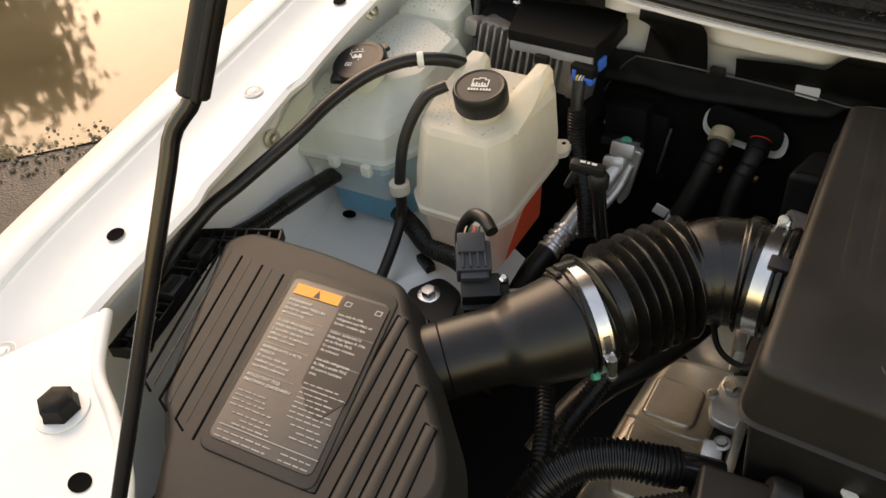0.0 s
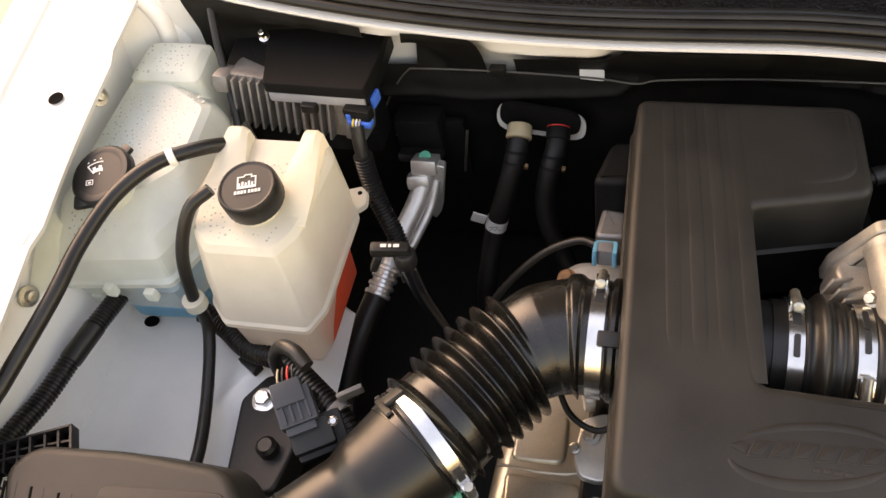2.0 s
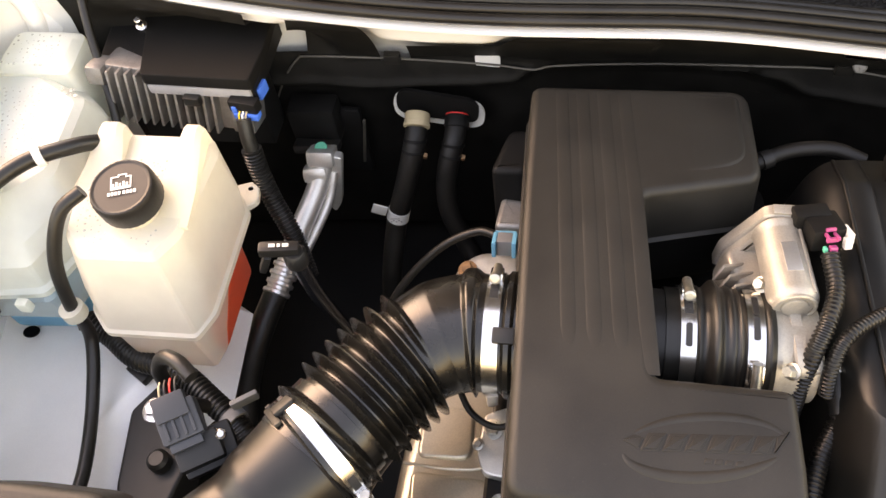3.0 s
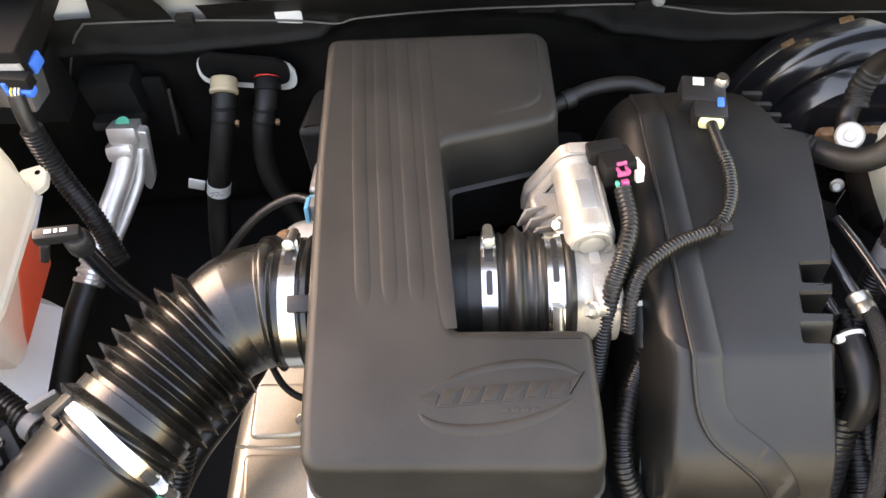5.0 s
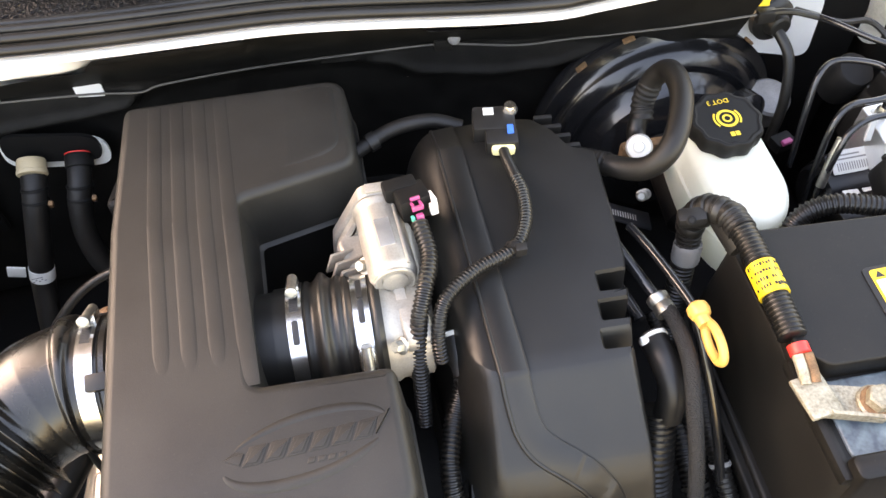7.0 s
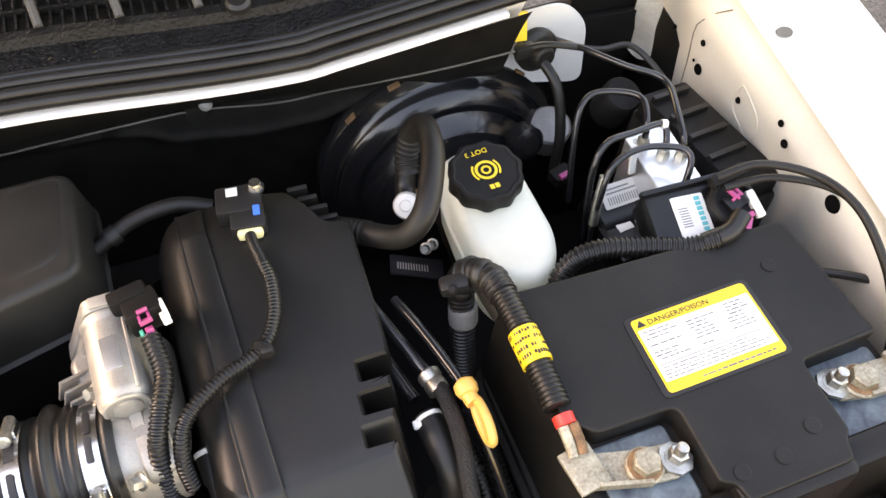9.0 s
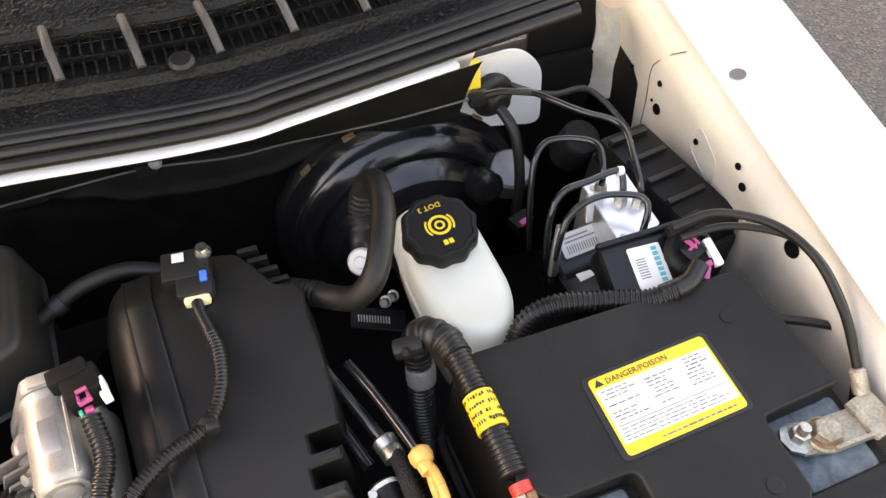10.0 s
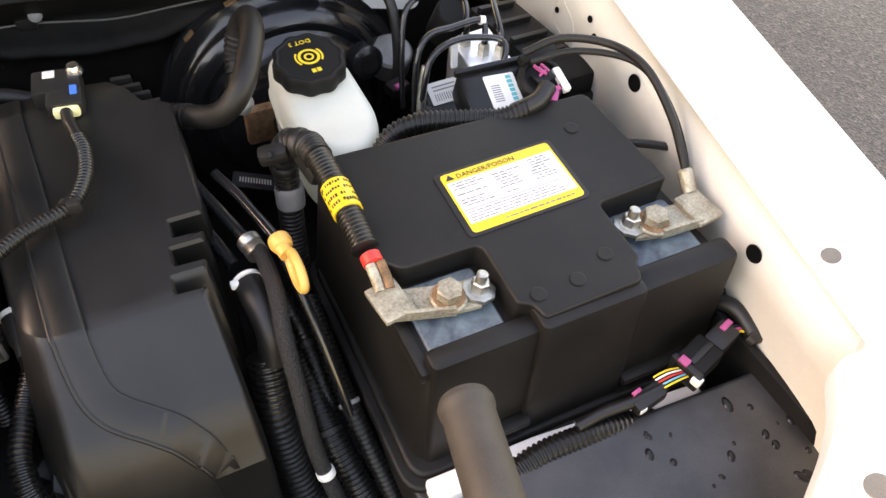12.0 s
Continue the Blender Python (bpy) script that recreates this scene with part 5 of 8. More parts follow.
part("cover_groove", sweep(bmesh.new(), spline([(-0.150, 0.543, 0.683), (-0.10, 0.541, 0.684), (-0.06, 0.546, 0.684), (-0.03, 0.565, 0.684)], 0.004), 0.0022, 8), ENGINE, cover)
# lifting bracket between the cover and the resonator
lug = part("lifting_bracket", slab([(-0.058, 0.528), (-0.054, 0.570), (-0.030, 0.580), (-0.010, 0.575), (-0.008, 0.516), (-0.030, 0.505), (-0.050, 0.508)], 0.770, 0.781, 0.006, 0.002), CAST, eng, "grey cast lifting bracket")
part("bracket_post", rbox((-0.026, 0.545, 0.725), (0.030, 0.040, 0.10), 0.006), ENGINE, lug)
part("bracket_web", rbox((-0.020, 0.470, 0.755), (0.010, 0.085, 0.070), 0.003, (0, 6, 4)), ENGINE, lug)
part("bracket_tab", rbox((-0.036, 0.466, 0.782), (0.020, 0.026, 0.012), 0.003, (10, 0, 8)), CAST, lug)
part("bracket_pin", lathe([(0.0095, 0), (0.0095, 0.020), (0.0075, 0.022), (0.0075, 0.026), (0.0045, 0.027)], (-0.016, 0.518, 0.758), (-1, -0.05, 0.1), 22), ENGINE, lug)
part("pin_ring", lathe([(0.0102, 0), (0.0102, 0.0024)], (-0.031, 0.517, 0.7595), (-1, -0.05, 0.1), 22), STEEL, lug)
part("bracket_ear", rbox((-0.050, 0.590, 0.800), (0.012, 0.030, 0.046), 0.004, (12, 0, 15)), CAST, lug)
for p, r in (((-0.044, 0.554, 0.781), 0.0075), ((-0.057, 0.535, 0.786), 0.0042), ((-0.030, 0.478, 0.789), 0.006)):
    part("engine_bolt", hexbolt(p, (-0.15, -0.1, 1), r, r * 0.8, 1.45), ZINC, eng)
part("rocker_box", slab([(-0.115, 0.690), (-0.075, 0.680), (0.0, 0.680), (0.0, 0.765), (-0.085, 0.765), (-0.108, 0.735)], 0.66, 0.795, 0.018, 0.012, 5, 0.02), CAST, eng, "silvery cast housing")
part("housing_bolt", hexbolt((-0.092, 0.735, 0.795), (-0.2, -0.1, 1), 0.0075, 0.007, 1.5), RUST, eng)
lowbox = thing("coil_box", (0.09, 0.40, 0.80), "black plastic box below the resonator's front", "engine cover")
part("box_top", slab([(-0.036, 0.415), (0.19, 0.435), (0.20, 0.36), (-0.02, 0.33)], 0.78, 0.842, 0.008, 0.005, 4, 0.003), PLASTIC, lowbox)
part("box_boss", lathe([(0.016, 0), (0.016, 0.02), (0.013, 0.024)], (0.045, 0.418, 0.832), (-1, -0.2, 0.3), 20), PLASTIC, lowbox)
part("white_plug", rbox((0.085, 0.432, 0.848), (0.010, 0.020, 0.006), 0.001, (0, 0, 40)), WHITE, lowbox)
part("pink_wire", tube([(0.06, 0.44, 0.845), (0.072, 0.445, 0.849), (0.085, 0.44, 0.846)], 0.0015, 6), PINK, lowbox)

# ---- intake manifold cover ----
mani = thing("manifold_cover", (0.32, 0.65, 0.70), "large satin black plastic intake manifold cover", "engine cover")
def man_top(x, y):
    k = max(0.0, 0.272 - x) / 0.022
    return 0.010 * max(-1.0, min(1.0, (y - 0.60) / 0.12)) * (x - 0.25) / 0.15 - 0.016 * k * k - 0.02 * max(0, y - 0.76) / 0.05
NOTCHES = []
for k in range(3):
    y = 0.5395 + 0.0265 * k
    x = 0.387 + (y - 0.526) * 0.20
    NOTCHES += [(x - 0.0015, y - 0.0085), (x - 0.025, y - 0.0075), (x - 0.024, y + 0.0085), (x + 0.0015, y + 0.0085)]
TOPM = [(0.256, 0.541), (0.270, 0.5235), (0.300, 0.520), (0.384, 0.521)] + NOTCHES + [(0.405, 0.614), (0.4095, 0.727), (0.389, 0.737), (0.366, 0.790), (0.335, 0.803), (0.258, 0.805), (0.238, 0.79), (0.247, 0.66)]
rings = []
base = round_poly(TOPM, [0.014, 0.008, 0.004, 0.003] + [0.0012] * 12 + [0.008, 0.006, 0.004, 0.006, 0.015, 0.02, 0.02, 0.03], 5)
def front_push(p, d):
    """The front wall leans forwards as it goes down."""
    w = max(0.0, min(1.0, (0.56 - p.y) / 0.035))
    return Vector((p.x + 0.06 * d * (1 if p.x > 0.37 else -4.5 * max(0.0, min(1.0, (0.275 - p.x) / 0.015))), p.y - w * d))
FRONT = ((0.62, 0.096), (0.74, 0.100), (0.80, 0.100), (0.845, 0.094), (0.880, 0.077), (0.8945, 0.0655), (0.9000, 0.0595), (0.9040, 0.0535), (0.9355, 0.0075), (0.9400, 0.0015), (0.9420, -0.0006), (0.943, -0.0022))
for z, push in FRONT:
    ins = -0.004 + 0.004 * max(0.0, min(1.0, (z - 0.62) / 0.28)) + 0.0018 * max(0.0, (z - 0.940) / 0.003)
    rings.append([Vector((*front_push(p, push), z)) for p in offset(base, ins)])
mshell = part("shell", drape(loft(bmesh.new(), rings), 0.86, man_top, [0.242, 0.246, 0.250, 0.254, 0.258, 0.262, 0.266, 0.271] + [0.282 + 0.02 * k for k in range(6)], [0.44 + 0.02 * k for k in range(19)]), MANIFOLD, mani, "satin black grained shell", sharp=24)


def on_man(x, y, up=0.0):
    """The cover's surface: the roof behind the ridge, two facets down the front before it."""
    z = 0.943
    if y < 0.5215:
        z = FRONT[0][0]
        for (za, pa), (zb, pb) in zip(FRONT, FRONT[1:]):
            ya, yb = 0.521 - pa, 0.521 - pb
            if ya <= y <= yb and zb > za:
                z = za + (zb - za) * (y - ya) / max(1e-6, yb - ya)
        if y > 0.521 + 0.0005:
            z = 0.943
    return Vector((x, y, z + (man_top(x, y) if z > 0.86 else 0.0) + up))


# raised band running back to front, over the ridge and off to the side down the face
BAND = spline([(0.2785, 0.800, 0), (0.2795, 0.76, 0), (0.2815, 0.70, 0), (0.284, 0.64, 0), (0.286, 0.58, 0), (0.2875, 0.54, 0), (0.2885, 0.515, 0), (0.2900, 0.499, 0), (0.2925, 0.487, 0), (0.2985, 0.4765, 0), (0.3080, 0.4685, 0), (0.322, 0.4600, 0), (0.336, 0.4510, 0), (0.347, 0.4420, 0), (0.3545, 0.4345, 0), (0.3580, 0.4290, 0), (0.3595, 0.4250, 0), (0.3600, 0.4222, 0)], 0.003)
rings = []
for i, c in enumerate(BAND):
    d = (BAND[min(i + 1, len(BAND) - 1)] - BAND[max(i - 1, 0)]).normalized()
    n = Vector((-d.y, d.x, 0))
    w = 0.0105 - 0.002 * max(0.0, min(1.0, (0.47 - c.y) / 0.04))
    tall = 0.0032
    rings.append([on_man(*(c + n * k * w).to_2d(), up=h) for k, h in ((-1.16, -0.0015), (-1.05, tall * 0.75), (-0.95, tall), (0.95, tall), (1.05, tall * 0.75), (1.16, -0.0015))])
part("raised_band", loft(bmesh.new(), rings), MANIFOLD, mshell, sharp=50)
for edge, r in ((1, 0.0019), (4, 0.0007)):
    part("band_bead", sweep(bmesh.new(), [ring[edge] - Vector((0, 0, 0.0002)) for ring in rings], r, 10), MANIFOLD, mshell)
# short fingers on the rear right edge
for k in range(4):
    part("edge_finger", rbox((0.377 + 0.0058 * k, 0.788 - 0.0135 * k, 0.934), (0.018, 0.005, 0.014), 0.001, (0, 0, -4)), PLASTIC, mshell)
part("rear_pipe", tube([(0.19, 0.80, 0.915), (0.23, 0.815, 0.925), (0.27, 0.818, 0.927), (0.30, 0.81, 0.92)], 0.0075, 14), HOSE, mani)
part("rear_pipe_collar", lathe([(0.0095, 0), (0.0095, 0.010)], (0.205, 0.806, 0.919), (1, 0.4, 0.2), 18), PLASTIC, mani)

sens = thing("pressure_sensor", (0.325, 0.775, 0.945), "small black pressure sensor with a white tag", "sensor")
part("sensor_body", rbox((0.325, 0.776, 0.953), (0.040, 0.030, 0.020), 0.003, (0, 0, -8)), PLASTIC, sens)
part("sensor_tag", rbox((0.321, 0.783, 0.9642), (0.010, 0.009, 0.0012), 0.0004, (0, 0, -8)), PAPER, sens, "white printed tag")
part("sensor_bolt", lathe([(0.0075, 0), (0.0075, 0.003), (0.005, 0.008), (0.003, 0.008)], (0.342, 0.783, 0.961), (0, 0, 1), 18), STEEL, sens)
part("connector_shell", rbox((0.328, 0.754, 0.953), (0.030, 0.022, 0.018), 0.003, (0, 0, -8)), PLASTIC, sens)
part("blue_lock", rbox((0.337, 0.758, 0.9625), (0.006, 0.010, 0.004), 0.001, (0, 0, -8)), BLUE, sens, "blue lock")
part("cream_seal", rbox((0.327, 0.741, 0.955), (0.022, 0.008, 0.010), 0.004, (0, 0, -8)), CREAM, sens, "cream wire seal")


# ---- washer and coolant tanks ----
def rings_of(levels, r, seg=4):
    """Rounded outlines at rising heights, as rings for a loft."""
    return [[Vector((p.x, p.y, z)) for p in round_poly(poly, r, seg)] for z, poly in levels]




def grow(poly, d):
    return [tuple(p) for p in offset([Vector(p) for p in poly], -d)]


wash = thing("washer_tank", (-0.59, 0.72, 0.79), "milky plastic washer tank holding blue fluid", "washer tank")
W0 = [(-0.655, 0.600), (-0.520, 0.620), (-0.490, 0.700), (-0.515, 0.835), (-0.600, 0.915), (-0.665, 0.915)]
levels = [(0.822, [(-0.648, 0.614), (-0.522, 0.622), (-0.500, 0.702), (-0.522, 0.828), (-0.60, 0.905), (-0.655, 0.905)]),
          (0.872, [(-0.646, 0.604), (-0.516, 0.612), (-0.496, 0.700), (-0.519, 0.834), (-0.60, 0.912), (-0.66, 0.912)]),
          (0.876, grow(W0, 0.001)), (0.878, grow(W0, 0.006)), (0.885, grow(W0, 0.006)), (0.888, grow(W0, -0.001)),
          (0.918, [(-0.652, 0.610), (-0.522, 0.626), (-0.498, 0.700), (-0.517, 0.835), (-0.60, 0.912), (-0.662, 0.912)]),
          (0.934, [(-0.650, 0.628), (-0.530, 0.640), (-0.503, 0.704), (-0.519, 0.834), (-0.60, 0.905), (-0.660, 0.905)]),
          (0.956, [(-0.648, 0.664), (-0.548, 0.676), (-0.514, 0.716), (-0.524, 0.826), (-0.600, 0.868), (-0.655, 0.868)]),
          (0.962, [(-0.642, 0.674), (-0.554, 0.686), (-0.522, 0.722), (-0.531, 0.818), (-0.600, 0.858), (-0.648, 0.858)])]
shell = part("tank_shell", loft(bmesh.new(), rings_of(levels[2:], 0.008, 3), False, True), TANK_WASHER, wash, "milky greenish tank shell", sharp=18)
part("tank_lower", loft(bmesh.new(), rings_of(levels[:3], 0.008, 3), True, False), TANK_WASHER_LOW, wash, "thin lower half tinted by blue fluid", sharp=18)
sump = [(-0.632, 0.632), (-0.530, 0.638), (-0.512, 0.705), (-0.530, 0.815), (-0.60, 0.88), (-0.645, 0.88)]
part("washer_fluid", loft(bmesh.new(), rings_of([(0.771, grow(sump, -0.004)), (0.836, grow(sump, -0.002))], 0.012)), WASHER, wash, "bright blue fluid")
part("tank_sump", loft(bmesh.new(), rings_of([(0.768, grow(sump, -0.002)), (0.772, sump), (0.8215, grow(sump, 0.001))], 0.012), True, False), TANK_BLUE, wash, "lower sump with blue fluid showing through")
for x in (-0.588, -0.535):
    part("flange_lug", rbox((x, 0.600, 0.884), (0.014, 0.010, 0.016), 0.003), TANK_WASHER, wash)
part("rear_chamber", loft(bmesh.new(), rings_of([(0.85, [(-0.655, 0.850), (-0.540, 0.850), (-0.550, 0.93), (-0.655, 0.93)]), (0.966, [(-0.650, 0.855), (-0.552, 0.855), (-0.560, 0.925), (-0.650, 0.925)]), (0.974, [(-0.642, 0.864), (-0.562, 0.864), (-0.568, 0.917), (-0.642, 0.917)])], 0.012)), TANK_WASHER, wash)
part("tank_foot", rbox((-0.630, 0.612, 0.84), (0.016, 0.012, 0.03), 0.003), TANK_WASHER, wash)
part("filler_neck", lathe([(0.030, -0.02), (0.030, 0.012)], (-0.588, 0.690, 0.962), (-0.06, -0.24, 1), 28), TANK_WASHER, wash)
CAPF = Matrix.Translation((-0.588, 0.688, 0.975)) @ Vector((-0.06, -0.24, 1)).to_track_quat("Z", "Y").to_matrix().to_4x4()
wcap = part("filler_cap", local(lathe([(0.035, 0), (0.037, 0.002), (0.037, 0.010), (0.034, 0.013), (0.029, 0.0135), (0.027, 0.0128)], (0, 0, 0), (0, 0, 1), 40), CAPF), PLASTIC, wash, "flip-up black cap with a white washer symbol")
WC = Matrix.Translation(CAPF @ Vector((0, 0, 0.0128))) @ plane_frame((0, 0, 0), (1, 0.30, 0), (-0.30, 1, 0.22)).to_3x3().to_4x4()
part("cap_tab", rbox(tuple(CAPF @ Vector((0, 0, 0.008)) + Vector((0.016, 0.030, 0.006))), (0.014, 0.018, 0.006), 0.002, (15, 0, -28)), PLASTIC, wcap)
part("cap_lip", rbox(tuple(Vector((-0.600, 0.655, 0.974))), (0.022, 0.016, 0.008), 0.003, (14, 0, 18)), PLASTIC, wcap)
bm = bmesh.new()
def arc_band(r0, r1, a0, a1):
    """A flat printed arc on the cap."""
    ring = [(radians(a0 + (a1 - a0) * i / 12), r1) for i in range(13)] + [(radians(a1 - (a1 - a0) * i / 12), r0) for i in range(13)]
    bm.faces.new([bm.verts.new(WC @ Vector((r * math.cos(a), r * math.sin(a) - 0.009, 0.0004))) for a, r in ring])


arc_band(0.0235, 0.0250, 52, 128)
arc_band(0.0120, 0.0165, 52, 128)
arc_band(0.0165, 0.0235, 52, 56)
arc_band(0.0165, 0.0235, 124, 128)
for a in (68, 90, 112):
    arc_band(0.0165, 0.0195, a - 6, a + 6)
for a in (60, 75, 90, 105, 120):
    arc_band(0.0275, 0.0290, a - 2.2, a + 2.2)
rows = [(-0.0005, -0.0015, 0.001, 0.003), (-0.015, -0.013, 0.0085, 0.001), (-0.015, -0.0075, 0.0085, 0.001), (-0.015, -0.013, 0.001, 0.006), (-0.0075, -0.013, 0.001, 0.006), (-0.0125, -0.011, 0.0035, 0.0022)]
print_lines(rows, WC, bm)
part("cap_symbol", bm, WHITEINK, wcap)
for p, ax in (((-0.640, 0.553, 0.934), (1, -0.1, 0.2)), ((-0.652, 0.800, 0.990), (1, -0.2, 0.5))):
    part("stud_washer", lathe([(0.012, 0), (0.012, 0.003), (0.007, 0.004), (0.006, 0.010), (0.003, 0.011)], p, ax, 20), ZINC, wash)
bm = bmesh.new()
loft(bm, [[Vector((x, y, z + d)) for x, y, z in ((-0.648, 0.58, 0.905), (-0.645, 0.545, 0.918), (-0.640, 0.60, 0.958), (-0.64, 0.645, 0.965), (-0.645, 0.64, 0.895))] for d in (0, 0.003)])
part("tank_ear", bm, TANK_WASHER, wash)
rnd = random.Random(8)
def bead_field(area, zf, pitch, seed):
    rnd = random.Random(seed)
    bm = bmesh.new()
    (x0, x1), (y0, y1) = area
    j, y = 0, y0
    while y < y1:
        x = x0 + (pitch / 2 if j % 2 else 0)
        while x < x1:
            px, py, r = x + rnd.uniform(-1, 1) * pitch * 0.30, y + rnd.uniform(-1, 1) * pitch * 0.30, pitch * rnd.uniform(0.16, 0.36)
            z = zf(px, py)
            if z is not None and rnd.random() < 0.93:
                top = bm.verts.new((px, py, z + r * 0.55))
                ring = [bm.verts.new((px + r * math.cos(a), py + r * math.sin(a), z - 0.0005)) for a in (math.pi / 3 * k for k in range(6))]
                for k in range(6):
                    bm.faces.new((ring[k], ring[k - 5], top))
            x += pitch
        y += pitch * 0.87
        j += 1
    return bm
tagged(part("dimpling", bead_field(((-0.642, -0.528), (0.725, 0.842)), lambda x, y: 0.9616 if x < -0.532 and (x + 0.588) ** 2 + (y - 0.690) ** 2 > 0.0016 else None, 0.0080, 2), BEAD, wash, sharp=80), kind="stuff")
def slope_z(x, y):
    """The sloping face between the washer tank's shoulder and its plateau."""
    k = (y - 0.628) / 0.036
    return 0.934 + 0.022 * k if 0 < k < 1 and x > -0.640 + 0.004 and (x + 0.588) ** 2 + (y - 0.690) ** 2 > 0.0018 else None
tagged(part("dimpling", bead_field(((-0.640, -0.545), (0.632, 0.668)), lambda x, y: slope_z(x, y - 0.13 * (x + 0.65)), 0.0066, 9), BEAD, wash, sharp=80), kind="stuff")
tagged(part("dimpling", bead_field(((-0.638, -0.578), (0.866, 0.912)), lambda x, y: 0.9736, 0.0085, 3), BEAD, wash, sharp=80), kind="stuff")

cool = thing("coolant_tank", (-0.40, 0.69, 0.78), "milky plastic coolant tank part-filled with red coolant", "coolant tank")
SEAM = [(-0.472, 0.614), (-0.448, 0.590), (-0.349, 0.592), (-0.339, 0.620), (-0.341, 0.752), (-0.356, 0.774), (-0.470, 0.778), (-0.489, 0.690)]
LOW = [(-0.458, 0.614), (-0.440, 0.595), (-0.356, 0.596), (-0.351, 0.620), (-0.353, 0.722), (-0.364, 0.738), (-0.456, 0.742), (-0.468, 0.690)]
def low(d, y=0.0):
    return [(x, b + (y if b > 0.7 else 0)) for x, b in grow(LOW, d)]
levels = [(0.776, low(-0.006)), (0.782, low(0.0)), (0.850, low(0.005, 0.004)), (0.853, grow(SEAM, 0.001)), (0.8545, grow(SEAM, 0.003)), (0.861, grow(SEAM, 0.003)), (0.863, grow(SEAM, -0.001)),
          (0.895, [(-0.473, 0.624), (-0.447, 0.600), (-0.354, 0.602), (-0.341, 0.632), (-0.341, 0.758), (-0.356, 0.778), (-0.470, 0.780), (-0.488, 0.695)]),
          (0.952, [(-0.471, 0.644), (-0.446, 0.619), (-0.366, 0.621), (-0.350, 0.650), (-0.344, 0.757), (-0.356, 0.778), (-0.468, 0.778), (-0.484, 0.708)]),
          (0.959, [(-0.467, 0.649), (-0.444, 0.625), (-0.369, 0.627), (-0.355, 0.654), (-0.349, 0.755), (-0.359, 0.774), (-0.465, 0.774), (-0.480, 0.710)])]
part("tank_shell", loft(bmesh.new(), rings_of(levels[3:], 0.006, 3), False, True), TANK, cool, "milky cream tank shell", sharp=18)
part("tank_lower", loft(bmesh.new(), rings_of(levels[:4], 0.006, 3), True, False), TANK_LOW, cool, "thin lower half reddened by the coolant", sharp=18)
def horn(x0, x1, y0, y1, z, k):
    """A rear corner of the top, rising as a wedge to a rounded peak."""
    rings = []
    for t, h in ((0.0, 0.0), (0.35, 0.25), (0.70, 0.72), (0.84, 0.95), (0.92, 1.0), (0.98, 0.90), (1.0, 0.0)):
        y = y0 + (y1 - y0) * t
        g = h if t < 0.9 else 1.0
        a, b = x0 + (x1 - x0) * 0.30 * g * k, x1 - (x1 - x0) * 0.22 * g
        rings.append([Vector((a - 0.006 * (1 - g), y, 0.953)), Vector((a, y, 0.957 + (z - 0.957) * h * 0.75)), Vector((a + (b - a) * 0.2, y, 0.9575 + (z - 0.9575) * h)), Vector((b - (b - a) * 0.2, y, 0.9575 + (z - 0.9575) * h)), Vector((b, y, 0.957 + (z - 0.957) * h * 0.75)), Vector((b, y, 0.953))])
    return part("tank_horn", loft(bmesh.new(), rings), TANK, cool, sharp=28)
horn(-0.482, -0.436, 0.700, 0.776, 0.981, 0.6)
horn(-0.392, -0.345, 0.660, 0.774, 0.984, 1.0)
def wet(k, s):
    """The outline that the liquid wets: the lower shell's side, a hair proud, and a slant inside."""
    return [(-0.400, 0.665 + 0.7 * s), (-0.380, 0.645 + s), (-0.362 + k, 0.618 + s), (-0.3505 + k, 0.6200 + s), (-0.3520 + k, 0.7225), (-0.364 + k, 0.7390), (-0.405, 0.735)]
part("coolant", loft(bmesh.new(), rings_of([(0.783, wet(0.0003, 0.0)), (0.800, wet(0.0018, 0.012)), (0.844, wet(0.0049, 0.062))], 0.006, 3)), TANK_RED, cool, "orange-red coolant")
part("filler_neck", lathe([(0.025, 0), (0.025, 0.02)], (-0.403, 0.678, 0.952), (0, -0.12, 1), 28), TANK, cool)
CF = Matrix.Translation((-0.403, 0.679, 0.971)) @ Vector((0.02, -0.14, 1)).to_track_quat("Z", "Y").to_matrix().to_4x4()
ccap = part("filler_cap", local(lathe([(0.0315, 0), (0.0325, 0.002), (0.0325, 0.022), (0.0305, 0.026), (0.0290, 0.0265), (0.027, 0.0255)], (0, 0, 0), (0, 0, 1), 60, None, 30, 0.006), CF), PLASTIC, cool, "ribbed black screw cap with a white tank symbol")
CW = Matrix.Translation(CF @ Vector((0, 0, 0.0262))) @ plane_frame((0, 0, 0), (1, 0.30, 0), (-0.30, 1, 0.13)).to_3x3().to_4x4()
rows = [(-0.010, -0.003, 0.0015, 0.015), (-0.010, 0.0108, 0.0085, 0.0015), (-0.003, 0.0108, 0.0015, 0.0030), (-0.003, 0.0128, 0.0085, 0.0015), (0.0045, 0.0108, 0.0015, 0.0030), (0.0045, 0.0098, 0.0060, 0.0015), (0.0090, -0.003, 0.0015, 0.013), (-0.010, -0.003, 0.0205, 0.0030)]
rows += [(-0.0085 + 0.0034 * k, -0.001, 0.0022, 0.0050 + 0.0016 * (k % 2)) for k in range(5)]
rows += [(-0.0125 + 0.0034 * k, -0.0092, 0.0026, 0.0040) for k in range(4)] + [(0.0022 + 0.0034 * k, -0.0092, 0.0026, 0.0040) for k in range(4)]
part("cap_symbol", print_lines(rows, CW), WHITEINK, ccap)
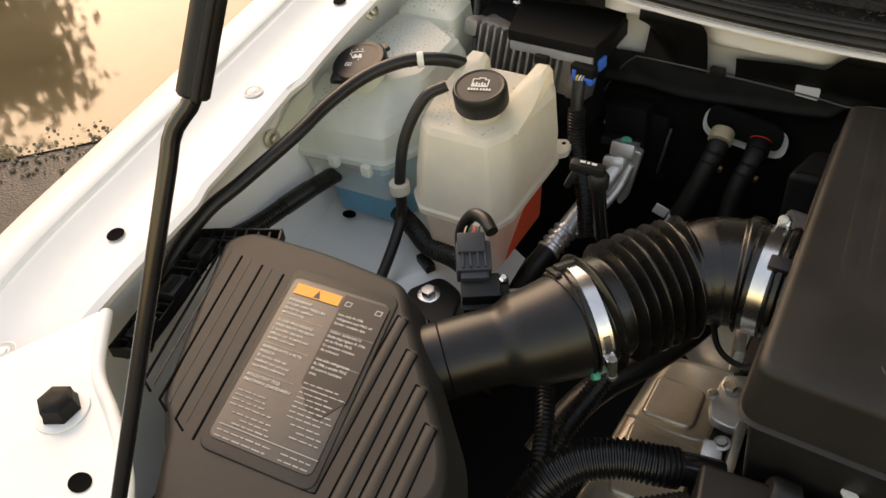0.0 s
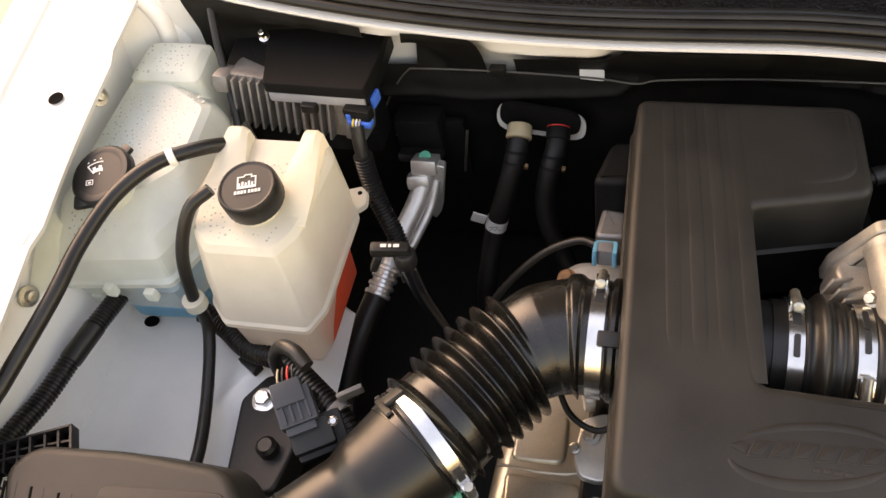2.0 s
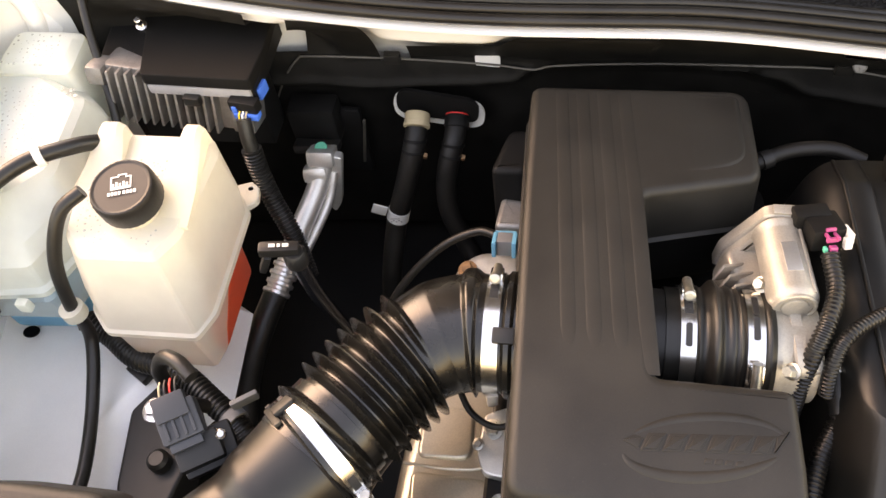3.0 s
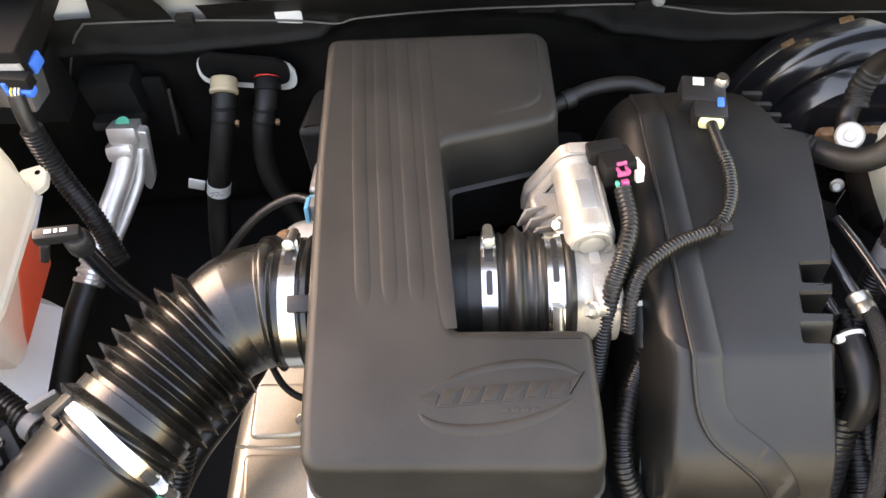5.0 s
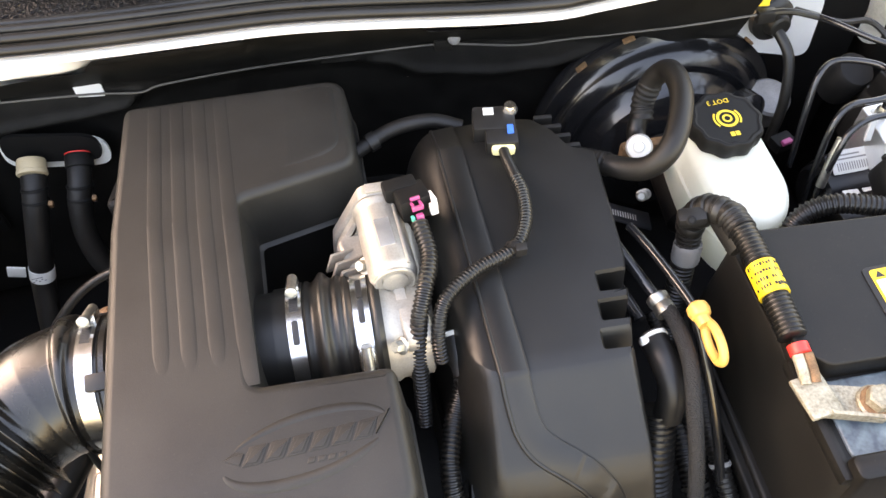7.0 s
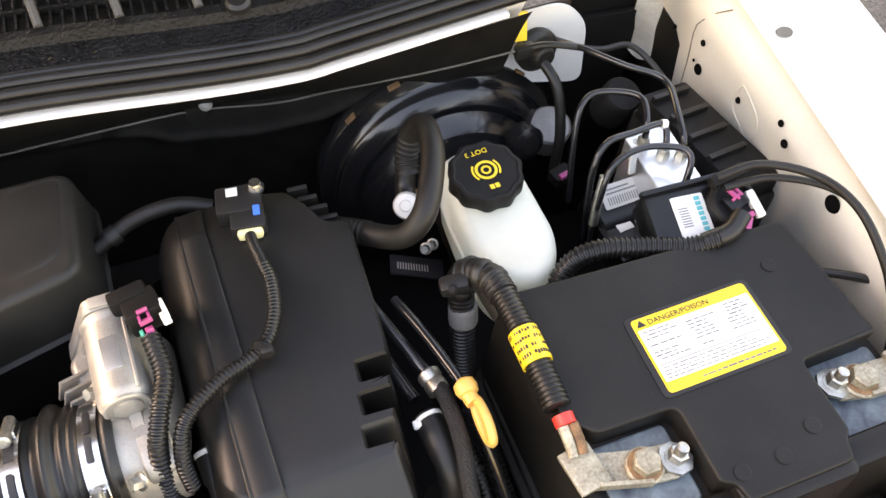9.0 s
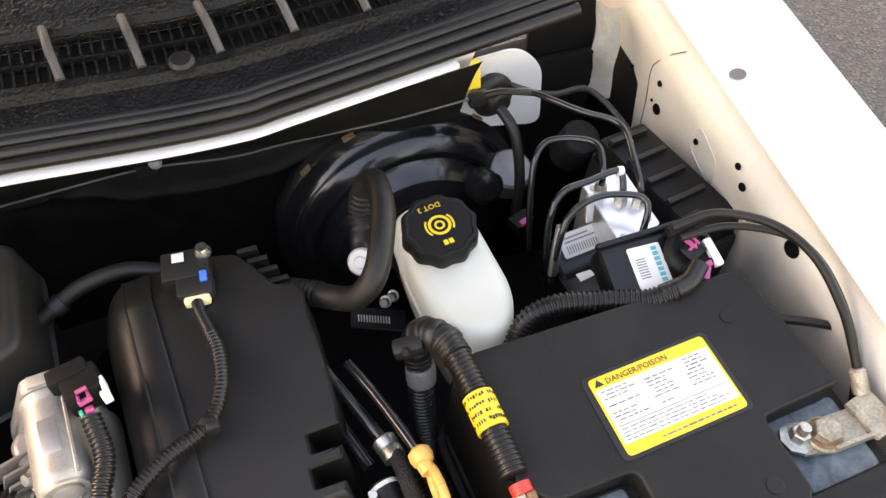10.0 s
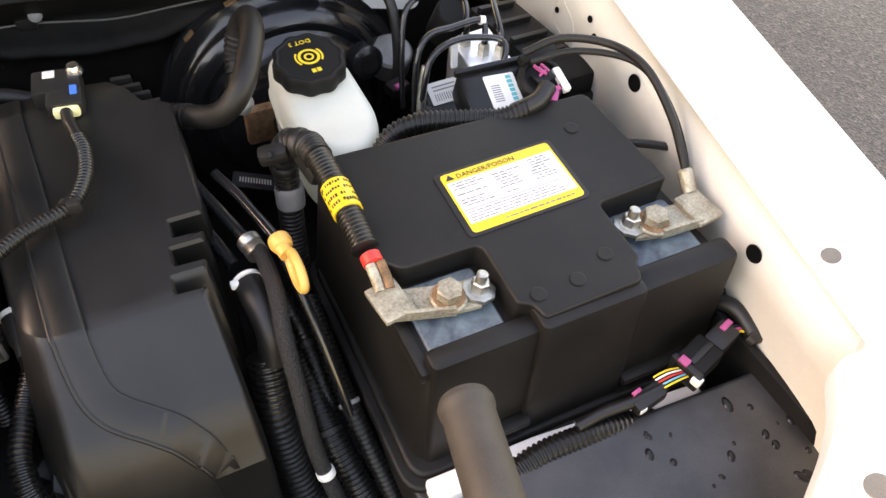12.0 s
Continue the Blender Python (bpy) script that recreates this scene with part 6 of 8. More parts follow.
tagged(part("dimpling", bead_field(((-0.462, -0.372), (0.634, 0.76)), lambda x, y: 0.9588 if (y - 0.634) > 0.75 * max(0, -0.440 - x) and y < 0.745 - 0.0 * x and (x + 0.403) ** 2 + (y - 0.679) ** 2 > 0.0013 else None, 0.0075, 5), BEAD, cool, sharp=80), kind="stuff")
part("hose_lug", local(lathe([(0.013, -0.007), (0.013, 0.007)], (0, 0, 0), (0, 0, 1), 20), Matrix.Translation((-0.490, 0.606, 0.868))), TANK, cool)
part("side_tab", slab([(-0.368, 0.764), (-0.346, 0.758), (-0.334, 0.770), (-0.338, 0.792), (-0.346, 0.798), (-0.368, 0.790)], 0.852, 0.860, 0.005, 0.002), TANK, cool)
part("tab_hole", lathe([(0.0030, 0), (0.0030, 0.0006)], (-0.347, 0.786, 0.860), (0, 0, 1), 12), HOLE, cool)
part("overflow_pipe", tube([(-0.449, 0.676, 0.986), (-0.470, 0.655, 0.975), (-0.487, 0.628, 0.93), (-0.490, 0.608, 0.875), (-0.492, 0.60, 0.82), (-0.480, 0.54, 0.79), (-0.462, 0.47, 0.785), (-0.455, 0.42, 0.79)], 0.0072, 14), RUBBER, cool, "thin black overflow hose")

# ---- hose from the tanks along the wing ----
wh = thing("vacuum_hose", (-0.57, 0.60, 0.90), "long black rubber hose clipped to the washer tank", "hose")
part("hose_tube", tube([(-0.462, 0.770, 0.955), (-0.487, 0.738, 0.980), (-0.527, 0.705, 0.988), (-0.558, 0.660, 0.984), (-0.574, 0.600, 0.975), (-0.578, 0.535, 0.966), (-0.590, 0.45, 0.953), (-0.600, 0.395, 0.943), (-0.598, 0.33, 0.92), (-0.57, 0.25, 0.88)], 0.0085, 16), RUBBER, wh)
part("hose_clip", local(lathe([(0.0105, -0.004), (0.0105, 0.004)], (0, 0, 0), (0.7, 0.5, 0), 20), Matrix.Translation((-0.513, 0.716, 0.987))), WHITE, wh, "white hose clip")
lm = thing("wing_harness", (-0.60, 0.50, 0.85), "black corrugated wiring loom beside the wing", "wiring loom")
part("loom", corrugated([(-0.590, 0.70, 0.83), (-0.600, 0.64, 0.845), (-0.612, 0.55, 0.855), (-0.620, 0.47, 0.860), (-0.625, 0.40, 0.875), (-0.61, 0.33, 0.88)], 0.012), LOOM, lm)
part("tape_wrap", tube([(-0.608, 0.565, 0.856), (-0.615, 0.52, 0.857)], 0.0125, 14), RUBBER, lm)
ch = thing("hinge_cable", (-0.55, 0.90, 0.97), "thin black cable in the bay's rear corner", "cable")
part("cable", tube([(-0.560, 1.00, 1.075), (-0.552, 0.955, 1.035), (-0.538, 0.905, 0.985), (-0.515, 0.85, 0.93), (-0.50, 0.80, 0.88)], 0.0052, 10), RUBBER, ch)
co = thing("corner_reinforcement", (-0.64, 0.93, 0.90), "pale grey pressed corner panel with drilled holes", "body panel")
part("corner_panel", grid(10, 14, lambda u, v: (-0.70 + 0.10 * u + 0.02 * v, 0.90 + 0.07 * u + 0.03 * v * (1 - u), 0.86 + 0.18 * v + 0.01 * math.sin(6 * u))), INNER, co)
part("corner_bolt", lathe([(0.020, 0), (0.020, 0.003), (0.010, 0.004)], (-0.627, 0.948, 0.962), (0.5, -0.8, 0.2), 24), INNER, co)
part("corner_post", tube([(-0.66, 0.95, 1.03), (-0.635, 0.945, 0.99), (-0.64, 0.94, 0.92)], 0.012, 12), INNER, co)

# ---- engine computer ----
ecu = thing("engine_computer", (-0.42, 0.87, 0.90), "finned aluminium engine computer under a black lid", "engine computer")
EF = Matrix.Translation((-0.446, 0.895, 0.920)) @ pose(0, 0, 0, -14, 6, -2)
part("housing", local(rbox((0, 0.005, 0), (0.156, 0.080, 0.066), 0.004), EF), FINS, ecu)
for k in range(12):
    part("fin", local(rbox((-0.064 + 0.0112 * k, -0.040, 0.000), (0.0032, 0.018, 0.064), 0.0008), EF), FINS, ecu)
part("end_boss", local(rbox((-0.082, -0.030, 0.022), (0.022, 0.034, 0.024), 0.006), EF), FINS, ecu)
part("end_block", local(rbox((0.088, -0.020, -0.004), (0.026, 0.040, 0.058), 0.003), EF), FINS, ecu)
LIDE = [(-0.463, 0.853), (-0.332, 0.847), (-0.331, 0.905), (-0.336, 0.962), (-0.500, 0.964), (-0.482, 0.92)]
part("lid", slab(LIDE, 0.958, 0.972, 0.005, 0.002, 4, 0.001, lambda x, y: -0.04 * (y - 0.85)), LIDBLACK, ecu, "flat black lid")
part("lid_edge", strip([Vector((-0.334, 0.850, 0.958)), Vector((-0.338, 0.968, 0.954))], (0.003, 0, 0), (0, 0, -0.022)), DARK, ecu)
part("side_bracket", slab([(-0.535, 0.895), (-0.475, 0.880), (-0.480, 0.965), (-0.545, 0.965)], 0.935, 0.958, 0.006, 0.003), DARK, ecu)
part("foam_strip", rbox((-0.398, 0.853, 0.950), (0.124, 0.008, 0.014), 0.003, (0, 0, -2)), FOAM, ecu, "light grey foam strip")
part("retainer", rbox((-0.408, 0.846, 0.941), (0.020, 0.010, 0.012), 0.002, (0, 0, -4)), PLASTIC, ecu)
part("stud", lathe([(0.007, 0), (0.007, 0.008), (0.004, 0.009), (0.004, 0.020), (0.003, 0.021)], (-0.490, 0.936, 0.966), (0.1, -0.4, 1), 12), STEEL, ecu)
for p, s in (((-0.343, 0.837, 0.930), (0.030, 0.012, 0.008)), ((-0.331, 0.866, 0.940), (0.005, 0.020, 0.016)), ((-0.356, 0.838, 0.937), (0.006, 0.008, 0.010))):
    part("blue_plug", rbox(p, s, 0.002, (0, 0, -8)), BLUE, ecu, "bright blue plug")
part("plug_housing", rbox((-0.345, 0.842, 0.940), (0.034, 0.014, 0.016), 0.002, (0, 0, -8)), DARK, ecu)
for k, m in enumerate((YELLOW, WHITE, TAN)):
    part("plug_wire", tube([(-0.350 + 0.004 * k, 0.835, 0.936), (-0.350 + 0.004 * k, 0.829, 0.934), (-0.349 + 0.003 * k, 0.825, 0.926)], 0.0012, 6), m, ecu)
part("wire_tape", tube([(-0.345, 0.828, 0.932), (-0.343, 0.818, 0.915), (-0.340, 0.810, 0.895)], 0.0085, 12), RUBBER, ecu)
part("ecu_loom", corrugated([(-0.341, 0.812, 0.900), (-0.338, 0.804, 0.870), (-0.328, 0.790, 0.835), (-0.308, 0.768, 0.795), (-0.292, 0.74, 0.75)], 0.0120), LOOM, ecu)
part("bracket_leg", rbox((-0.44, 0.915, 0.86), (0.17, 0.05, 0.08), 0.004), DARK, ecu)

# ---- pipes on the bulkhead ----
ac = thing("refrigerant_pipe", (-0.32, 0.85, 0.70), "bare aluminium refrigerant pipe with a crimped black hose", "pipe")
part("pipe", tube([(-0.305, 0.905, 0.795), (-0.305, 0.892, 0.775), (-0.315, 0.862, 0.752), (-0.330, 0.815, 0.733), (-0.341, 0.770, 0.715)], 0.0145, 18), CAST, ac)
part("pipe_block", rbox((-0.304, 0.901, 0.789), (0.036, 0.032, 0.022), 0.004, (-25, 0, 0)), CAST, ac)
part("pipe_shoulder", rbox((-0.313, 0.886, 0.772), (0.033, 0.030, 0.022), 0.008, (-30, 0, 8)), CAST, ac)
bm = bmesh.new()
out = round_poly([(-0.288, 0.795), (-0.276, 0.793), (-0.287, 0.722), (-0.297, 0.707), (-0.303, 0.712), (-0.300, 0.752)], 0.004, 3)
loft(bm, [[Vector((p.x, 0.893 + 0.25 * (p.y - 0.79) + d, p.y)) for p in offset(out, e)] for d, e in ((0.012, 0.001), (0.011, 0), (0.001, 0), (0.0, 0.001))])
part("pipe_bracket", bm, CAST, ac, "flat cast pipe bracket")
part("green_seal", lathe([(0.0085, 0), (0.0085, 0.002)], (-0.305, 0.905, 0.7985), (0, -0.3, 1), 18), GREENP, ac)
part("thin_pipe", tube([(-0.290, 0.890, 0.770), (-0.297, 0.862, 0.743), (-0.312, 0.82, 0.724), (-0.328, 0.782, 0.709)], 0.0062, 12), CAST, ac)
ln = spline([(-0.338, 0.78, 0.719), (-0.350, 0.735, 0.702)], 0.002)
part("crimp", sweep(bmesh.new(), ln, [0.0165 + 0.0016 * (1 if (i // 3) % 2 else -1) for i in range(len(ln))], 20), ALU, ac)
part("rubber_hose", tube([(-0.349, 0.74, 0.704), (-0.360, 0.69, 0.69), (-0.362, 0.64, 0.685), (-0.35, 0.57, 0.68), (-0.33, 0.50, 0.66)], 0.016, 18), RUBBER, ac)
part("wall_block", rbox((-0.317, 0.945, 0.812), (0.064, 0.036, 0.058), 0.006), DARK, ac)
part("block_rim", rbox((-0.316, 0.921, 0.786), (0.062, 0.026, 0.014), 0.005, (-12, 0, 0)), PLASTIC, ac, "moulded lower rim")
part("wall_plate", rbox((-0.305, 0.957, 0.76), (0.09, 0.010, 0.12), 0.004), DARK, ac)
part("bright_edge", rbox((-0.350, 0.951, 0.800), (0.011, 0.004, 0.026), 0.003, (0, 22, 0)), PAINT, ac, "white paint showing beside the block")
part("bright_edge", rbox((-0.262, 0.950, 0.765), (0.004, 0.004, 0.085), 0.0015, (0, 10, 0)), ZINC, ac, "bright metal edge")

heat = thing("heater_hose_pair", (-0.16, 0.93, 0.70), "pair of black heater hoses in an oval bulkhead flange", "heater hose")
out = round_poly([(-0.215, 0.805), (-0.098, 0.788), (-0.095, 0.835), (-0.21, 0.855)], 0.024, 6)
part("flange_gap", loft(bmesh.new(), [[Vector((p.x, 0.957 + d, p.y)) for p in out] for d in (0.004, 0)]), WHITE, heat)
out = offset(out, 0.0028)
part("flange_pad", loft(bmesh.new(), [[Vector((p.x * 0.94 - 0.0094, 0.952 + d, p.y * 0.97 + 0.0355)) for p in out] for d in (0.005, 0)]), DARK, heat)
part("hose", tube([(-0.181, 0.950, 0.822), (-0.182, 0.922, 0.806), (-0.187, 0.905, 0.785), (-0.197, 0.888, 0.750), (-0.207, 0.878, 0.718), (-0.216, 0.868, 0.685), (-0.225, 0.83, 0.62), (-0.23, 0.80, 0.53)], 0.0142, 22), HOSE, heat)
part("hose", tube([(-0.131, 0.955, 0.814), (-0.133, 0.925, 0.800), (-0.139, 0.908, 0.780), (-0.144, 0.893, 0.745), (-0.140, 0.880, 0.705), (-0.122, 0.865, 0.665), (-0.10, 0.84, 0.62), (-0.09, 0.82, 0.53)], 0.0136, 22), HOSE, heat)
part("tan_collar", lathe([(0.0148, 0), (0.0160, 0.002), (0.0160, 0.013), (0.0168, 0.014), (0.0168, 0.018), (0.0155, 0.019)], (-0.180, 0.946, 0.826), (0, -0.75, -0.4), 28), TAN, heat, "tan collar")
part("dark_collar", lathe([(0.0152, 0), (0.0160, 0.002), (0.0160, 0.015), (0.0150, 0.016)], (-0.131, 0.953, 0.815), (0, -0.75, -0.4), 28), DARK, heat)
part("red_ring", lathe([(0.0156, 0), (0.0156, 0.0014)], (-0.131, 0.9545, 0.8158), (0, -0.75, -0.4), 28), RED, heat, "thin red ring")
for a, b in (((-0.182, 0.921, 0.806), (-0.05, -0.55, -0.8)), ((-0.184, 0.912, 0.795), (-0.12, -0.5, -0.85)), ((-0.1335, 0.923, 0.799), (-0.10, -0.5, -0.85)), ((-0.136, 0.914, 0.788), (-0.15, -0.45, -0.88))):
    part("clip_ring", lathe([(0.0145, 0), (0.0153, 0.0008), (0.0153, 0.0036), (0.0145, 0.0044)], a, b, 26), DARK, heat)
for p in ((-0.1685, 0.907, 0.789), (-0.1205, 0.910, 0.785)):
    part("clip_ear", rbox(p, (0.005, 0.006, 0.009), 0.001, (20, 10, 0)), RUST, heat)
part("white_band", lathe([(0.0150, 0), (0.0150, 0.016)], (-0.2125, 0.8722, 0.699), (0.27, 0.29, 1), 28), PAPER, heat, "white printed paper band")
part("band_print", print_lines([(-0.008 + 0.0034 * k, -0.003 + 0.002 * (k % 2), 0.0024, 0.0016) for k in range(5)] + [(-0.008, 0.002, 0.013, 0.0012)], Matrix.Translation((-0.2105, 0.8600, 0.7105)) @ pose(0, 0, 0, 72, 0, 4)), GREY, heat)
part("paper_flag", rbox((-0.233, 0.868, 0.722), (0.020, 0.003, 0.018), 0.0008, (0, 20, 0)), PAPER, heat)

td = thing("transmission_dipstick", (-0.24, 0.65, 0.80), "black T-handle dipstick in a black tube", "dipstick")
part("handle", rbox((-0.256, 0.655, 0.936), (0.040, 0.013, 0.013), 0.004, (0, 8, 12)), PLASTIC, td)
part("handle_hook", rbox((-0.272, 0.648, 0.922), (0.008, 0.012, 0.026), 0.003, (0, 25, 12)), PLASTIC, td)
part("handle_collar", lathe([(0.011, 0), (0.012, 0.004), (0.012, 0.016), (0.009, 0.020)], (-0.243, 0.656, 0.912), (0.05, 0, 1), 20), PLASTIC, td)
part("tube", tube([(-0.243, 0.656, 0.915), (-0.236, 0.655, 0.85), (-0.222, 0.66, 0.76), (-0.21, 0.66, 0.65)], 0.0085, 14), GLOSSY, td)
part("handle_print", print_lines([(-0.010, -0.002, 0.006, 0.004), (-0.002, -0.002, 0.003, 0.004), (0.003, -0.002, 0.006, 0.004)], Matrix.Translation((-0.254, 0.655, 0.943)) @ pose(0, 0, 0, 0, 8, 12)), WHITEINK, td)

# release cable on the matting, with clips and tags
rc = thing("release_cable", (0.15, 0.95, 0.88), "thin grey cable clipped along the bulkhead", "cable")
def cab(x, z, off=-0.0025):
    return tuple(mat_at(x, z) + Vector((0, off, 0)))
part("cable", tube([cab(-0.385, 0.800), cab(-0.362, 0.845), cab(-0.335, 0.890), cab(-0.322, 0.903), cab(-0.310, 0.907), cab(-0.204, 0.900), cab(-0.089, 0.892), cab(-0.035, 0.890), cab(-0.006, 0.897), cab(0.10, 0.902), cab(0.226, 0.901), cab(0.307, 0.899), cab(0.39, 0.893), cab(0.45, 0.90), cab(0.55, 0.93), cab(0.632, 0.952)], 0.0013, 8), WIRE, rc)
part("cable", tube([cab(0.632, 0.952), cab(0.665, 0.955), cab(0.72, 0.94), (0.765, 0.86, 0.93), (0.79, 0.80, 0.90), (0.788, 0.76, 0.87)], 0.0034, 8), RUBBER, rc)
for x, z in ((-0.204, 0.903), (0.307, 0.902), (0.640, 0.950)):
    part("cable_clip", rbox(cab(x, z, -0.003), (0.020, 0.010, 0.014), 0.002), PLASTIC, rc)
part("clip_head", lathe([(0.007, 0), (0.007, 0.005), (0.004, 0.008)], cab(0.318, 0.912, 0.0), (0.1, -0.7, 0.7), 14), GREY, rc)
part("yellow_tag", rbox((0.641, 0.893, 0.968), (0.016, 0.003, 0.030), 0.0008, (-25, 8, 0)), YELLOW, rc, "yellow paper tag")
out = round_poly([(-0.104, 0.886), (-0.074, 0.884), (-0.074, 0.906), (-0.104, 0.908)], 0.007, 5)
part("white_stud_plate", loft(bmesh.new(), [[Vector((p.x, mat_at(-0.09, 0.895).y - 0.0015 + d, p.y)) for p in out] for d in (0.004, 0)]), PAINT, rc)

# ---- brake servo, reservoir, vacuum hose ----
sv = thing("brake_servo", (0.585, 0.87, 0.64), "large glossy black brake servo drum", "brake servo")
part("drum", lathe([(0.140, 0), (0.150, 0.006), (0.152, 0.020), (0.149, 0.026), (0.139, 0.030), (0.134, 0.034), (0.1325, 0.040), (0.1305, 0.044), (0.1190, 0.0555), (0.1165, 0.0560), (0.1130, 0.0545), (0.1080, 0.0540), (0.1040, 0.0570), (0.0980, 0.0650), (0.094, 0.074), (0.080, 0.080), (0.045, 0.084), (0.043, 0.11)], (0.563, 0.940, 0.762), (0, -1, 0.03), 96), GLOSSY, sv)
for a in (-0.75, -0.35, 0.15, 0.7, 1.6):
    q = Vector((0.563 + 0.1505 * math.sin(a), 0.918, 0.764 + 0.1505 * math.cos(a)))
    part("crimp_tab", rbox(q, (0.014, 0.007, 0.003), 0.001, (0, math.degrees(a), 0)), RUST, sv, "rust-flecked crimp")
part("valve_boss", lathe([(0.020, 0), (0.020, 0.018), (0.012, 0.022)], (0.640, 0.862, 0.835), (0.2, -1, 0.3), 22), GLOSSY, sv)
part("master_cylinder", lathe([(0.024, 0), (0.024, 0.11), (0.020, 0.115), (0.014, 0.125)], (0.545, 0.845, 0.800), (-0.05, -1, 0), 24), DARK, sv)
part("cylinder_flange", rbox((0.535, 0.835, 0.80), (0.09, 0.014, 0.05), 0.006), RUST, sv)
for p in ((0.492, 0.764, 0.820), (0.505, 0.78, 0.80)):
    part("servo_nut", hexbolt(p, (-0.4, -0.6, 0.7), 0.0050, 0.010, 1.3), ZINC, sv)

rv = thing("brake_fluid_reservoir", (0.548, 0.69, 0.86), "white translucent brake fluid reservoir with a black cap", "fluid reservoir")
R0 = [(0.508, 0.782), (0.560, 0.795), (0.583, 0.752), (0.584, 0.668), (0.571, 0.637), (0.546, 0.6250), (0.521, 0.6285), (0.505, 0.655), (0.503, 0.72)]
lv = [(0.840, grow(R0, -0.012)), (0.852, grow(R0, -0.004)), (0.890, grow(R0, -0.0015)), (0.892, grow(R0, 0.0008)), (0.897, grow(R0, 0.0008)), (0.899, grow(R0, -0.001)), (0.922, grow(R0, -0.0015)), (0.9285, grow(R0, -0.003)), (0.9325, grow(R0, -0.0062)), (0.9345, grow(R0, -0.0105)), (0.935, grow(R0, -0.014))]
part("tank_shell", loft(bmesh.new(), rings_of(lv, 0.016, 6)), RESERVOIR, rv, "white translucent shell", sharp=40)
part("filler_neck", lathe([(0.030, 0), (0.030, 0.018)], (0.541, 0.738, 0.925), (0, -0.05, 1), 28), RESERVOIR, rv)
BF = Matrix.Translation((0.541, 0.738, 0.938)) @ Vector((0, -0.06, 1)).to_track_quat("Z", "Y").to_matrix().to_4x4()
bcap = part("filler_cap", local(lathe([(0.0325, 0), (0.034, 0.002), (0.034, 0.016), (0.0325, 0.0185), (0.030, 0.019), (0.0285, 0.0182)], (0, 0, 0), (0, 0, 1), 80, None, 10, 0.035), BF), DARK, rv, "lobed black cap with yellow print")
BW = Matrix.Translation(BF @ Vector((0, 0, 0.0186))) @ plane_frame((0, 0, 0), (1, 0.05, 0), (-0.05, 1, 0.06)).to_3x3().to_4x4()
bm = bmesh.new()
for r0, r1 in ((0.0078, 0.0105), (0.0028, 0.0048)):
    for k in range(24):
        a, b = 2 * math.pi * k / 24, 2 * math.pi * (k + 1) / 24
        bm.faces.new([bm.verts.new(BW @ Vector((r * math.cos(q), r * math.sin(q), 0.0003))) for r, q in ((r0, a), (r1, a), (r1, b), (r0, b))])
for s in (-1, 1):
    for k in range(8):
        a, b = s * (0.5 + 0.0) + math.pi / 2 * 0 + (k / 8 - 0.5) * 1.2, (((k + 1) / 8) - 0.5) * 1.2 + s * 0.5 * 0
        a = (k / 8 - 0.5) * 1.3 + (0 if s > 0 else math.pi)
        b = ((k + 1) / 8 - 0.5) * 1.3 + (0 if s > 0 else math.pi)
        bm.faces.new([bm.verts.new(BW @ Vector((r * math.cos(q), r * math.sin(q), 0.0003))) for r, q in ((0.0118, a), (0.0136, a), (0.0136, b), (0.0118, b))])
part("cap_symbol", bm, YELLOW, bcap)
W180 = BW @ pose(0, 0, 0, 0, 0, 180)
part("cap_words", words("DOT 3", 0.0075, W180 @ Matrix.Translation((-0.010, -0.0235, 0))), YELLOW, bcap)
part("cap_book", print_lines([(-0.0045, -0.0215, 0.004, 0.005), (0.0005, -0.0215, 0.004, 0.005)], BW), YELLOW, bcap)

vh = thing("servo_vacuum_hose", (0.48, 0.74, 0.90), "thick black vacuum hose with a white check valve", "hose")
part("hose_tube", tube([(0.487, 0.806, 0.925), (0.495, 0.808, 0.952), (0.502, 0.794, 0.972), (0.496, 0.755, 0.984), (0.482, 0.719, 0.984), (0.467, 0.696, 0.974), (0.451, 0.694, 0.956), (0.436, 0.708, 0.941), (0.414, 0.732, 0.930), (0.396, 0.746, 0.924)], 0.0108, 18), HOSE, vh)
part("ribbed_end", corrugated([(0.424, 0.722, 0.934), (0.400, 0.743, 0.925), (0.385, 0.754, 0.921)], 0.0118, 0.005, 0.08), HOSE, vh)
part("ribbed_elbow", corrugated([(0.484, 0.792, 0.912), (0.487, 0.804, 0.924), (0.493, 0.809, 0.944)], 0.0122, 0.006, 0.10), HOSE, vh)
part("check_valve", lathe([(0.0115, -0.020), (0.0115, -0.006), (0.0130, -0.004), (0.0135, 0.003), (0.0115, 0.0075), (0.006, 0.0085), (0.005, 0.010)], (0.473, 0.762, 0.904), (-0.35, -0.55, 0.75), 26), PAPER, vh, "white check valve")
part("valve_neck", tube([(0.476, 0.772, 0.893), (0.480, 0.790, 0.897), (0.485, 0.800, 0.910)], 0.010, 14), RUBBER, vh)
part("spring_clip", rbox((0.372, 0.742, 0.938), (0.020, 0.012, 0.010), 0.002, (0, 0, 30)), PLASTIC, vh)

# tag on the bulkhead side below
tg = thing("barcode_flag", (0.485, 0.775, 0.77), "dark flag with a printed barcode", "tag")
part("flag", rbox((0.485, 0.776, 0.771), (0.060, 0.034, 0.003), 0.001, (-20, 12, -20)), SLATE, tg)
part("barcode", print_lines([(-0.022 + 0.003 * k, -0.009, 0.0014, 0.012) for k in range(12)], Matrix.Translation((0.485, 0.776, 0.7735)) @ pose(0, 0, 0, -20, 12, -20)), WHITEINK, tg)

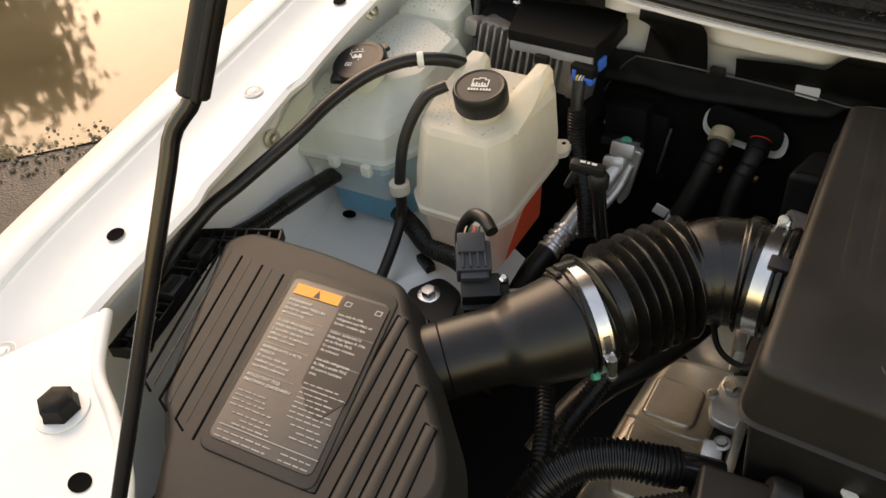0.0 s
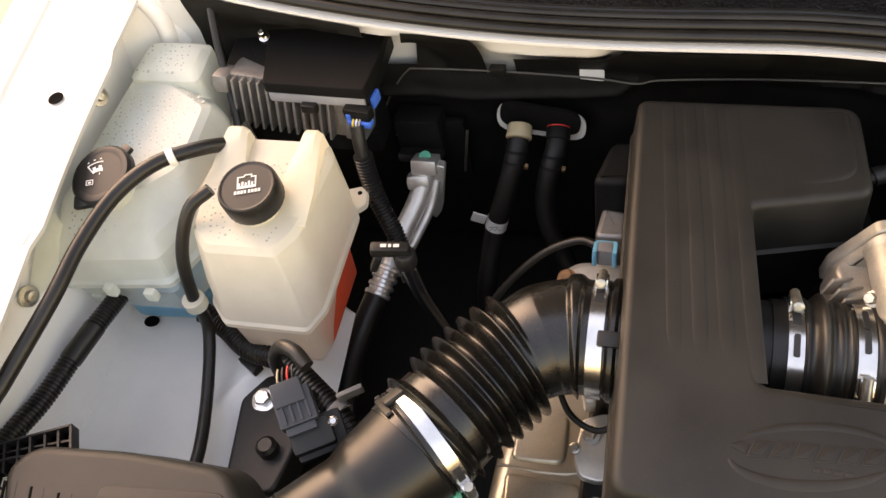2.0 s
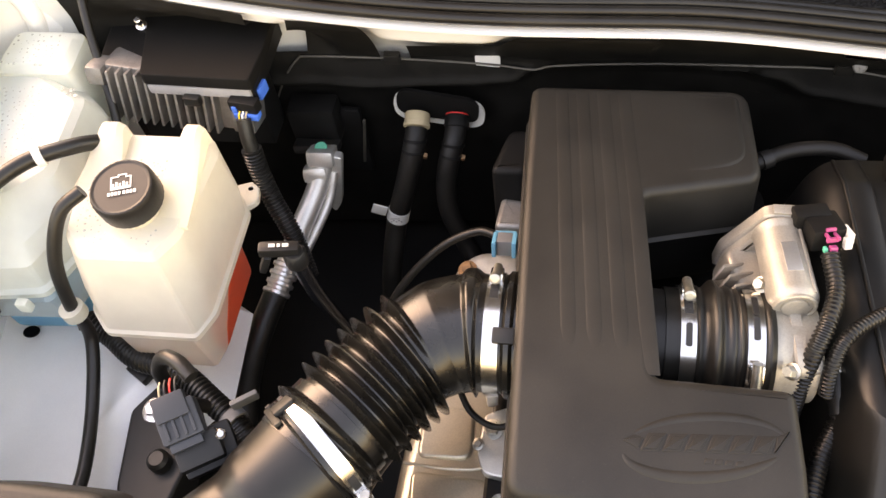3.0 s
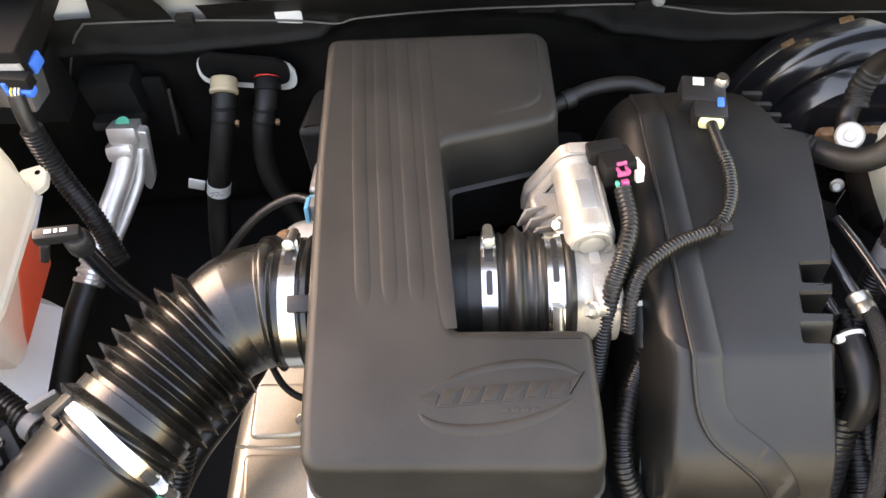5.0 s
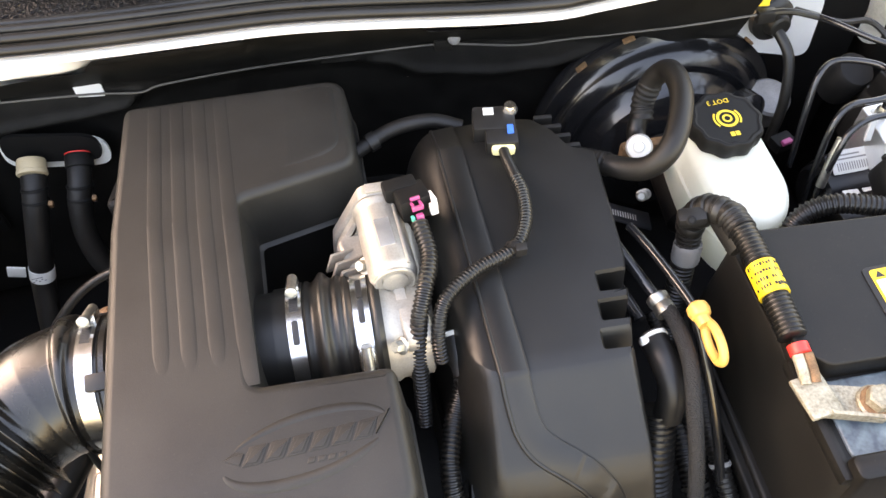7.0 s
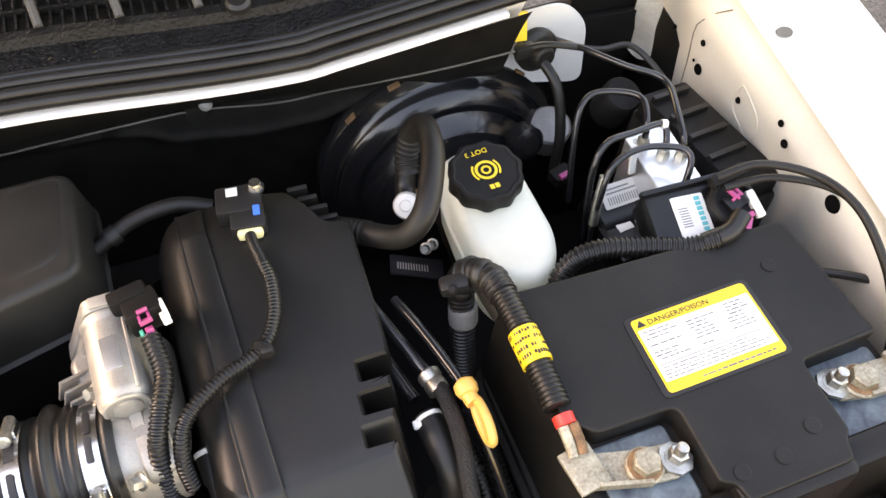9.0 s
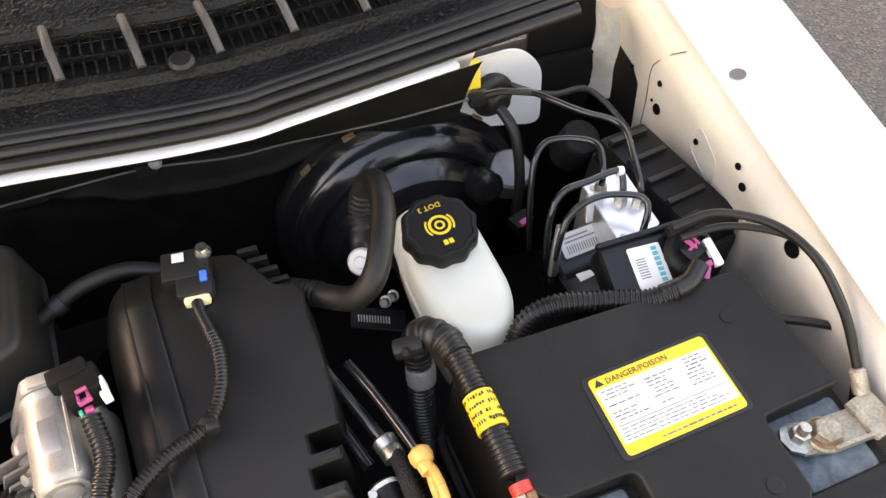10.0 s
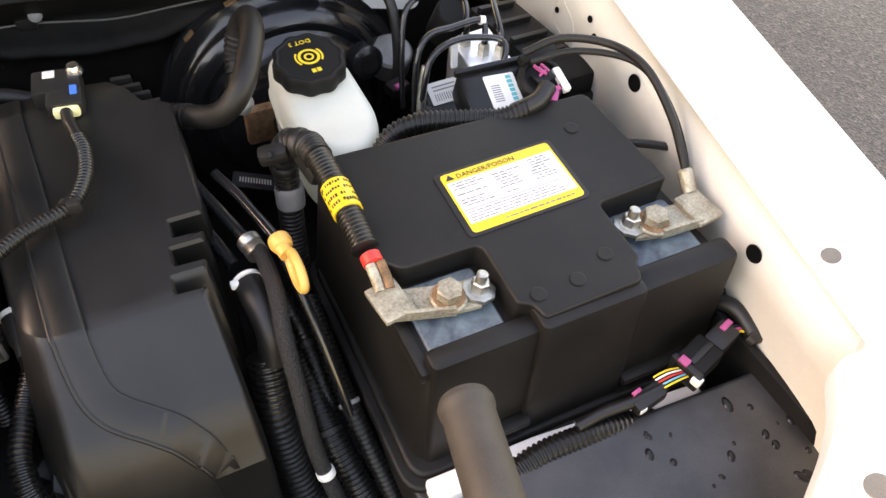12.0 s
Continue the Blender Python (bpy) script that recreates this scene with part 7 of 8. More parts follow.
# ---- battery with its cover, terminals and cables ----
bat = thing("battery", (0.64, 0.49, 0.75), "battery with a blue-bloomed case in a black tray", "battery")
part("case", slab([(0.512, 0.395), (0.770, 0.395), (0.765, 0.590), (0.512, 0.605)], 0.77, 0.928, 0.006, 0.004), BATTERY, bat, "case top bloomed with pale blue corrosion")
part("tray", slab([(0.490, 0.355), (0.785, 0.352), (0.785, 0.61), (0.490, 0.62)], 0.77, 0.800, 0.02, 0.004, 4, 0.004), PLASTIC, bat)
cov = thing("battery_cover", (0.64, 0.49, 0.80), "satin black plastic battery cover with cut-outs at both terminals", "battery cover")
COV = [(0.512, 0.612), (0.756, 0.596), (0.764, 0.478), (0.696, 0.477), (0.696, 0.418), (0.690, 0.412), (0.686, 0.398), (0.601, 0.398), (0.598, 0.412), (0.588, 0.418), (0.588, 0.478), (0.524, 0.480), (0.505, 0.50)]
def cov_top(x, y):
    return 0.008 * (x - 0.52) / 0.24
cshell = part("cover_top", slab(COV, 0.924, 0.953, [0.008, 0.008, 0.003, 0.006, 0.003, 0.003, 0.004, 0.004, 0.003, 0.003, 0.008, 0.006, 0.004], 0.0025, 4, 0.0, cov_top), CLEAN, cov, "smooth satin black top")
def walls(levels, r, name, label=""):
    return part(name, loft(bmesh.new(), rings_of(levels, r, 5)), CLEAN, cov, label)
def skirt(d):
    return [(0.508 - d, 0.397 - 1.3 * d), (0.782 + d, 0.394 - 1.3 * d), (0.772 + d, 0.600 + d), (0.502 - d, 0.618 + d)]
walls([(0.800, skirt(0.008)), (0.815, skirt(0.0065)), (0.925, skirt(0.001)), (0.929, skirt(-0.001))], 0.014, "cover_skirt", "tapered satin black skirt")
def front_block(x0, x1, y0, y1, z, name, d=0.007):
    walls([(0.806, [(x0 - d * 0.6, y0 - d * 1.6), (x1 + d * 0.6, y0 - d * 1.6), (x1, y1), (x0, y1)]), (z - 0.005, [(x0, y0), (x1, y0), (x1, y1), (x0, y1)]), (z - 0.0015, [(x0 + 0.0008, y0 + 0.0010), (x1 - 0.0008, y0 + 0.0010), (x1 - 0.0008, y1 - 0.001), (x0 + 0.0008, y1 - 0.001)]), (z, [(x0 + 0.003, y0 + 0.004), (x1 - 0.003, y0 + 0.004), (x1 - 0.003, y1 - 0.003), (x0 + 0.003, y1 - 0.003)])], 0.006, name)
front_block(0.511, 0.602, 0.3955, 0.415, 0.9430, "front_shoulder")
front_block(0.682, 0.783, 0.3935, 0.417, 0.9460, "front_shoulder")
front_block(0.597, 0.690, 0.3895, 0.420, 0.9525, "front_block")
part("side_rim", rbox((0.508, 0.450, 0.926), (0.010, 0.100, 0.014), 0.004, (0, 0, 1)), CLEAN, cov)
part("foot_flange", slab([(0.484, 0.366), (0.798, 0.362), (0.792, 0.615), (0.484, 0.628)], 0.796, 0.806, 0.025, 0.003, 5), CLEAN, cov)
part("foot_rim", slab([(0.492, 0.374), (0.791, 0.371), (0.786, 0.610), (0.492, 0.622)], 0.800, 0.812, 0.022, 0.004, 5), CLEAN, cov)
for x0, x1 in ((0.545, 0.598), (0.690, 0.765)):
    part("front_step", rbox(((x0 + x1) / 2, 0.381, 0.830), (x1 - x0, 0.012, 0.010), 0.003), CLEAN, cov)
for x, y in ((0.606, 0.418), (0.672, 0.430), (0.640, 0.418), (0.720, 0.560)):
    part("moulded_disc", lathe([(0.0065, 0), (0.0065, 0.0012), (0.0055, 0.0016)], (x, y, 0.9525 + cov_top(x, y)), (0, 0, 1), 20), CLEAN, cshell)
CL = Matrix.Translation((0.588, 0.488, 0.9535 + cov_top(0.588, 0.488))) @ pose(0, 0, 0, 0, -1.9, 0)
part("label_frame", local(slab([(-0.005, -0.003), (0.106, -0.003), (0.106, 0.068), (-0.005, 0.068)], -0.001, 0.0004, 0.006, 0.0002, 5), CL), PLASTIC, cshell)
bl = part("sticker", local(slab([(0, 0), (0.102, 0), (0.102, 0.065), (0, 0.065)], 0, 0.0009, 0.004, 0.0002, 5), CL), YELLOW, cshell, "yellow and white danger sticker")
part("white_field", local(slab([(0.002, 0.009), (0.100, 0.009), (0.100, 0.055), (0.002, 0.055)], 0.0006, 0.0012, 0.0008, 0.0001, 2), CL), PAPER, bl)
part("danger_words", words("DANGER/POISON", 0.0068, CL @ Matrix.Translation((0.013, 0.0572, 0.0009))), INK, bl)
bm = bmesh.new()
bm.faces.new([bm.verts.new(CL @ Vector(p)) for p in ((0.003, 0.0572, 0.0013), (0.011, 0.0572, 0.0013), (0.007, 0.0632, 0.0013))])
part("danger_triangle", bm, INK, bl)
rnd = random.Random(6)
rows = [(0.003, 0.0225, 0.096, 0.0006)]


def small_words(x, y, end, high):
    """A line of print too small to read, as bars of word length with gaps."""
    while x < end - 0.002:
        w = min(rnd.uniform(0.0022, 0.0075), end - x)
        rows.append((x, y, w, high * rnd.uniform(0.8, 1.1)))
        x += w + 0.0012


for x, wide in ((0.005, 0.029), (0.041, 0.026), (0.073, 0.024)):
    for k in range(9):
        if rnd.random() < 0.86:
            small_words(x + rnd.choice((0, 0, 0.003)), 0.0515 - 0.0031 * k, x + wide * rnd.uniform(0.55, 1.0), 0.0011)
for k in range(4):
    small_words(0.005, 0.0195 - 0.0029 * k, rnd.uniform(0.075, 0.097), 0.0009)
small_words(0.030, 0.0032, 0.094, 0.0014)
for row in rows:
    part("print_bar", print_lines([row], CL, high=0.0014), SOFTINK, bl)

def terminal(name, bolt, stud, lug, label):
    t = thing(name, (bolt[0], bolt[1], 0.928), label, "battery terminal")
    z = 0.938
    b, s, l = Vector((*bolt, z)), Vector((*stud, z)), Vector((*lug, z))
    part("strap", strip([l, l.lerp(b, 0.5), b, s], (b - l).normalized().cross(Vector((0, 0, 1))) * 0.026, (0, 0, 0.004)), CORRODED, t, "corroded bright strap")
    part("strap_edge", strip([l.lerp(b, 0.12) + Vector((0, -0.012, 0)), b + Vector((0, -0.013, 0))], (0, 0.003, 0), (0, 0, 0.010)), CORRODED, t)
    part("clamp_bolt", lathe([(0.0145, 0), (0.0145, 0.002), (0.012, 0.004)], b + Vector((0, 0, 0.004)), (0, 0, 1), 24, hexbolt(b + Vector((0, 0, 0.006)), (0, 0, 1), 0.0105, 0.012, 1.0)), CORRODED, t, "crusted hexagon bolt")
    part("rust_ring", lathe([(0.0128, 0), (0.0128, 0.0014), (0.0108, 0.0024)], b + Vector((0, 0, 0.0066)), (0, 0, 1), 22), RUST, t)
    part("stud_nut", lathe([(0.0135, 0), (0.0135, 0.003), (0.009, 0.004)], s + Vector((0, 0, 0.003)), (0.15, 0.1, 1), 8, hexbolt(s + Vector((0, 0, 0.006)), (0.15, 0.1, 1), 0.0075, 0.010, 1.2)), ZINC, t)
    part("stud_end", lathe([(0.0045, 0), (0.0045, 0.012), (0.003, 0.013)], s + Vector((0, 0, 0.012)), (0.15, 0.1, 1), 12), ZINC, t)
    part("lead_pad", slab([(b.x - 0.030, b.y - 0.034), (b.x + 0.034, b.y - 0.034), (b.x + 0.034, b.y + 0.028), (b.x - 0.030, b.y + 0.028)], 0.922, 0.9315, 0.006, 0.002), BATTERY, t, "pale blue crusted pad")
    part("cable_lug", rbox(l + Vector((0, 0.002, 0.006)), (0.026, 0.034, 0.005), 0.002, (0, 0, 8)), CORRODED, t)
    return t
terminal("positive_terminal", (0.548, 0.449), (0.572, 0.446), (0.506, 0.460), "corroded positive battery terminal strap with two bolts")
terminal("negative_terminal", (0.737, 0.451), (0.716, 0.456), (0.782, 0.448), "corroded negative battery terminal strap with two bolts")

pc2 = thing("positive_cable", (0.50, 0.57, 0.93), "thick black battery loom with a yellow warning band", "battery cable")
part("loom", corrugated([(0.499, 0.640, 0.950), (0.503, 0.625, 0.956), (0.505, 0.597, 0.957), (0.5055, 0.563, 0.956), (0.5055, 0.525, 0.954), (0.505, 0.508, 0.953)], 0.0114, 0.0040, 0.12, 20), LOOM, pc2)
ELBOW = [(0.486, 0.655, 0.905), (0.487, 0.654, 0.928), (0.493, 0.646, 0.945), (0.502, 0.630, 0.953), (0.5045, 0.610, 0.956)]
part("elbow_loom", corrugated(ELBOW, 0.0128, 0.0046, 0.07, 22), HOSE, pc2)
part("tape_wrap", tube(ELBOW[1:3], [0.0136 + 0.0010 * math.sin(2.1 * i) for i in range(len(spline(ELBOW[1:3], 0.006)))], 20), RUBBER, pc2, "wrinkled black tape")
part("tape_fold", rbox((0.497, 0.617, 0.945), (0.012, 0.040, 0.016), 0.005, (0, 20, 6)), RUBBER, pc2)
rnd = random.Random(31)
for k in range(6):
    p = spline(ELBOW, 0.006)[1 + 2 * k]
    q = spline(ELBOW, 0.006)[2 + 2 * k]
    part("tape_turn", lathe([(0.0124, -0.004), (0.0137 + rnd.uniform(-0.0004, 0.0005), -0.003), (0.0139 + rnd.uniform(-0.0004, 0.0005), 0.002), (0.0126, 0.0035)], p, (q - p) + Vector((rnd.uniform(-0.0018, 0.0018), rnd.uniform(-0.0018, 0.0018), 0)), 20), RUBBER, pc2)
part("side_lug", rbox((0.474, 0.640, 0.944), (0.026, 0.016, 0.014), 0.005, (0, -10, -12)), PLASTIC, pc2)
part("side_bolt", hexbolt((0.470, 0.634, 0.949), (-0.3, -0.5, 0.8), 0.0032, 0.004, 1.3), DARK, pc2)
band = part("warning_band", tube([(0.5054, 0.574, 0.9560), (0.5055, 0.560, 0.956), (0.5055, 0.5445, 0.9555)], 0.0124, 28), YELLOW, pc2, "yellow warning band")
bm = bmesh.new()
rnd = random.Random(5)
for i in range(4):
    for j in range(15):
        a = radians(-80 + 11 * j)
        if rnd.random() < 0.80:
            q = Vector((0.5054, 0.5700 - 0.0068 * i + rnd.uniform(-0.0005, 0.0005), 0.9558)) + 0.0126 * Vector((math.sin(a), 0, math.cos(a)))
            rbox((0, 0, 0), (0.0012 * rnd.uniform(0.7, 1.5), 0.0030 * rnd.uniform(0.6, 1.1), 0.0004), 0, bm=bm)
            bmesh.ops.transform(bm, matrix=Matrix.Translation(q) @ pose(0, 0, 0, 0, math.degrees(a), 0), verts=bm.verts[-8:])
tagged(part("band_print", bm, INK, band), kind="stuff")
part("red_band", tube([(0.506, 0.502, 0.952), (0.506, 0.494, 0.951)], 0.0082, 16), RED, pc2, "red tape band")
for d in (-0.004, 0.004):
    part("copper_tail", tube([(0.507 + d, 0.494, 0.951), (0.507 + d, 0.482, 0.948), (0.506 + d, 0.472, 0.945)], 0.0044, 12), RUST if d > 0 else CORRODED, pc2)
part("branch_loom", corrugated([(0.486, 0.653, 0.905), (0.484, 0.644, 0.880), (0.481, 0.630, 0.83), (0.480, 0.61, 0.76)], 0.0120), LOOM, pc2)
part("paper_band", lathe([(0.0126, 0), (0.0132, 0.001)] + [(0.0132 + 0.0005 * (k % 2), 0.002 + 0.0022 * k) for k in range(9)] + [(0.0126, 0.022)], (0.4845, 0.642, 0.872), (0.08, 0.30, 1), 22), GREY, pc2, "grey ribbed cable clip")
nc = thing("negative_cable", (0.78, 0.54, 0.95), "pair of black cables arching to the negative terminal", "battery cable")
part("cable", tube([(0.712, 0.640, 0.985), (0.745, 0.632, 0.998), (0.775, 0.600, 1.006), (0.784, 0.560, 1.008), (0.787, 0.520, 0.990), (0.790, 0.495, 0.965), (0.788, 0.474, 0.948)], 0.0037, 14), HOSE, nc)
part("cable", tube([(0.714, 0.630, 0.982), (0.755, 0.620, 0.990), (0.795, 0.585, 0.992), (0.806, 0.54, 0.975), (0.801, 0.49, 0.94), (0.792, 0.45, 0.87)], 0.0032, 12), HOSE, nc)
part("crimp_sleeve", lathe([(0.0066, 0), (0.0066, 0.018), (0.0048, 0.020)], (0.7865, 0.468, 0.944), (0.03, 0.7, 0.6), 16), CORRODED, nc)

# ---- anti-lock brake unit ----
ab = thing("abs_unit", (0.71, 0.71, 0.86), "aluminium anti-lock brake block with black pipes and motor", "brake unit")
part("block", slab([(0.694, 0.750), (0.742, 0.755), (0.740, 0.681), (0.693, 0.671)], 0.84, 0.928, 0.003, 0.0015), ALU, ab, "milled aluminium block")
for x, y in ((0.703, 0.742), (0.732, 0.690), (0.700, 0.680)):
    part("block_plug", lathe([(0.0038, 0), (0.0038, 0.0008), (0.0028, 0.0010)], (x, y, 0.9278), (0, 0, 1), 14), ZINC, ab)
part("motor", lathe([(0.033, 0), (0.033, 0.050), (0.029, 0.054), (0.014, 0.055)], (0.700, 0.705, 0.858), (-1, -0.05, -0.05), 36), MOTOR, ab)
part("motor_saddle", rbox((0.679, 0.7126, 0.8716), (0.056, 0.044, 0.040), 0.008, (28, 0, 2)), MOTOR, ab)
LM = Matrix.Translation((0.681, 0.7115, 0.8952)) @ pose(0, 0, 0, 28, 0, 2)
part("motor_label", local(slab([(-0.025, -0.012), (0.025, -0.012), (0.025, 0.012), (-0.025, 0.012)], 0, 0.0006, 0.002, 0.0001), LM), PAPER, ab, "white barcode label")
part("barcode", print_lines([(-0.020 + 0.0026 * k, -0.009, 0.0012, 0.008) for k in range(13)] + [(-0.020, 0.002, 0.034, 0.0016), (-0.020, 0.006, 0.026, 0.0016)], LM, high=0.0009), GREY, ab)
part("motor_base", rbox((0.676, 0.672, 0.862), (0.064, 0.050, 0.040), 0.008, (0, 0, 6)), MOTOR, ab)
# White patches on the black base paint the label's reflection.
for x, y, w in ((0.668, 0.686, 0.016), (0.689, 0.690, 0.018)):
    part("label_reflection", rbox((x, y - 0.004, 0.8828), (w, 0.011, 0.0012), 0.0005, (0, 0, 6)), PAPER, ab, "white patch painted as the label's reflection")
pipe_runs = [[(0.706, 0.736, 0.930), (0.707, 0.739, 0.952), (0.716, 0.766, 0.958), (0.703, 0.785, 0.955), (0.678, 0.796, 0.950), (0.660, 0.786, 0.940), (0.650, 0.768, 0.905), (0.645, 0.75, 0.85)],
             [(0.7165, 0.716, 0.930), (0.718, 0.718, 0.944), (0.7225, 0.732, 0.953), (0.714, 0.7345, 0.956), (0.690, 0.733, 0.955), (0.663, 0.733, 0.952), (0.647, 0.724, 0.938), (0.640, 0.712, 0.90), (0.638, 0.70, 0.85)],
             [(0.708, 0.668, 0.925), (0.716, 0.676, 0.945), (0.7235, 0.687, 0.955), (0.721, 0.698, 0.957), (0.705, 0.708, 0.956), (0.688, 0.713, 0.955), (0.668, 0.712, 0.952), (0.652, 0.706, 0.944), (0.643, 0.698, 0.925), (0.636, 0.690, 0.890), (0.634, 0.68, 0.85)],
             [(0.7315, 0.708, 0.930), (0.732, 0.712, 0.950), (0.741, 0.743, 0.956), (0.751, 0.775, 0.956), (0.746, 0.794, 0.956), (0.724, 0.816, 0.956), (0.700, 0.858, 0.950), (0.688, 0.896, 0.935)]]
for run in pipe_runs:
    part("brake_pipe", tube(run, 0.0033, 12, 0.004), GLOSSY, ab, "glossy black brake pipe")
    part("pipe_nut", lathe([(0.0066, 0), (0.0066, 0.009), (0.0045, 0.013)], (run[0][0], run[0][1], 0.927), (0, 0, 1), 6), ZINC, ab)
part("white_sleeve", tube([(0.7185, 0.7335, 0.9555), (0.7235, 0.7325, 0.9545)], 0.0046, 12), WHITE, ab, "white pipe sleeve")
part("clear_sleeve", tube([(0.648, 0.7065, 0.938), (0.641, 0.6975, 0.915), (0.6365, 0.690, 0.890)], 0.0046, 12), ZINC, ab, "braided pipe sleeve")
part("paper_tail", rbox((0.6835, 0.7165, 0.936), (0.008, 0.003, 0.028), 0.001, (-20, 12, 10)), PAPER, ab)
ap = thing("abs_controller", (0.69, 0.62, 0.93), "black controller box with a white label and pink locks", "controller")
APF = Matrix.Translation((0.690, 0.629, 0.955)) @ pose(0, 0, 0, 16, 0, -6)
part("housing", local(rbox((0.006, 0.002, -0.018), (0.086, 0.054, 0.036), 0.005), APF), MOTOR, ap)
part("housing_rail", local(rbox((0.000, 0.029, 0.001), (0.080, 0.005, 0.008), 0.002, (0, 0, 3)), APF), MOTOR, ap)
part("label", local(slab([(-0.015, -0.020), (0.015, -0.020), (0.015, 0.019), (-0.015, 0.019)], 0.0002, 0.0008, 0.002, 0.0001), APF), PAPER, ap, "white label with teal print")
part("label_print", print_lines([(0.006, -0.016 + 0.0048 * k, 0.0052, 0.0036) for k in range(7)], APF, high=0.0011), TEAL, ap)
part("label_print", print_lines([(-0.011, -0.010 + 0.0024 * k, 0.009, 0.0012) for k in range(8)], APF, high=0.0011), GREY, ap)
boss = part("plug_boss", local(lathe([(0.0225, 0), (0.0225, 0.012), (0.0195, 0.015), (0.0170, 0.0150), (0.0160, 0.0110)], (0.037, 0.002, -0.004), (0, 0, 1), 28), APF), DARK, ap)
part("plug_insert", local(rbox((0.037, 0.002, 0.008), (0.020, 0.016, 0.010), 0.002, (0, 0, 25)), APF), MOTOR, boss)
for k in (-1, 0, 1):
    part("plug_lock", local(rbox((0.037 + 0.0035 * k, 0.006 + 0.003 * (k % 2), 0.0138), (0.0022, 0.010, 0.003), 0.0006, (0, 0, 30)), APF), PINK, ap, "bright pink lock")
part("plug_lock", local(rbox((0.037, 0.004, 0.0134), (0.0100, 0.0024, 0.003), 0.0006, (0, 0, 30)), APF), PINK, ap, "bright pink lock")
part("plug_lock", local(rbox((0.041, -0.020, 0.009), (0.006, 0.012, 0.006), 0.001, (0, 0, -30)), APF), PINK, ap, "bright pink lock")
part("plug_lock", local(rbox((0.046, -0.013, 0.010), (0.006, 0.005, 0.005), 0.001, (0, 0, 10)), APF), PINK, ap, "bright pink lock")
part("white_clip", local(rbox((0.0535, -0.004, 0.009), (0.008, 0.026, 0.007), 0.002, (0, 0, 8)), APF), WHITE, ap, "white locking clip")
part("cable_guide", local(rbox((0.040, 0.026, 0.010), (0.040, 0.012, 0.012), 0.005, (0, 0, 14)), APF), DARK, ap)
al = thing("abs_loom", (0.63, 0.62, 0.93), "shiny black corrugated loom behind the battery", "wiring loom")
part("loom", corrugated([(0.548, 0.606, 0.895), (0.572, 0.629, 0.930), (0.600, 0.630, 0.945), (0.640, 0.617, 0.948), (0.672, 0.602, 0.952), (0.696, 0.597, 0.960)], 0.0095, 0.0044, 0.15), LOOM, al)
part("tape_wrap", tube([(0.684, 0.600, 0.956), (0.706, 0.598, 0.964), (0.722, 0.608, 0.968)], 0.0084, 14), RUBBER, al)
fb = thing("fuse_box", (0.79, 0.76, 0.86), "dark grey ribbed fuse box beside the wing", "fuse box")
part("box_lid", rbox((0.790, 0.740, 0.895), (0.062, 0.150, 0.030), 0.004, (0, 8, 10)), DARK, fb)
part("box_body", rbox((0.790, 0.740, 0.85), (0.070, 0.160, 0.07), 0.004, (0, 8, 10)), PLASTIC, fb)
for k in range(4):
    part("box_rib", rbox((0.778 + 0.004 * k, 0.800 - 0.030 * k, 0.913), (0.050, 0.006, 0.008), 0.001, (0, 8, 10)), PLASTIC, fb)
part("side_relay", lathe([(0.022, -0.03), (0.022, 0.010), (0.019, 0.014), (0.008, 0.015)], (0.745, 0.840, 0.880), (0.1, -0.4, 1), 24), DARK, fb)
mo = thing("wiper_motor_cover", (0.67, 0.83, 0.84), "pale grey domed casting behind the brake unit", "casting")
part("dome", lathe([(0.026, -0.02), (0.026, 0.008), (0.023, 0.011), (0.008, 0.012)], (0.688, 0.882, 0.812), (0, -0.3, 1), 28), FINS, mo)
part("pink_plug", rbox((0.655, 0.788, 0.845), (0.024, 0.018, 0.014), 0.003, (0, 0, 15)), DARK, mo)
part("plug_lock", rbox((0.655, 0.781, 0.853), (0.012, 0.006, 0.005), 0.001, (0, 0, 15)), PINK, mo, "pink lock")

# ---- looms and pipes between engine and battery ----
mh = thing("sensor_loom", (0.29, 0.63, 0.95), "black corrugated loom from the pressure sensor", "wiring loom")
part("tape_wrap", tube([(0.3265, 0.738, 0.957), (0.3265, 0.728, 0.958), (0.3290, 0.712, 0.957), (0.3305, 0.700, 0.957)], 0.0050, 12), RUBBER, mh)
part("loom", corrugated([(0.3300, 0.704, 0.957), (0.3320, 0.686, 0.957), (0.3270, 0.654, 0.958), (0.310, 0.628, 0.958), (0.275, 0.612, 0.960), (0.246, 0.590, 0.958), (0.236, 0.570, 0.940), (0.236, 0.556, 0.918)], 0.0062, 0.0034, 0.16, 12), LOOM, mh)
part("cable_tie", lathe([(0.0085, 0), (0.0085, 0.006)], (0.312, 0.629, 0.9585), (-0.6, -0.8, 0), 16, rbox((0.315, 0.622, 0.964), (0.010, 0.008, 0.010), 0.002)), PLASTIC, mh)
th2 = thing("throttle_loom", (0.225, 0.58, 0.92), "black corrugated loom from the throttle connector", "wiring loom")
part("loom", corrugated([(0.236, 0.658, 0.974), (0.239, 0.627, 0.967), (0.230, 0.598, 0.963), (0.2215, 0.578, 0.945), (0.218, 0.562, 0.905), (0.216, 0.54, 0.84)], 0.0076, 0.0040, 0.16, 12), LOOM, th2)
part("joint_plug", lathe([(0.009, 0), (0.0115, 0.003), (0.0115, 0.026), (0.0095, 0.030), (0.0095, 0.040)], (0.250, 0.588, 0.908), (0.08, -0.95, -0.25), 18), PLASTIC, th2)
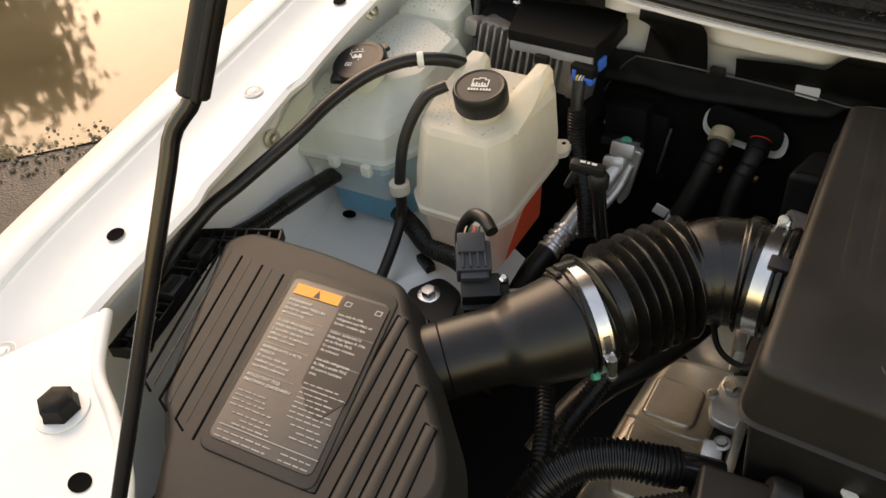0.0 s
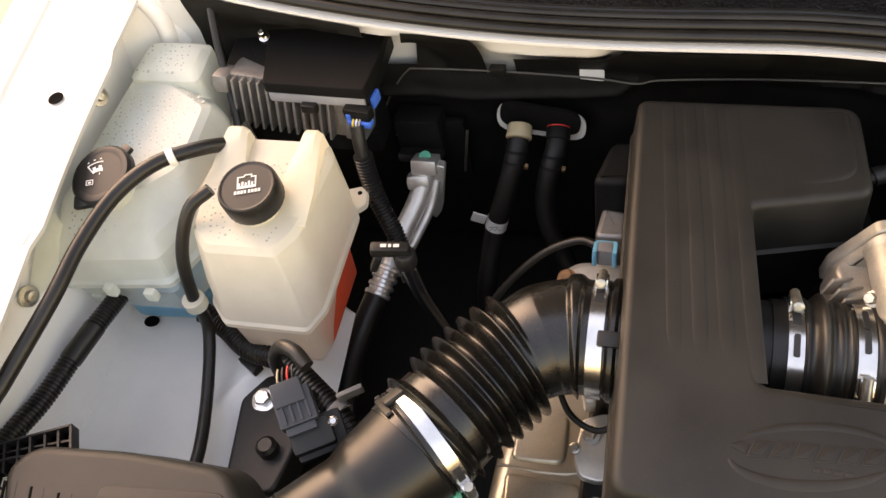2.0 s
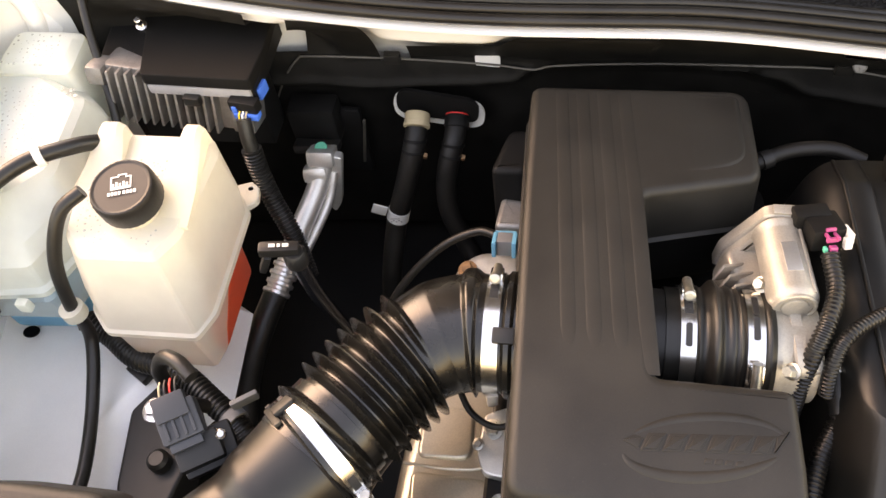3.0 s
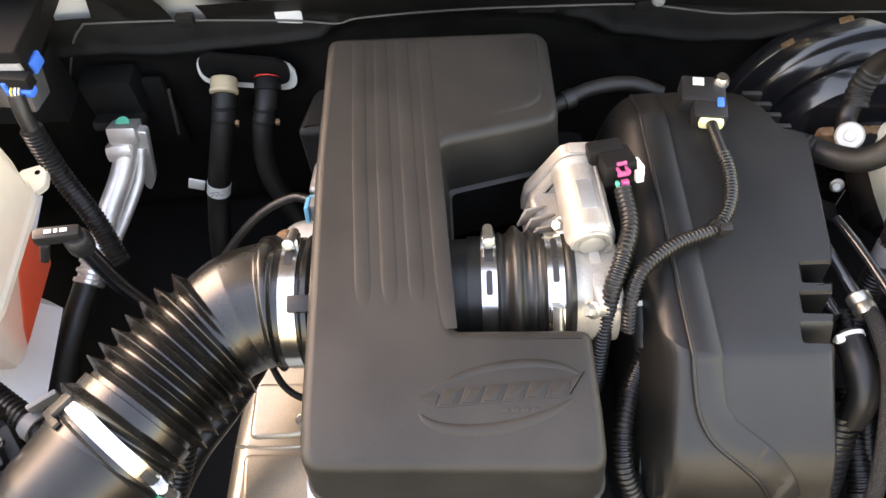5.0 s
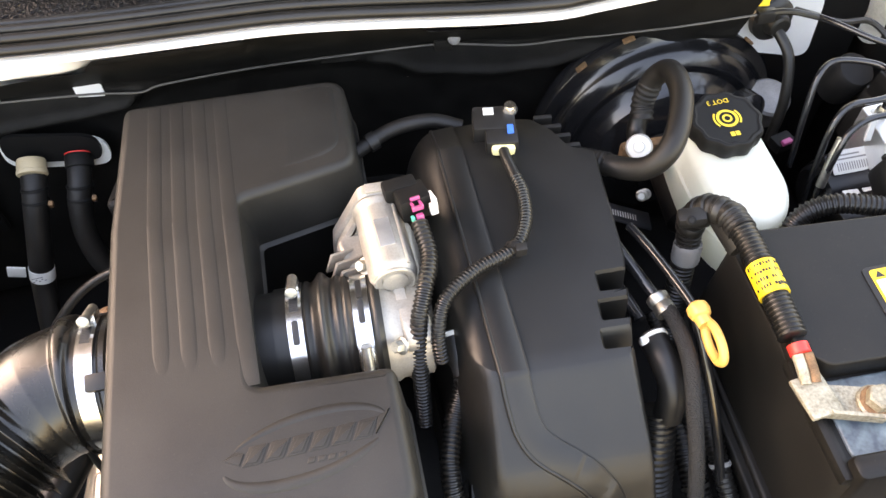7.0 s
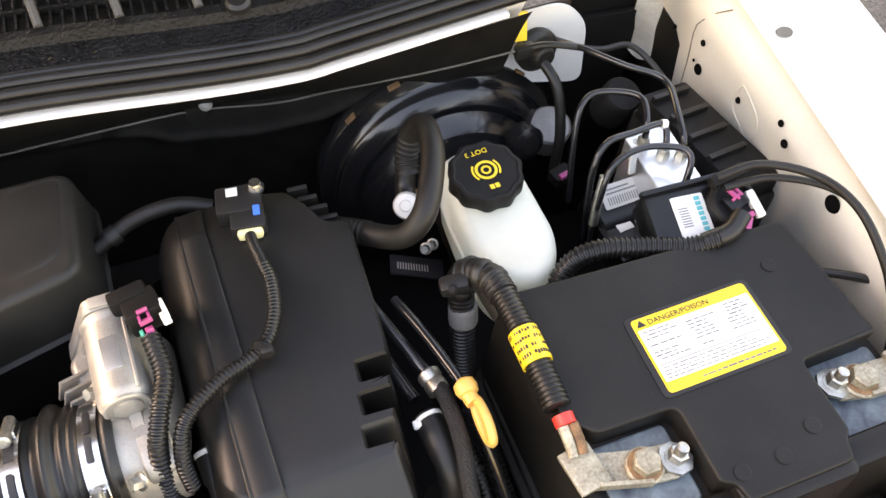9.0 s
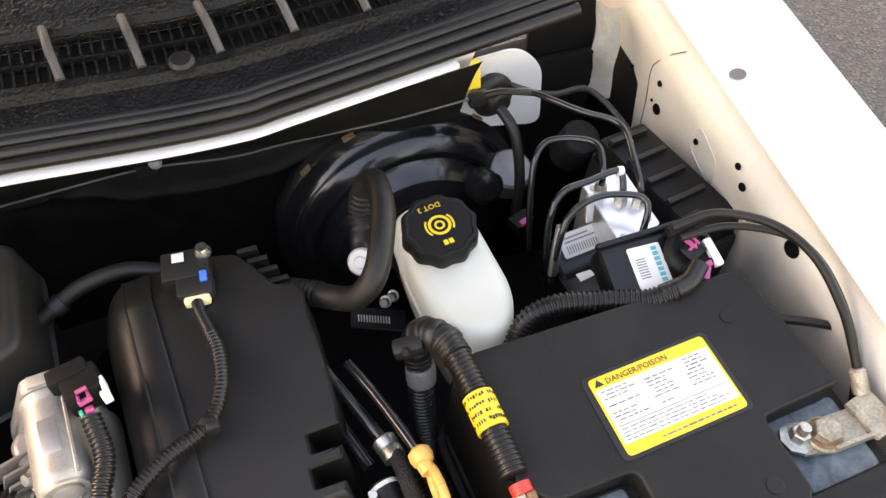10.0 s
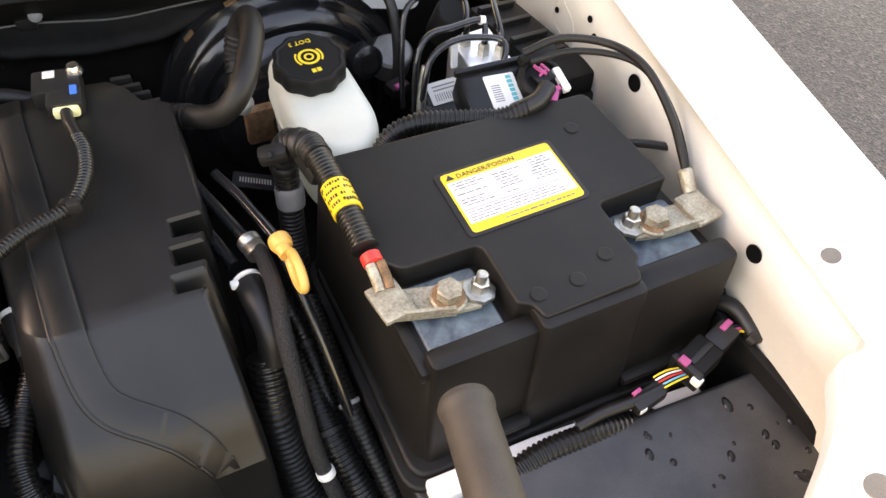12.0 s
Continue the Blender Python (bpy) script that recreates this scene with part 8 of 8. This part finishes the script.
part("lower_loom", corrugated([(0.253, 0.552, 0.899), (0.250, 0.542, 0.888), (0.237, 0.515, 0.878), (0.228, 0.480, 0.872), (0.232, 0.450, 0.855), (0.255, 0.42, 0.82), (0.29, 0.395, 0.78)], 0.0085, 0.0042, 0.15, 12), LOOM, th2)
part("white_ring", lathe([(0.0125, 0), (0.0125, 0.004)], (0.2505, 0.586, 0.9075), (0.08, -0.95, -0.25), 18), WHITE, th2)

dp = thing("oil_dipstick", (0.455, 0.54, 0.85), "yellow loop-handled oil dipstick in a black tube", "dipstick")
part("tube", tube([(0.425, 0.655, 0.925), (0.436, 0.620, 0.928), (0.447, 0.575, 0.930), (0.451, 0.555, 0.930)], 0.0042, 12), GLOSSY, dp)
part("knob", lathe([(0.005, 0), (0.0088, 0.003), (0.0096, 0.008), (0.0082, 0.013), (0.005, 0.015)], (0.4505, 0.562, 0.933), (0.08, -0.97, 0.05), 22), HANDLE, dp, "yellow knob")
loop = [Vector((0.4545 + 0.0012 * math.cos(a), 0.526 + 0.0180 * math.sin(a), 0.930 + 0.0095 * math.cos(a))) for a in (2 * math.pi * k / 32 for k in range(33))]
part("loop", sweep(bmesh.new(), loop, 0.0040, 12, False), HANDLE, dp, "yellow pull loop")
part("neck", tube([(0.451, 0.549, 0.933), (0.4525, 0.541, 0.933)], 0.0065, 12), HANDLE, dp)
part("lower_tube", tube([(0.450, 0.556, 0.926), (0.462, 0.50, 0.86), (0.475, 0.42, 0.74)], 0.0045, 10), GLOSSY, dp)
fl = thing("fuel_hose", (0.43, 0.52, 0.80), "braided grey-black hose on a bare metal pipe", "hose")
part("braid", tube([(0.435, 0.580, 0.908), (0.437, 0.555, 0.914), (0.435, 0.520, 0.915), (0.430, 0.490, 0.905), (0.428, 0.455, 0.870), (0.4275, 0.430, 0.830), (0.431, 0.415, 0.800), (0.436, 0.400, 0.77)], 0.0068, 16), BRAID, fl)
part("pipe", tube([(0.405, 0.665, 0.915), (0.415, 0.635, 0.912), (0.427, 0.600, 0.908), (0.434, 0.580, 0.907)], 0.0052, 12), GLOSSY, fl)
part("ferrule", lathe([(0.0075, 0), (0.010, 0.002), (0.010, 0.008), (0.0085, 0.010), (0.0095, 0.012), (0.0095, 0.020)], (0.431, 0.590, 0.9075), (0.2, -0.97, 0.0), 18), ZINC, fl)
part("tip_collar", lathe([(0.0076, 0), (0.0080, 0.001), (0.0080, 0.006), (0.0076, 0.007)], (0.4305, 0.417, 0.805), (0.15, -0.5, -0.9), 18), PAPER, fl, "pale crimped ferrule")
fc = thing("vapour_hose", (0.42, 0.53, 0.84), "black vapour hose with a white clip", "hose")
part("pipe", tube([(0.395, 0.655, 0.895), (0.405, 0.615, 0.895), (0.415, 0.575, 0.895)], 0.0060, 14), GLOSSY, fc)
part("white_clip", lathe([(0.0128, 0), (0.0128, 0.003)], (0.419, 0.556, 0.898), (0.15, -0.97, 0), 18, rbox((0.410, 0.551, 0.903), (0.009, 0.007, 0.006), 0.002)), WHITE, fc, "white spring clip")
part("elbow", tube([(0.419, 0.558, 0.896), (0.422, 0.530, 0.896), (0.424, 0.510, 0.885), (0.420, 0.498, 0.86)], 0.0125, 16), PLASTIC, fc)
part("hose_tube", corrugated([(0.415, 0.505, 0.86), (0.410, 0.475, 0.82), (0.412, 0.45, 0.76), (0.42, 0.42, 0.70)], 0.016, 0.006, 0.12), LOOM, fc)
for k, (a, b, c, r) in enumerate((((0.470, 0.56, 0.84), (0.472, 0.47, 0.80), (0.485, 0.38, 0.74), 0.009), ((0.452, 0.55, 0.80), (0.450, 0.46, 0.78), (0.47, 0.36, 0.72), 0.012), ((0.44, 0.60, 0.86), (0.455, 0.53, 0.82), (0.46, 0.44, 0.76), 0.007), ((0.40, 0.50, 0.74), (0.425, 0.42, 0.72), (0.44, 0.33, 0.70), 0.014))):
    q = thing("side_loom", b, "black corrugated loom low beside the battery", "wiring loom", "looms beside the battery")
    part("loom", corrugated([a, b, c], r), LOOM, q)
    part("cable_tie", lathe([(r * 1.10, 0), (r * 1.10, 0.004)], Vector(b), Vector(c) - Vector(a), 14), GREY if k == 0 else PLASTIC, q)

# ---- left lower details: mount, looms, hoses ----
mt = thing("support_bracket", (-0.41, 0.54, 0.76), "black bracket bolted to the wheel tub", "bracket")
part("plate", slab([(-0.455, 0.560), (-0.425, 0.585), (-0.385, 0.570), (-0.365, 0.50), (-0.375, 0.44), (-0.435, 0.45)], 0.715, 0.757, 0.015, 0.004), PLASTIC, mt)
part("bolt", hexbolt((-0.423, 0.548, 0.757), (0, -0.1, 1), 0.0095, 0.010, 1.6), STEEL, mt)
part("rubber_stop", lathe([(0.012, 0), (0.012, 0.012), (0.008, 0.016)], (-0.395, 0.49, 0.757), (0, 0, 1), 18), RUBBER, mt)
part("side_clip", rbox((-0.45, 0.585, 0.77), (0.030, 0.014, 0.012), 0.002, (0, 0, -30)), PLASTIC, mt)
mlm = thing("flow_sensor_loom", (-0.40, 0.56, 0.82), "black corrugated loom from the flow sensor", "wiring loom")
part("loom", corrugated([(-0.52, 0.63, 0.80), (-0.487, 0.617, 0.792), (-0.445, 0.592, 0.795), (-0.39, 0.578, 0.802), (-0.34, 0.548, 0.80), (-0.30, 0.52, 0.79), (-0.27, 0.48, 0.76)], 0.0135, 0.0055, 0.14), LOOM, mlm)
part("sensor_tail", tube([(-0.300, 0.515, 0.935), (-0.316, 0.527, 0.938), (-0.336, 0.534, 0.930), (-0.350, 0.530, 0.90), (-0.350, 0.53, 0.84), (-0.34, 0.54, 0.805)], 0.0072, 12), RUBBER, mlm)
part("tape_tie", lathe([(0.0155, 0), (0.0155, 0.012)], (-0.318, 0.534, 0.796), (0.8, -0.5, -0.1), 18, rbox((-0.300, 0.548, 0.812), (0.030, 0.006, 0.014), 0.002, (0, 0, 35))), GREY, mlm, "grey tape tie")
for nm, pts, r in (("loom", [(-0.225, 0.50, 0.83), (-0.210, 0.455, 0.80), (-0.190, 0.41, 0.79), (-0.175, 0.36, 0.775), (-0.17, 0.30, 0.74)], 0.0105), ("loom", [(-0.15, 0.535, 0.83), (-0.165, 0.49, 0.79), (-0.185, 0.43, 0.75), (-0.20, 0.37, 0.71)], 0.012)):
    q = thing("engine_loom", pts[2], "black corrugated loom hanging by the engine", "wiring loom", "looms by the engine")
    part(nm, corrugated(pts, r, 0.005, 0.15), LOOM, q)
q = thing("engine_loom", (-0.11, 0.39, 0.79), "thick shiny corrugated loom bound with tape", "wiring loom", "looms by the engine")
part("loom", corrugated([(-0.175, 0.33, 0.765), (-0.163, 0.358, 0.790), (-0.140, 0.385, 0.803), (-0.105, 0.405, 0.808), (-0.075, 0.415, 0.805), (-0.055, 0.425, 0.80)], 0.020, 0.0050, 0.13, 18), LOOM, q)
part("tape_end", tube([(-0.070, 0.418, 0.804), (-0.045, 0.430, 0.798), (-0.02, 0.44, 0.79)], 0.0165, 14), GLOSSY, q, "wrinkled shiny black tape")
part("side_branch", corrugated([(-0.09, 0.355, 0.80), (-0.06, 0.37, 0.812), (-0.035, 0.39, 0.81)], 0.010, 0.005, 0.15), LOOM, q)
uh = thing("breather_hose", (-0.14, 0.56, 0.74), "black rubber breather hose under the bellows", "hose")
part("hose_tube", tube([(-0.205, 0.42, 0.72), (-0.190, 0.470, 0.745), (-0.170, 0.515, 0.757), (-0.140, 0.560, 0.764), (-0.112, 0.615, 0.770), (-0.095, 0.66, 0.775), (-0.090, 0.69, 0.77)], 0.0175, 20), RUBBER, uh)
gw = thing("ground_wire", (-0.03, 0.53, 0.85), "thin black wire drooping to the engine", "wire")
part("wire", tube([(-0.080, 0.575, 0.858), (-0.062, 0.545, 0.845), (-0.035, 0.530, 0.848), (-0.012, 0.535, 0.862)], 0.0032, 8), RUBBER, gw)
bcn = thing("coil_plug", (-0.055, 0.75, 0.81), "pale blue plug beside the resonator", "connector")
part("plug_body", rbox((-0.050, 0.752, 0.826), (0.018, 0.020, 0.020), 0.003, (-20, 0, 0)), GREY, bcn)
for d in (-0.011, 0.011):
    part("plug_wing", rbox((-0.050 + d, 0.750, 0.827), (0.005, 0.022, 0.020), 0.0015, (-20, 0, 0)), CYAN, bcn, "pale blue wing")
part("plug_base", rbox((-0.050, 0.766, 0.824), (0.024, 0.006, 0.008), 0.0015, (-20, 0, 0)), CYAN, bcn)
part("plug_cable", tube([(-0.058, 0.765, 0.822), (-0.085, 0.775, 0.815), (-0.13, 0.765, 0.790), (-0.18, 0.735, 0.74), (-0.21, 0.70, 0.68)], 0.005, 10), RUBBER, bcn)
rb = thing("rear_casting", (-0.06, 0.79, 0.80), "silvery casting corner beside the resonator", "casting")
part("casting", slab([(-0.065, 0.775), (-0.03, 0.775), (-0.03, 0.815), (-0.06, 0.82)], 0.74, 0.826, 0.008, 0.006), FINS, rb)
part("black_cover", slab([(-0.072, 0.815), (-0.028, 0.815), (-0.028, 0.88), (-0.055, 0.88)], 0.74, 0.875, 0.012, 0.008), DARK, rb)

# ---- front right: lamp cover, plugs, tube ----
fr = thing("front_cover", (0.68, 0.29, 0.78), "wet satin black plastic front cover", "cover")
FRP = [(0.560, 0.350), (0.810, 0.335), (0.822, 0.300), (0.815, 0.25), (0.70, 0.14), (0.54, 0.14), (0.53, 0.30)]
part("panel", slab(FRP, 0.77, 0.840, 0.010, 0.004, 4, 0.002, lambda x, y: 0.04 * (x - 0.68)), SCUFFED, fr)
rnd = random.Random(21)
bm = bmesh.new()
for _ in range(22):
    x, y, r = rnd.uniform(0.66, 0.80), rnd.uniform(0.22, 0.33), rnd.uniform(0.0010, 0.0042)
    bmesh.ops.create_icosphere(bm, subdivisions=2, radius=1, matrix=Matrix.Translation((x, y, 0.840 + 0.04 * (x - 0.68))) @ pose(0, 0, 0, 0, 0, rnd.uniform(-40, 40)) @ Matrix.Diagonal((r, r * rnd.uniform(1, 1.9), r * 0.45, 1)))
tagged(part("wet_beading", bm, DROPS, fr, "scattered water drops"), kind="stuff")
part("body_edge", slab([(0.50, 0.372), (0.60, 0.37), (0.76, 0.356), (0.76, 0.345), (0.50, 0.352)], 0.77, 0.815, 0.003, 0.002), PAINT, fr, "white painted ledge")
lo = thing("front_loom", (0.65, 0.35, 0.83), "shiny black corrugated loom in front of the battery", "wiring loom")
part("loom", corrugated([(0.515, 0.340, 0.79), (0.555, 0.343, 0.822), (0.590, 0.347, 0.833), (0.625, 0.346, 0.835), (0.660, 0.344, 0.833), (0.70, 0.338, 0.822)], 0.0108, 0.0046, 0.15), LOOM, lo)
cn = thing("front_connector", (0.72, 0.35, 0.86), "black plugs with pink locks in front of the battery", "connector")
TURN = (0, -8, 17)
big = part("plug_body", rbox((0.7415, 0.3565, 0.864), (0.036, 0.027, 0.024), 0.004, TURN), DARK, cn)
part("plug_rim", rbox((0.7275, 0.3525, 0.862), (0.006, 0.030, 0.027), 0.002, TURN), PLASTIC, big)
part("plug_ridge", rbox((0.7420, 0.3565, 0.8770), (0.026, 0.006, 0.003), 0.001, TURN), PLASTIC, big)
part("plug_body", rbox((0.7720, 0.3650, 0.868), (0.026, 0.020, 0.018), 0.003, TURN), PLASTIC, cn)
part("plug_body", rbox((0.6880, 0.3470, 0.855), (0.030, 0.015, 0.014), 0.003, (0, -8, 8)), PLASTIC, cn)
part("taped_run", tube([(0.625, 0.352, 0.846), (0.650, 0.352, 0.852), (0.676, 0.349, 0.856), (0.705, 0.349, 0.860)], 0.0052, 12), RUBBER, cn)
part("pink_lock", rbox((0.7245, 0.356, 0.8770), (0.0075, 0.0090, 0.003), 0.001, TURN), PINK, cn, "bright pink lock")
part("pink_lock", rbox((0.778, 0.370, 0.8785), (0.012, 0.0055, 0.003), 0.001, TURN), PINK, cn, "bright pink lock")
part("pink_lock", rbox((0.679, 0.353, 0.8625), (0.009, 0.0035, 0.003), 0.001, (0, -10, 10)), PINK, cn, "bright pink lock")
part("white_clip", rbox((0.7280, 0.3395, 0.8680), (0.0075, 0.0085, 0.008), 0.001, TURN), WHITE, cn, "white clip")
part("white_clip", rbox((0.6780, 0.3395, 0.8560), (0.007, 0.004, 0.006), 0.001, (0, -8, 8)), WHITE, cn, "white clip")
for k, m in enumerate((YELLOW, CYAN, RED, WHITE, YELLOW)):
    part("plug_wire", tube([(0.700, 0.347 + 0.003 * k, 0.862), (0.710, 0.346 + 0.003 * k, 0.868), (0.726, 0.347 + 0.0022 * k, 0.866)], 0.0009, 6), m, cn)
for k, m in enumerate((YELLOW, PINK, INK)):
    part("plug_wire", tube([(0.780, 0.364 + 0.003 * k, 0.872), (0.792, 0.362 + 0.003 * k, 0.872), (0.805, 0.355, 0.868)], 0.0012, 6), m, cn)
part("taped_tail", tube([(0.795, 0.358, 0.870), (0.801, 0.350, 0.868), (0.800, 0.362, 0.872), (0.798, 0.385, 0.875), (0.790, 0.405, 0.865)], 0.0075, 12), RUBBER, cn)
part("tail_loom", corrugated([(0.812, 0.350, 0.865), (0.825, 0.33, 0.85), (0.835, 0.30, 0.82), (0.835, 0.26, 0.79)], 0.010, 0.0046, 0.15), LOOM, cn)
sl = thing("corner_loom", (0.80, 0.41, 0.85), "black corrugated loom at the battery's corner", "wiring loom")
part("loom", corrugated([(0.792, 0.455, 0.89), (0.800, 0.425, 0.875), (0.803, 0.40, 0.855), (0.80, 0.37, 0.82)], 0.011, 0.0048, 0.15), LOOM, sl)
part("strap_wire", tube([(0.77, 0.56, 0.925), (0.80, 0.54, 0.930), (0.829, 0.518, 0.930), (0.843, 0.495, 0.930), (0.850, 0.473, 0.925)], 0.004, 8), RUBBER, sl)

tb = thing("rubber_tube", (0.53, 0.30, 0.88), "dull black rubber tube with a beaded end", "tube")
TBA, TBB = Vector((0.517, 0.362, 0.955)), Vector((0.501, 0.291, 0.968))
ln = spline([TBA, TBA.lerp(TBB, 0.5), TBB, TBB + (TBB - TBA) * 2.4], 0.003)
part("tube_wall", sweep(bmesh.new(), ln, [0.0182 + (0.0012 if i in (2, 3) else 0) for i in range(len(ln))], 32), TUBE, tb)
part("end_bead", sweep(bmesh.new(), [TBA + (TBB - TBA) * k for k in (0.02, 0.05, 0.10, 0.13)], [0.0180, 0.0196, 0.0196, 0.0180], 32), TUBE, tb)
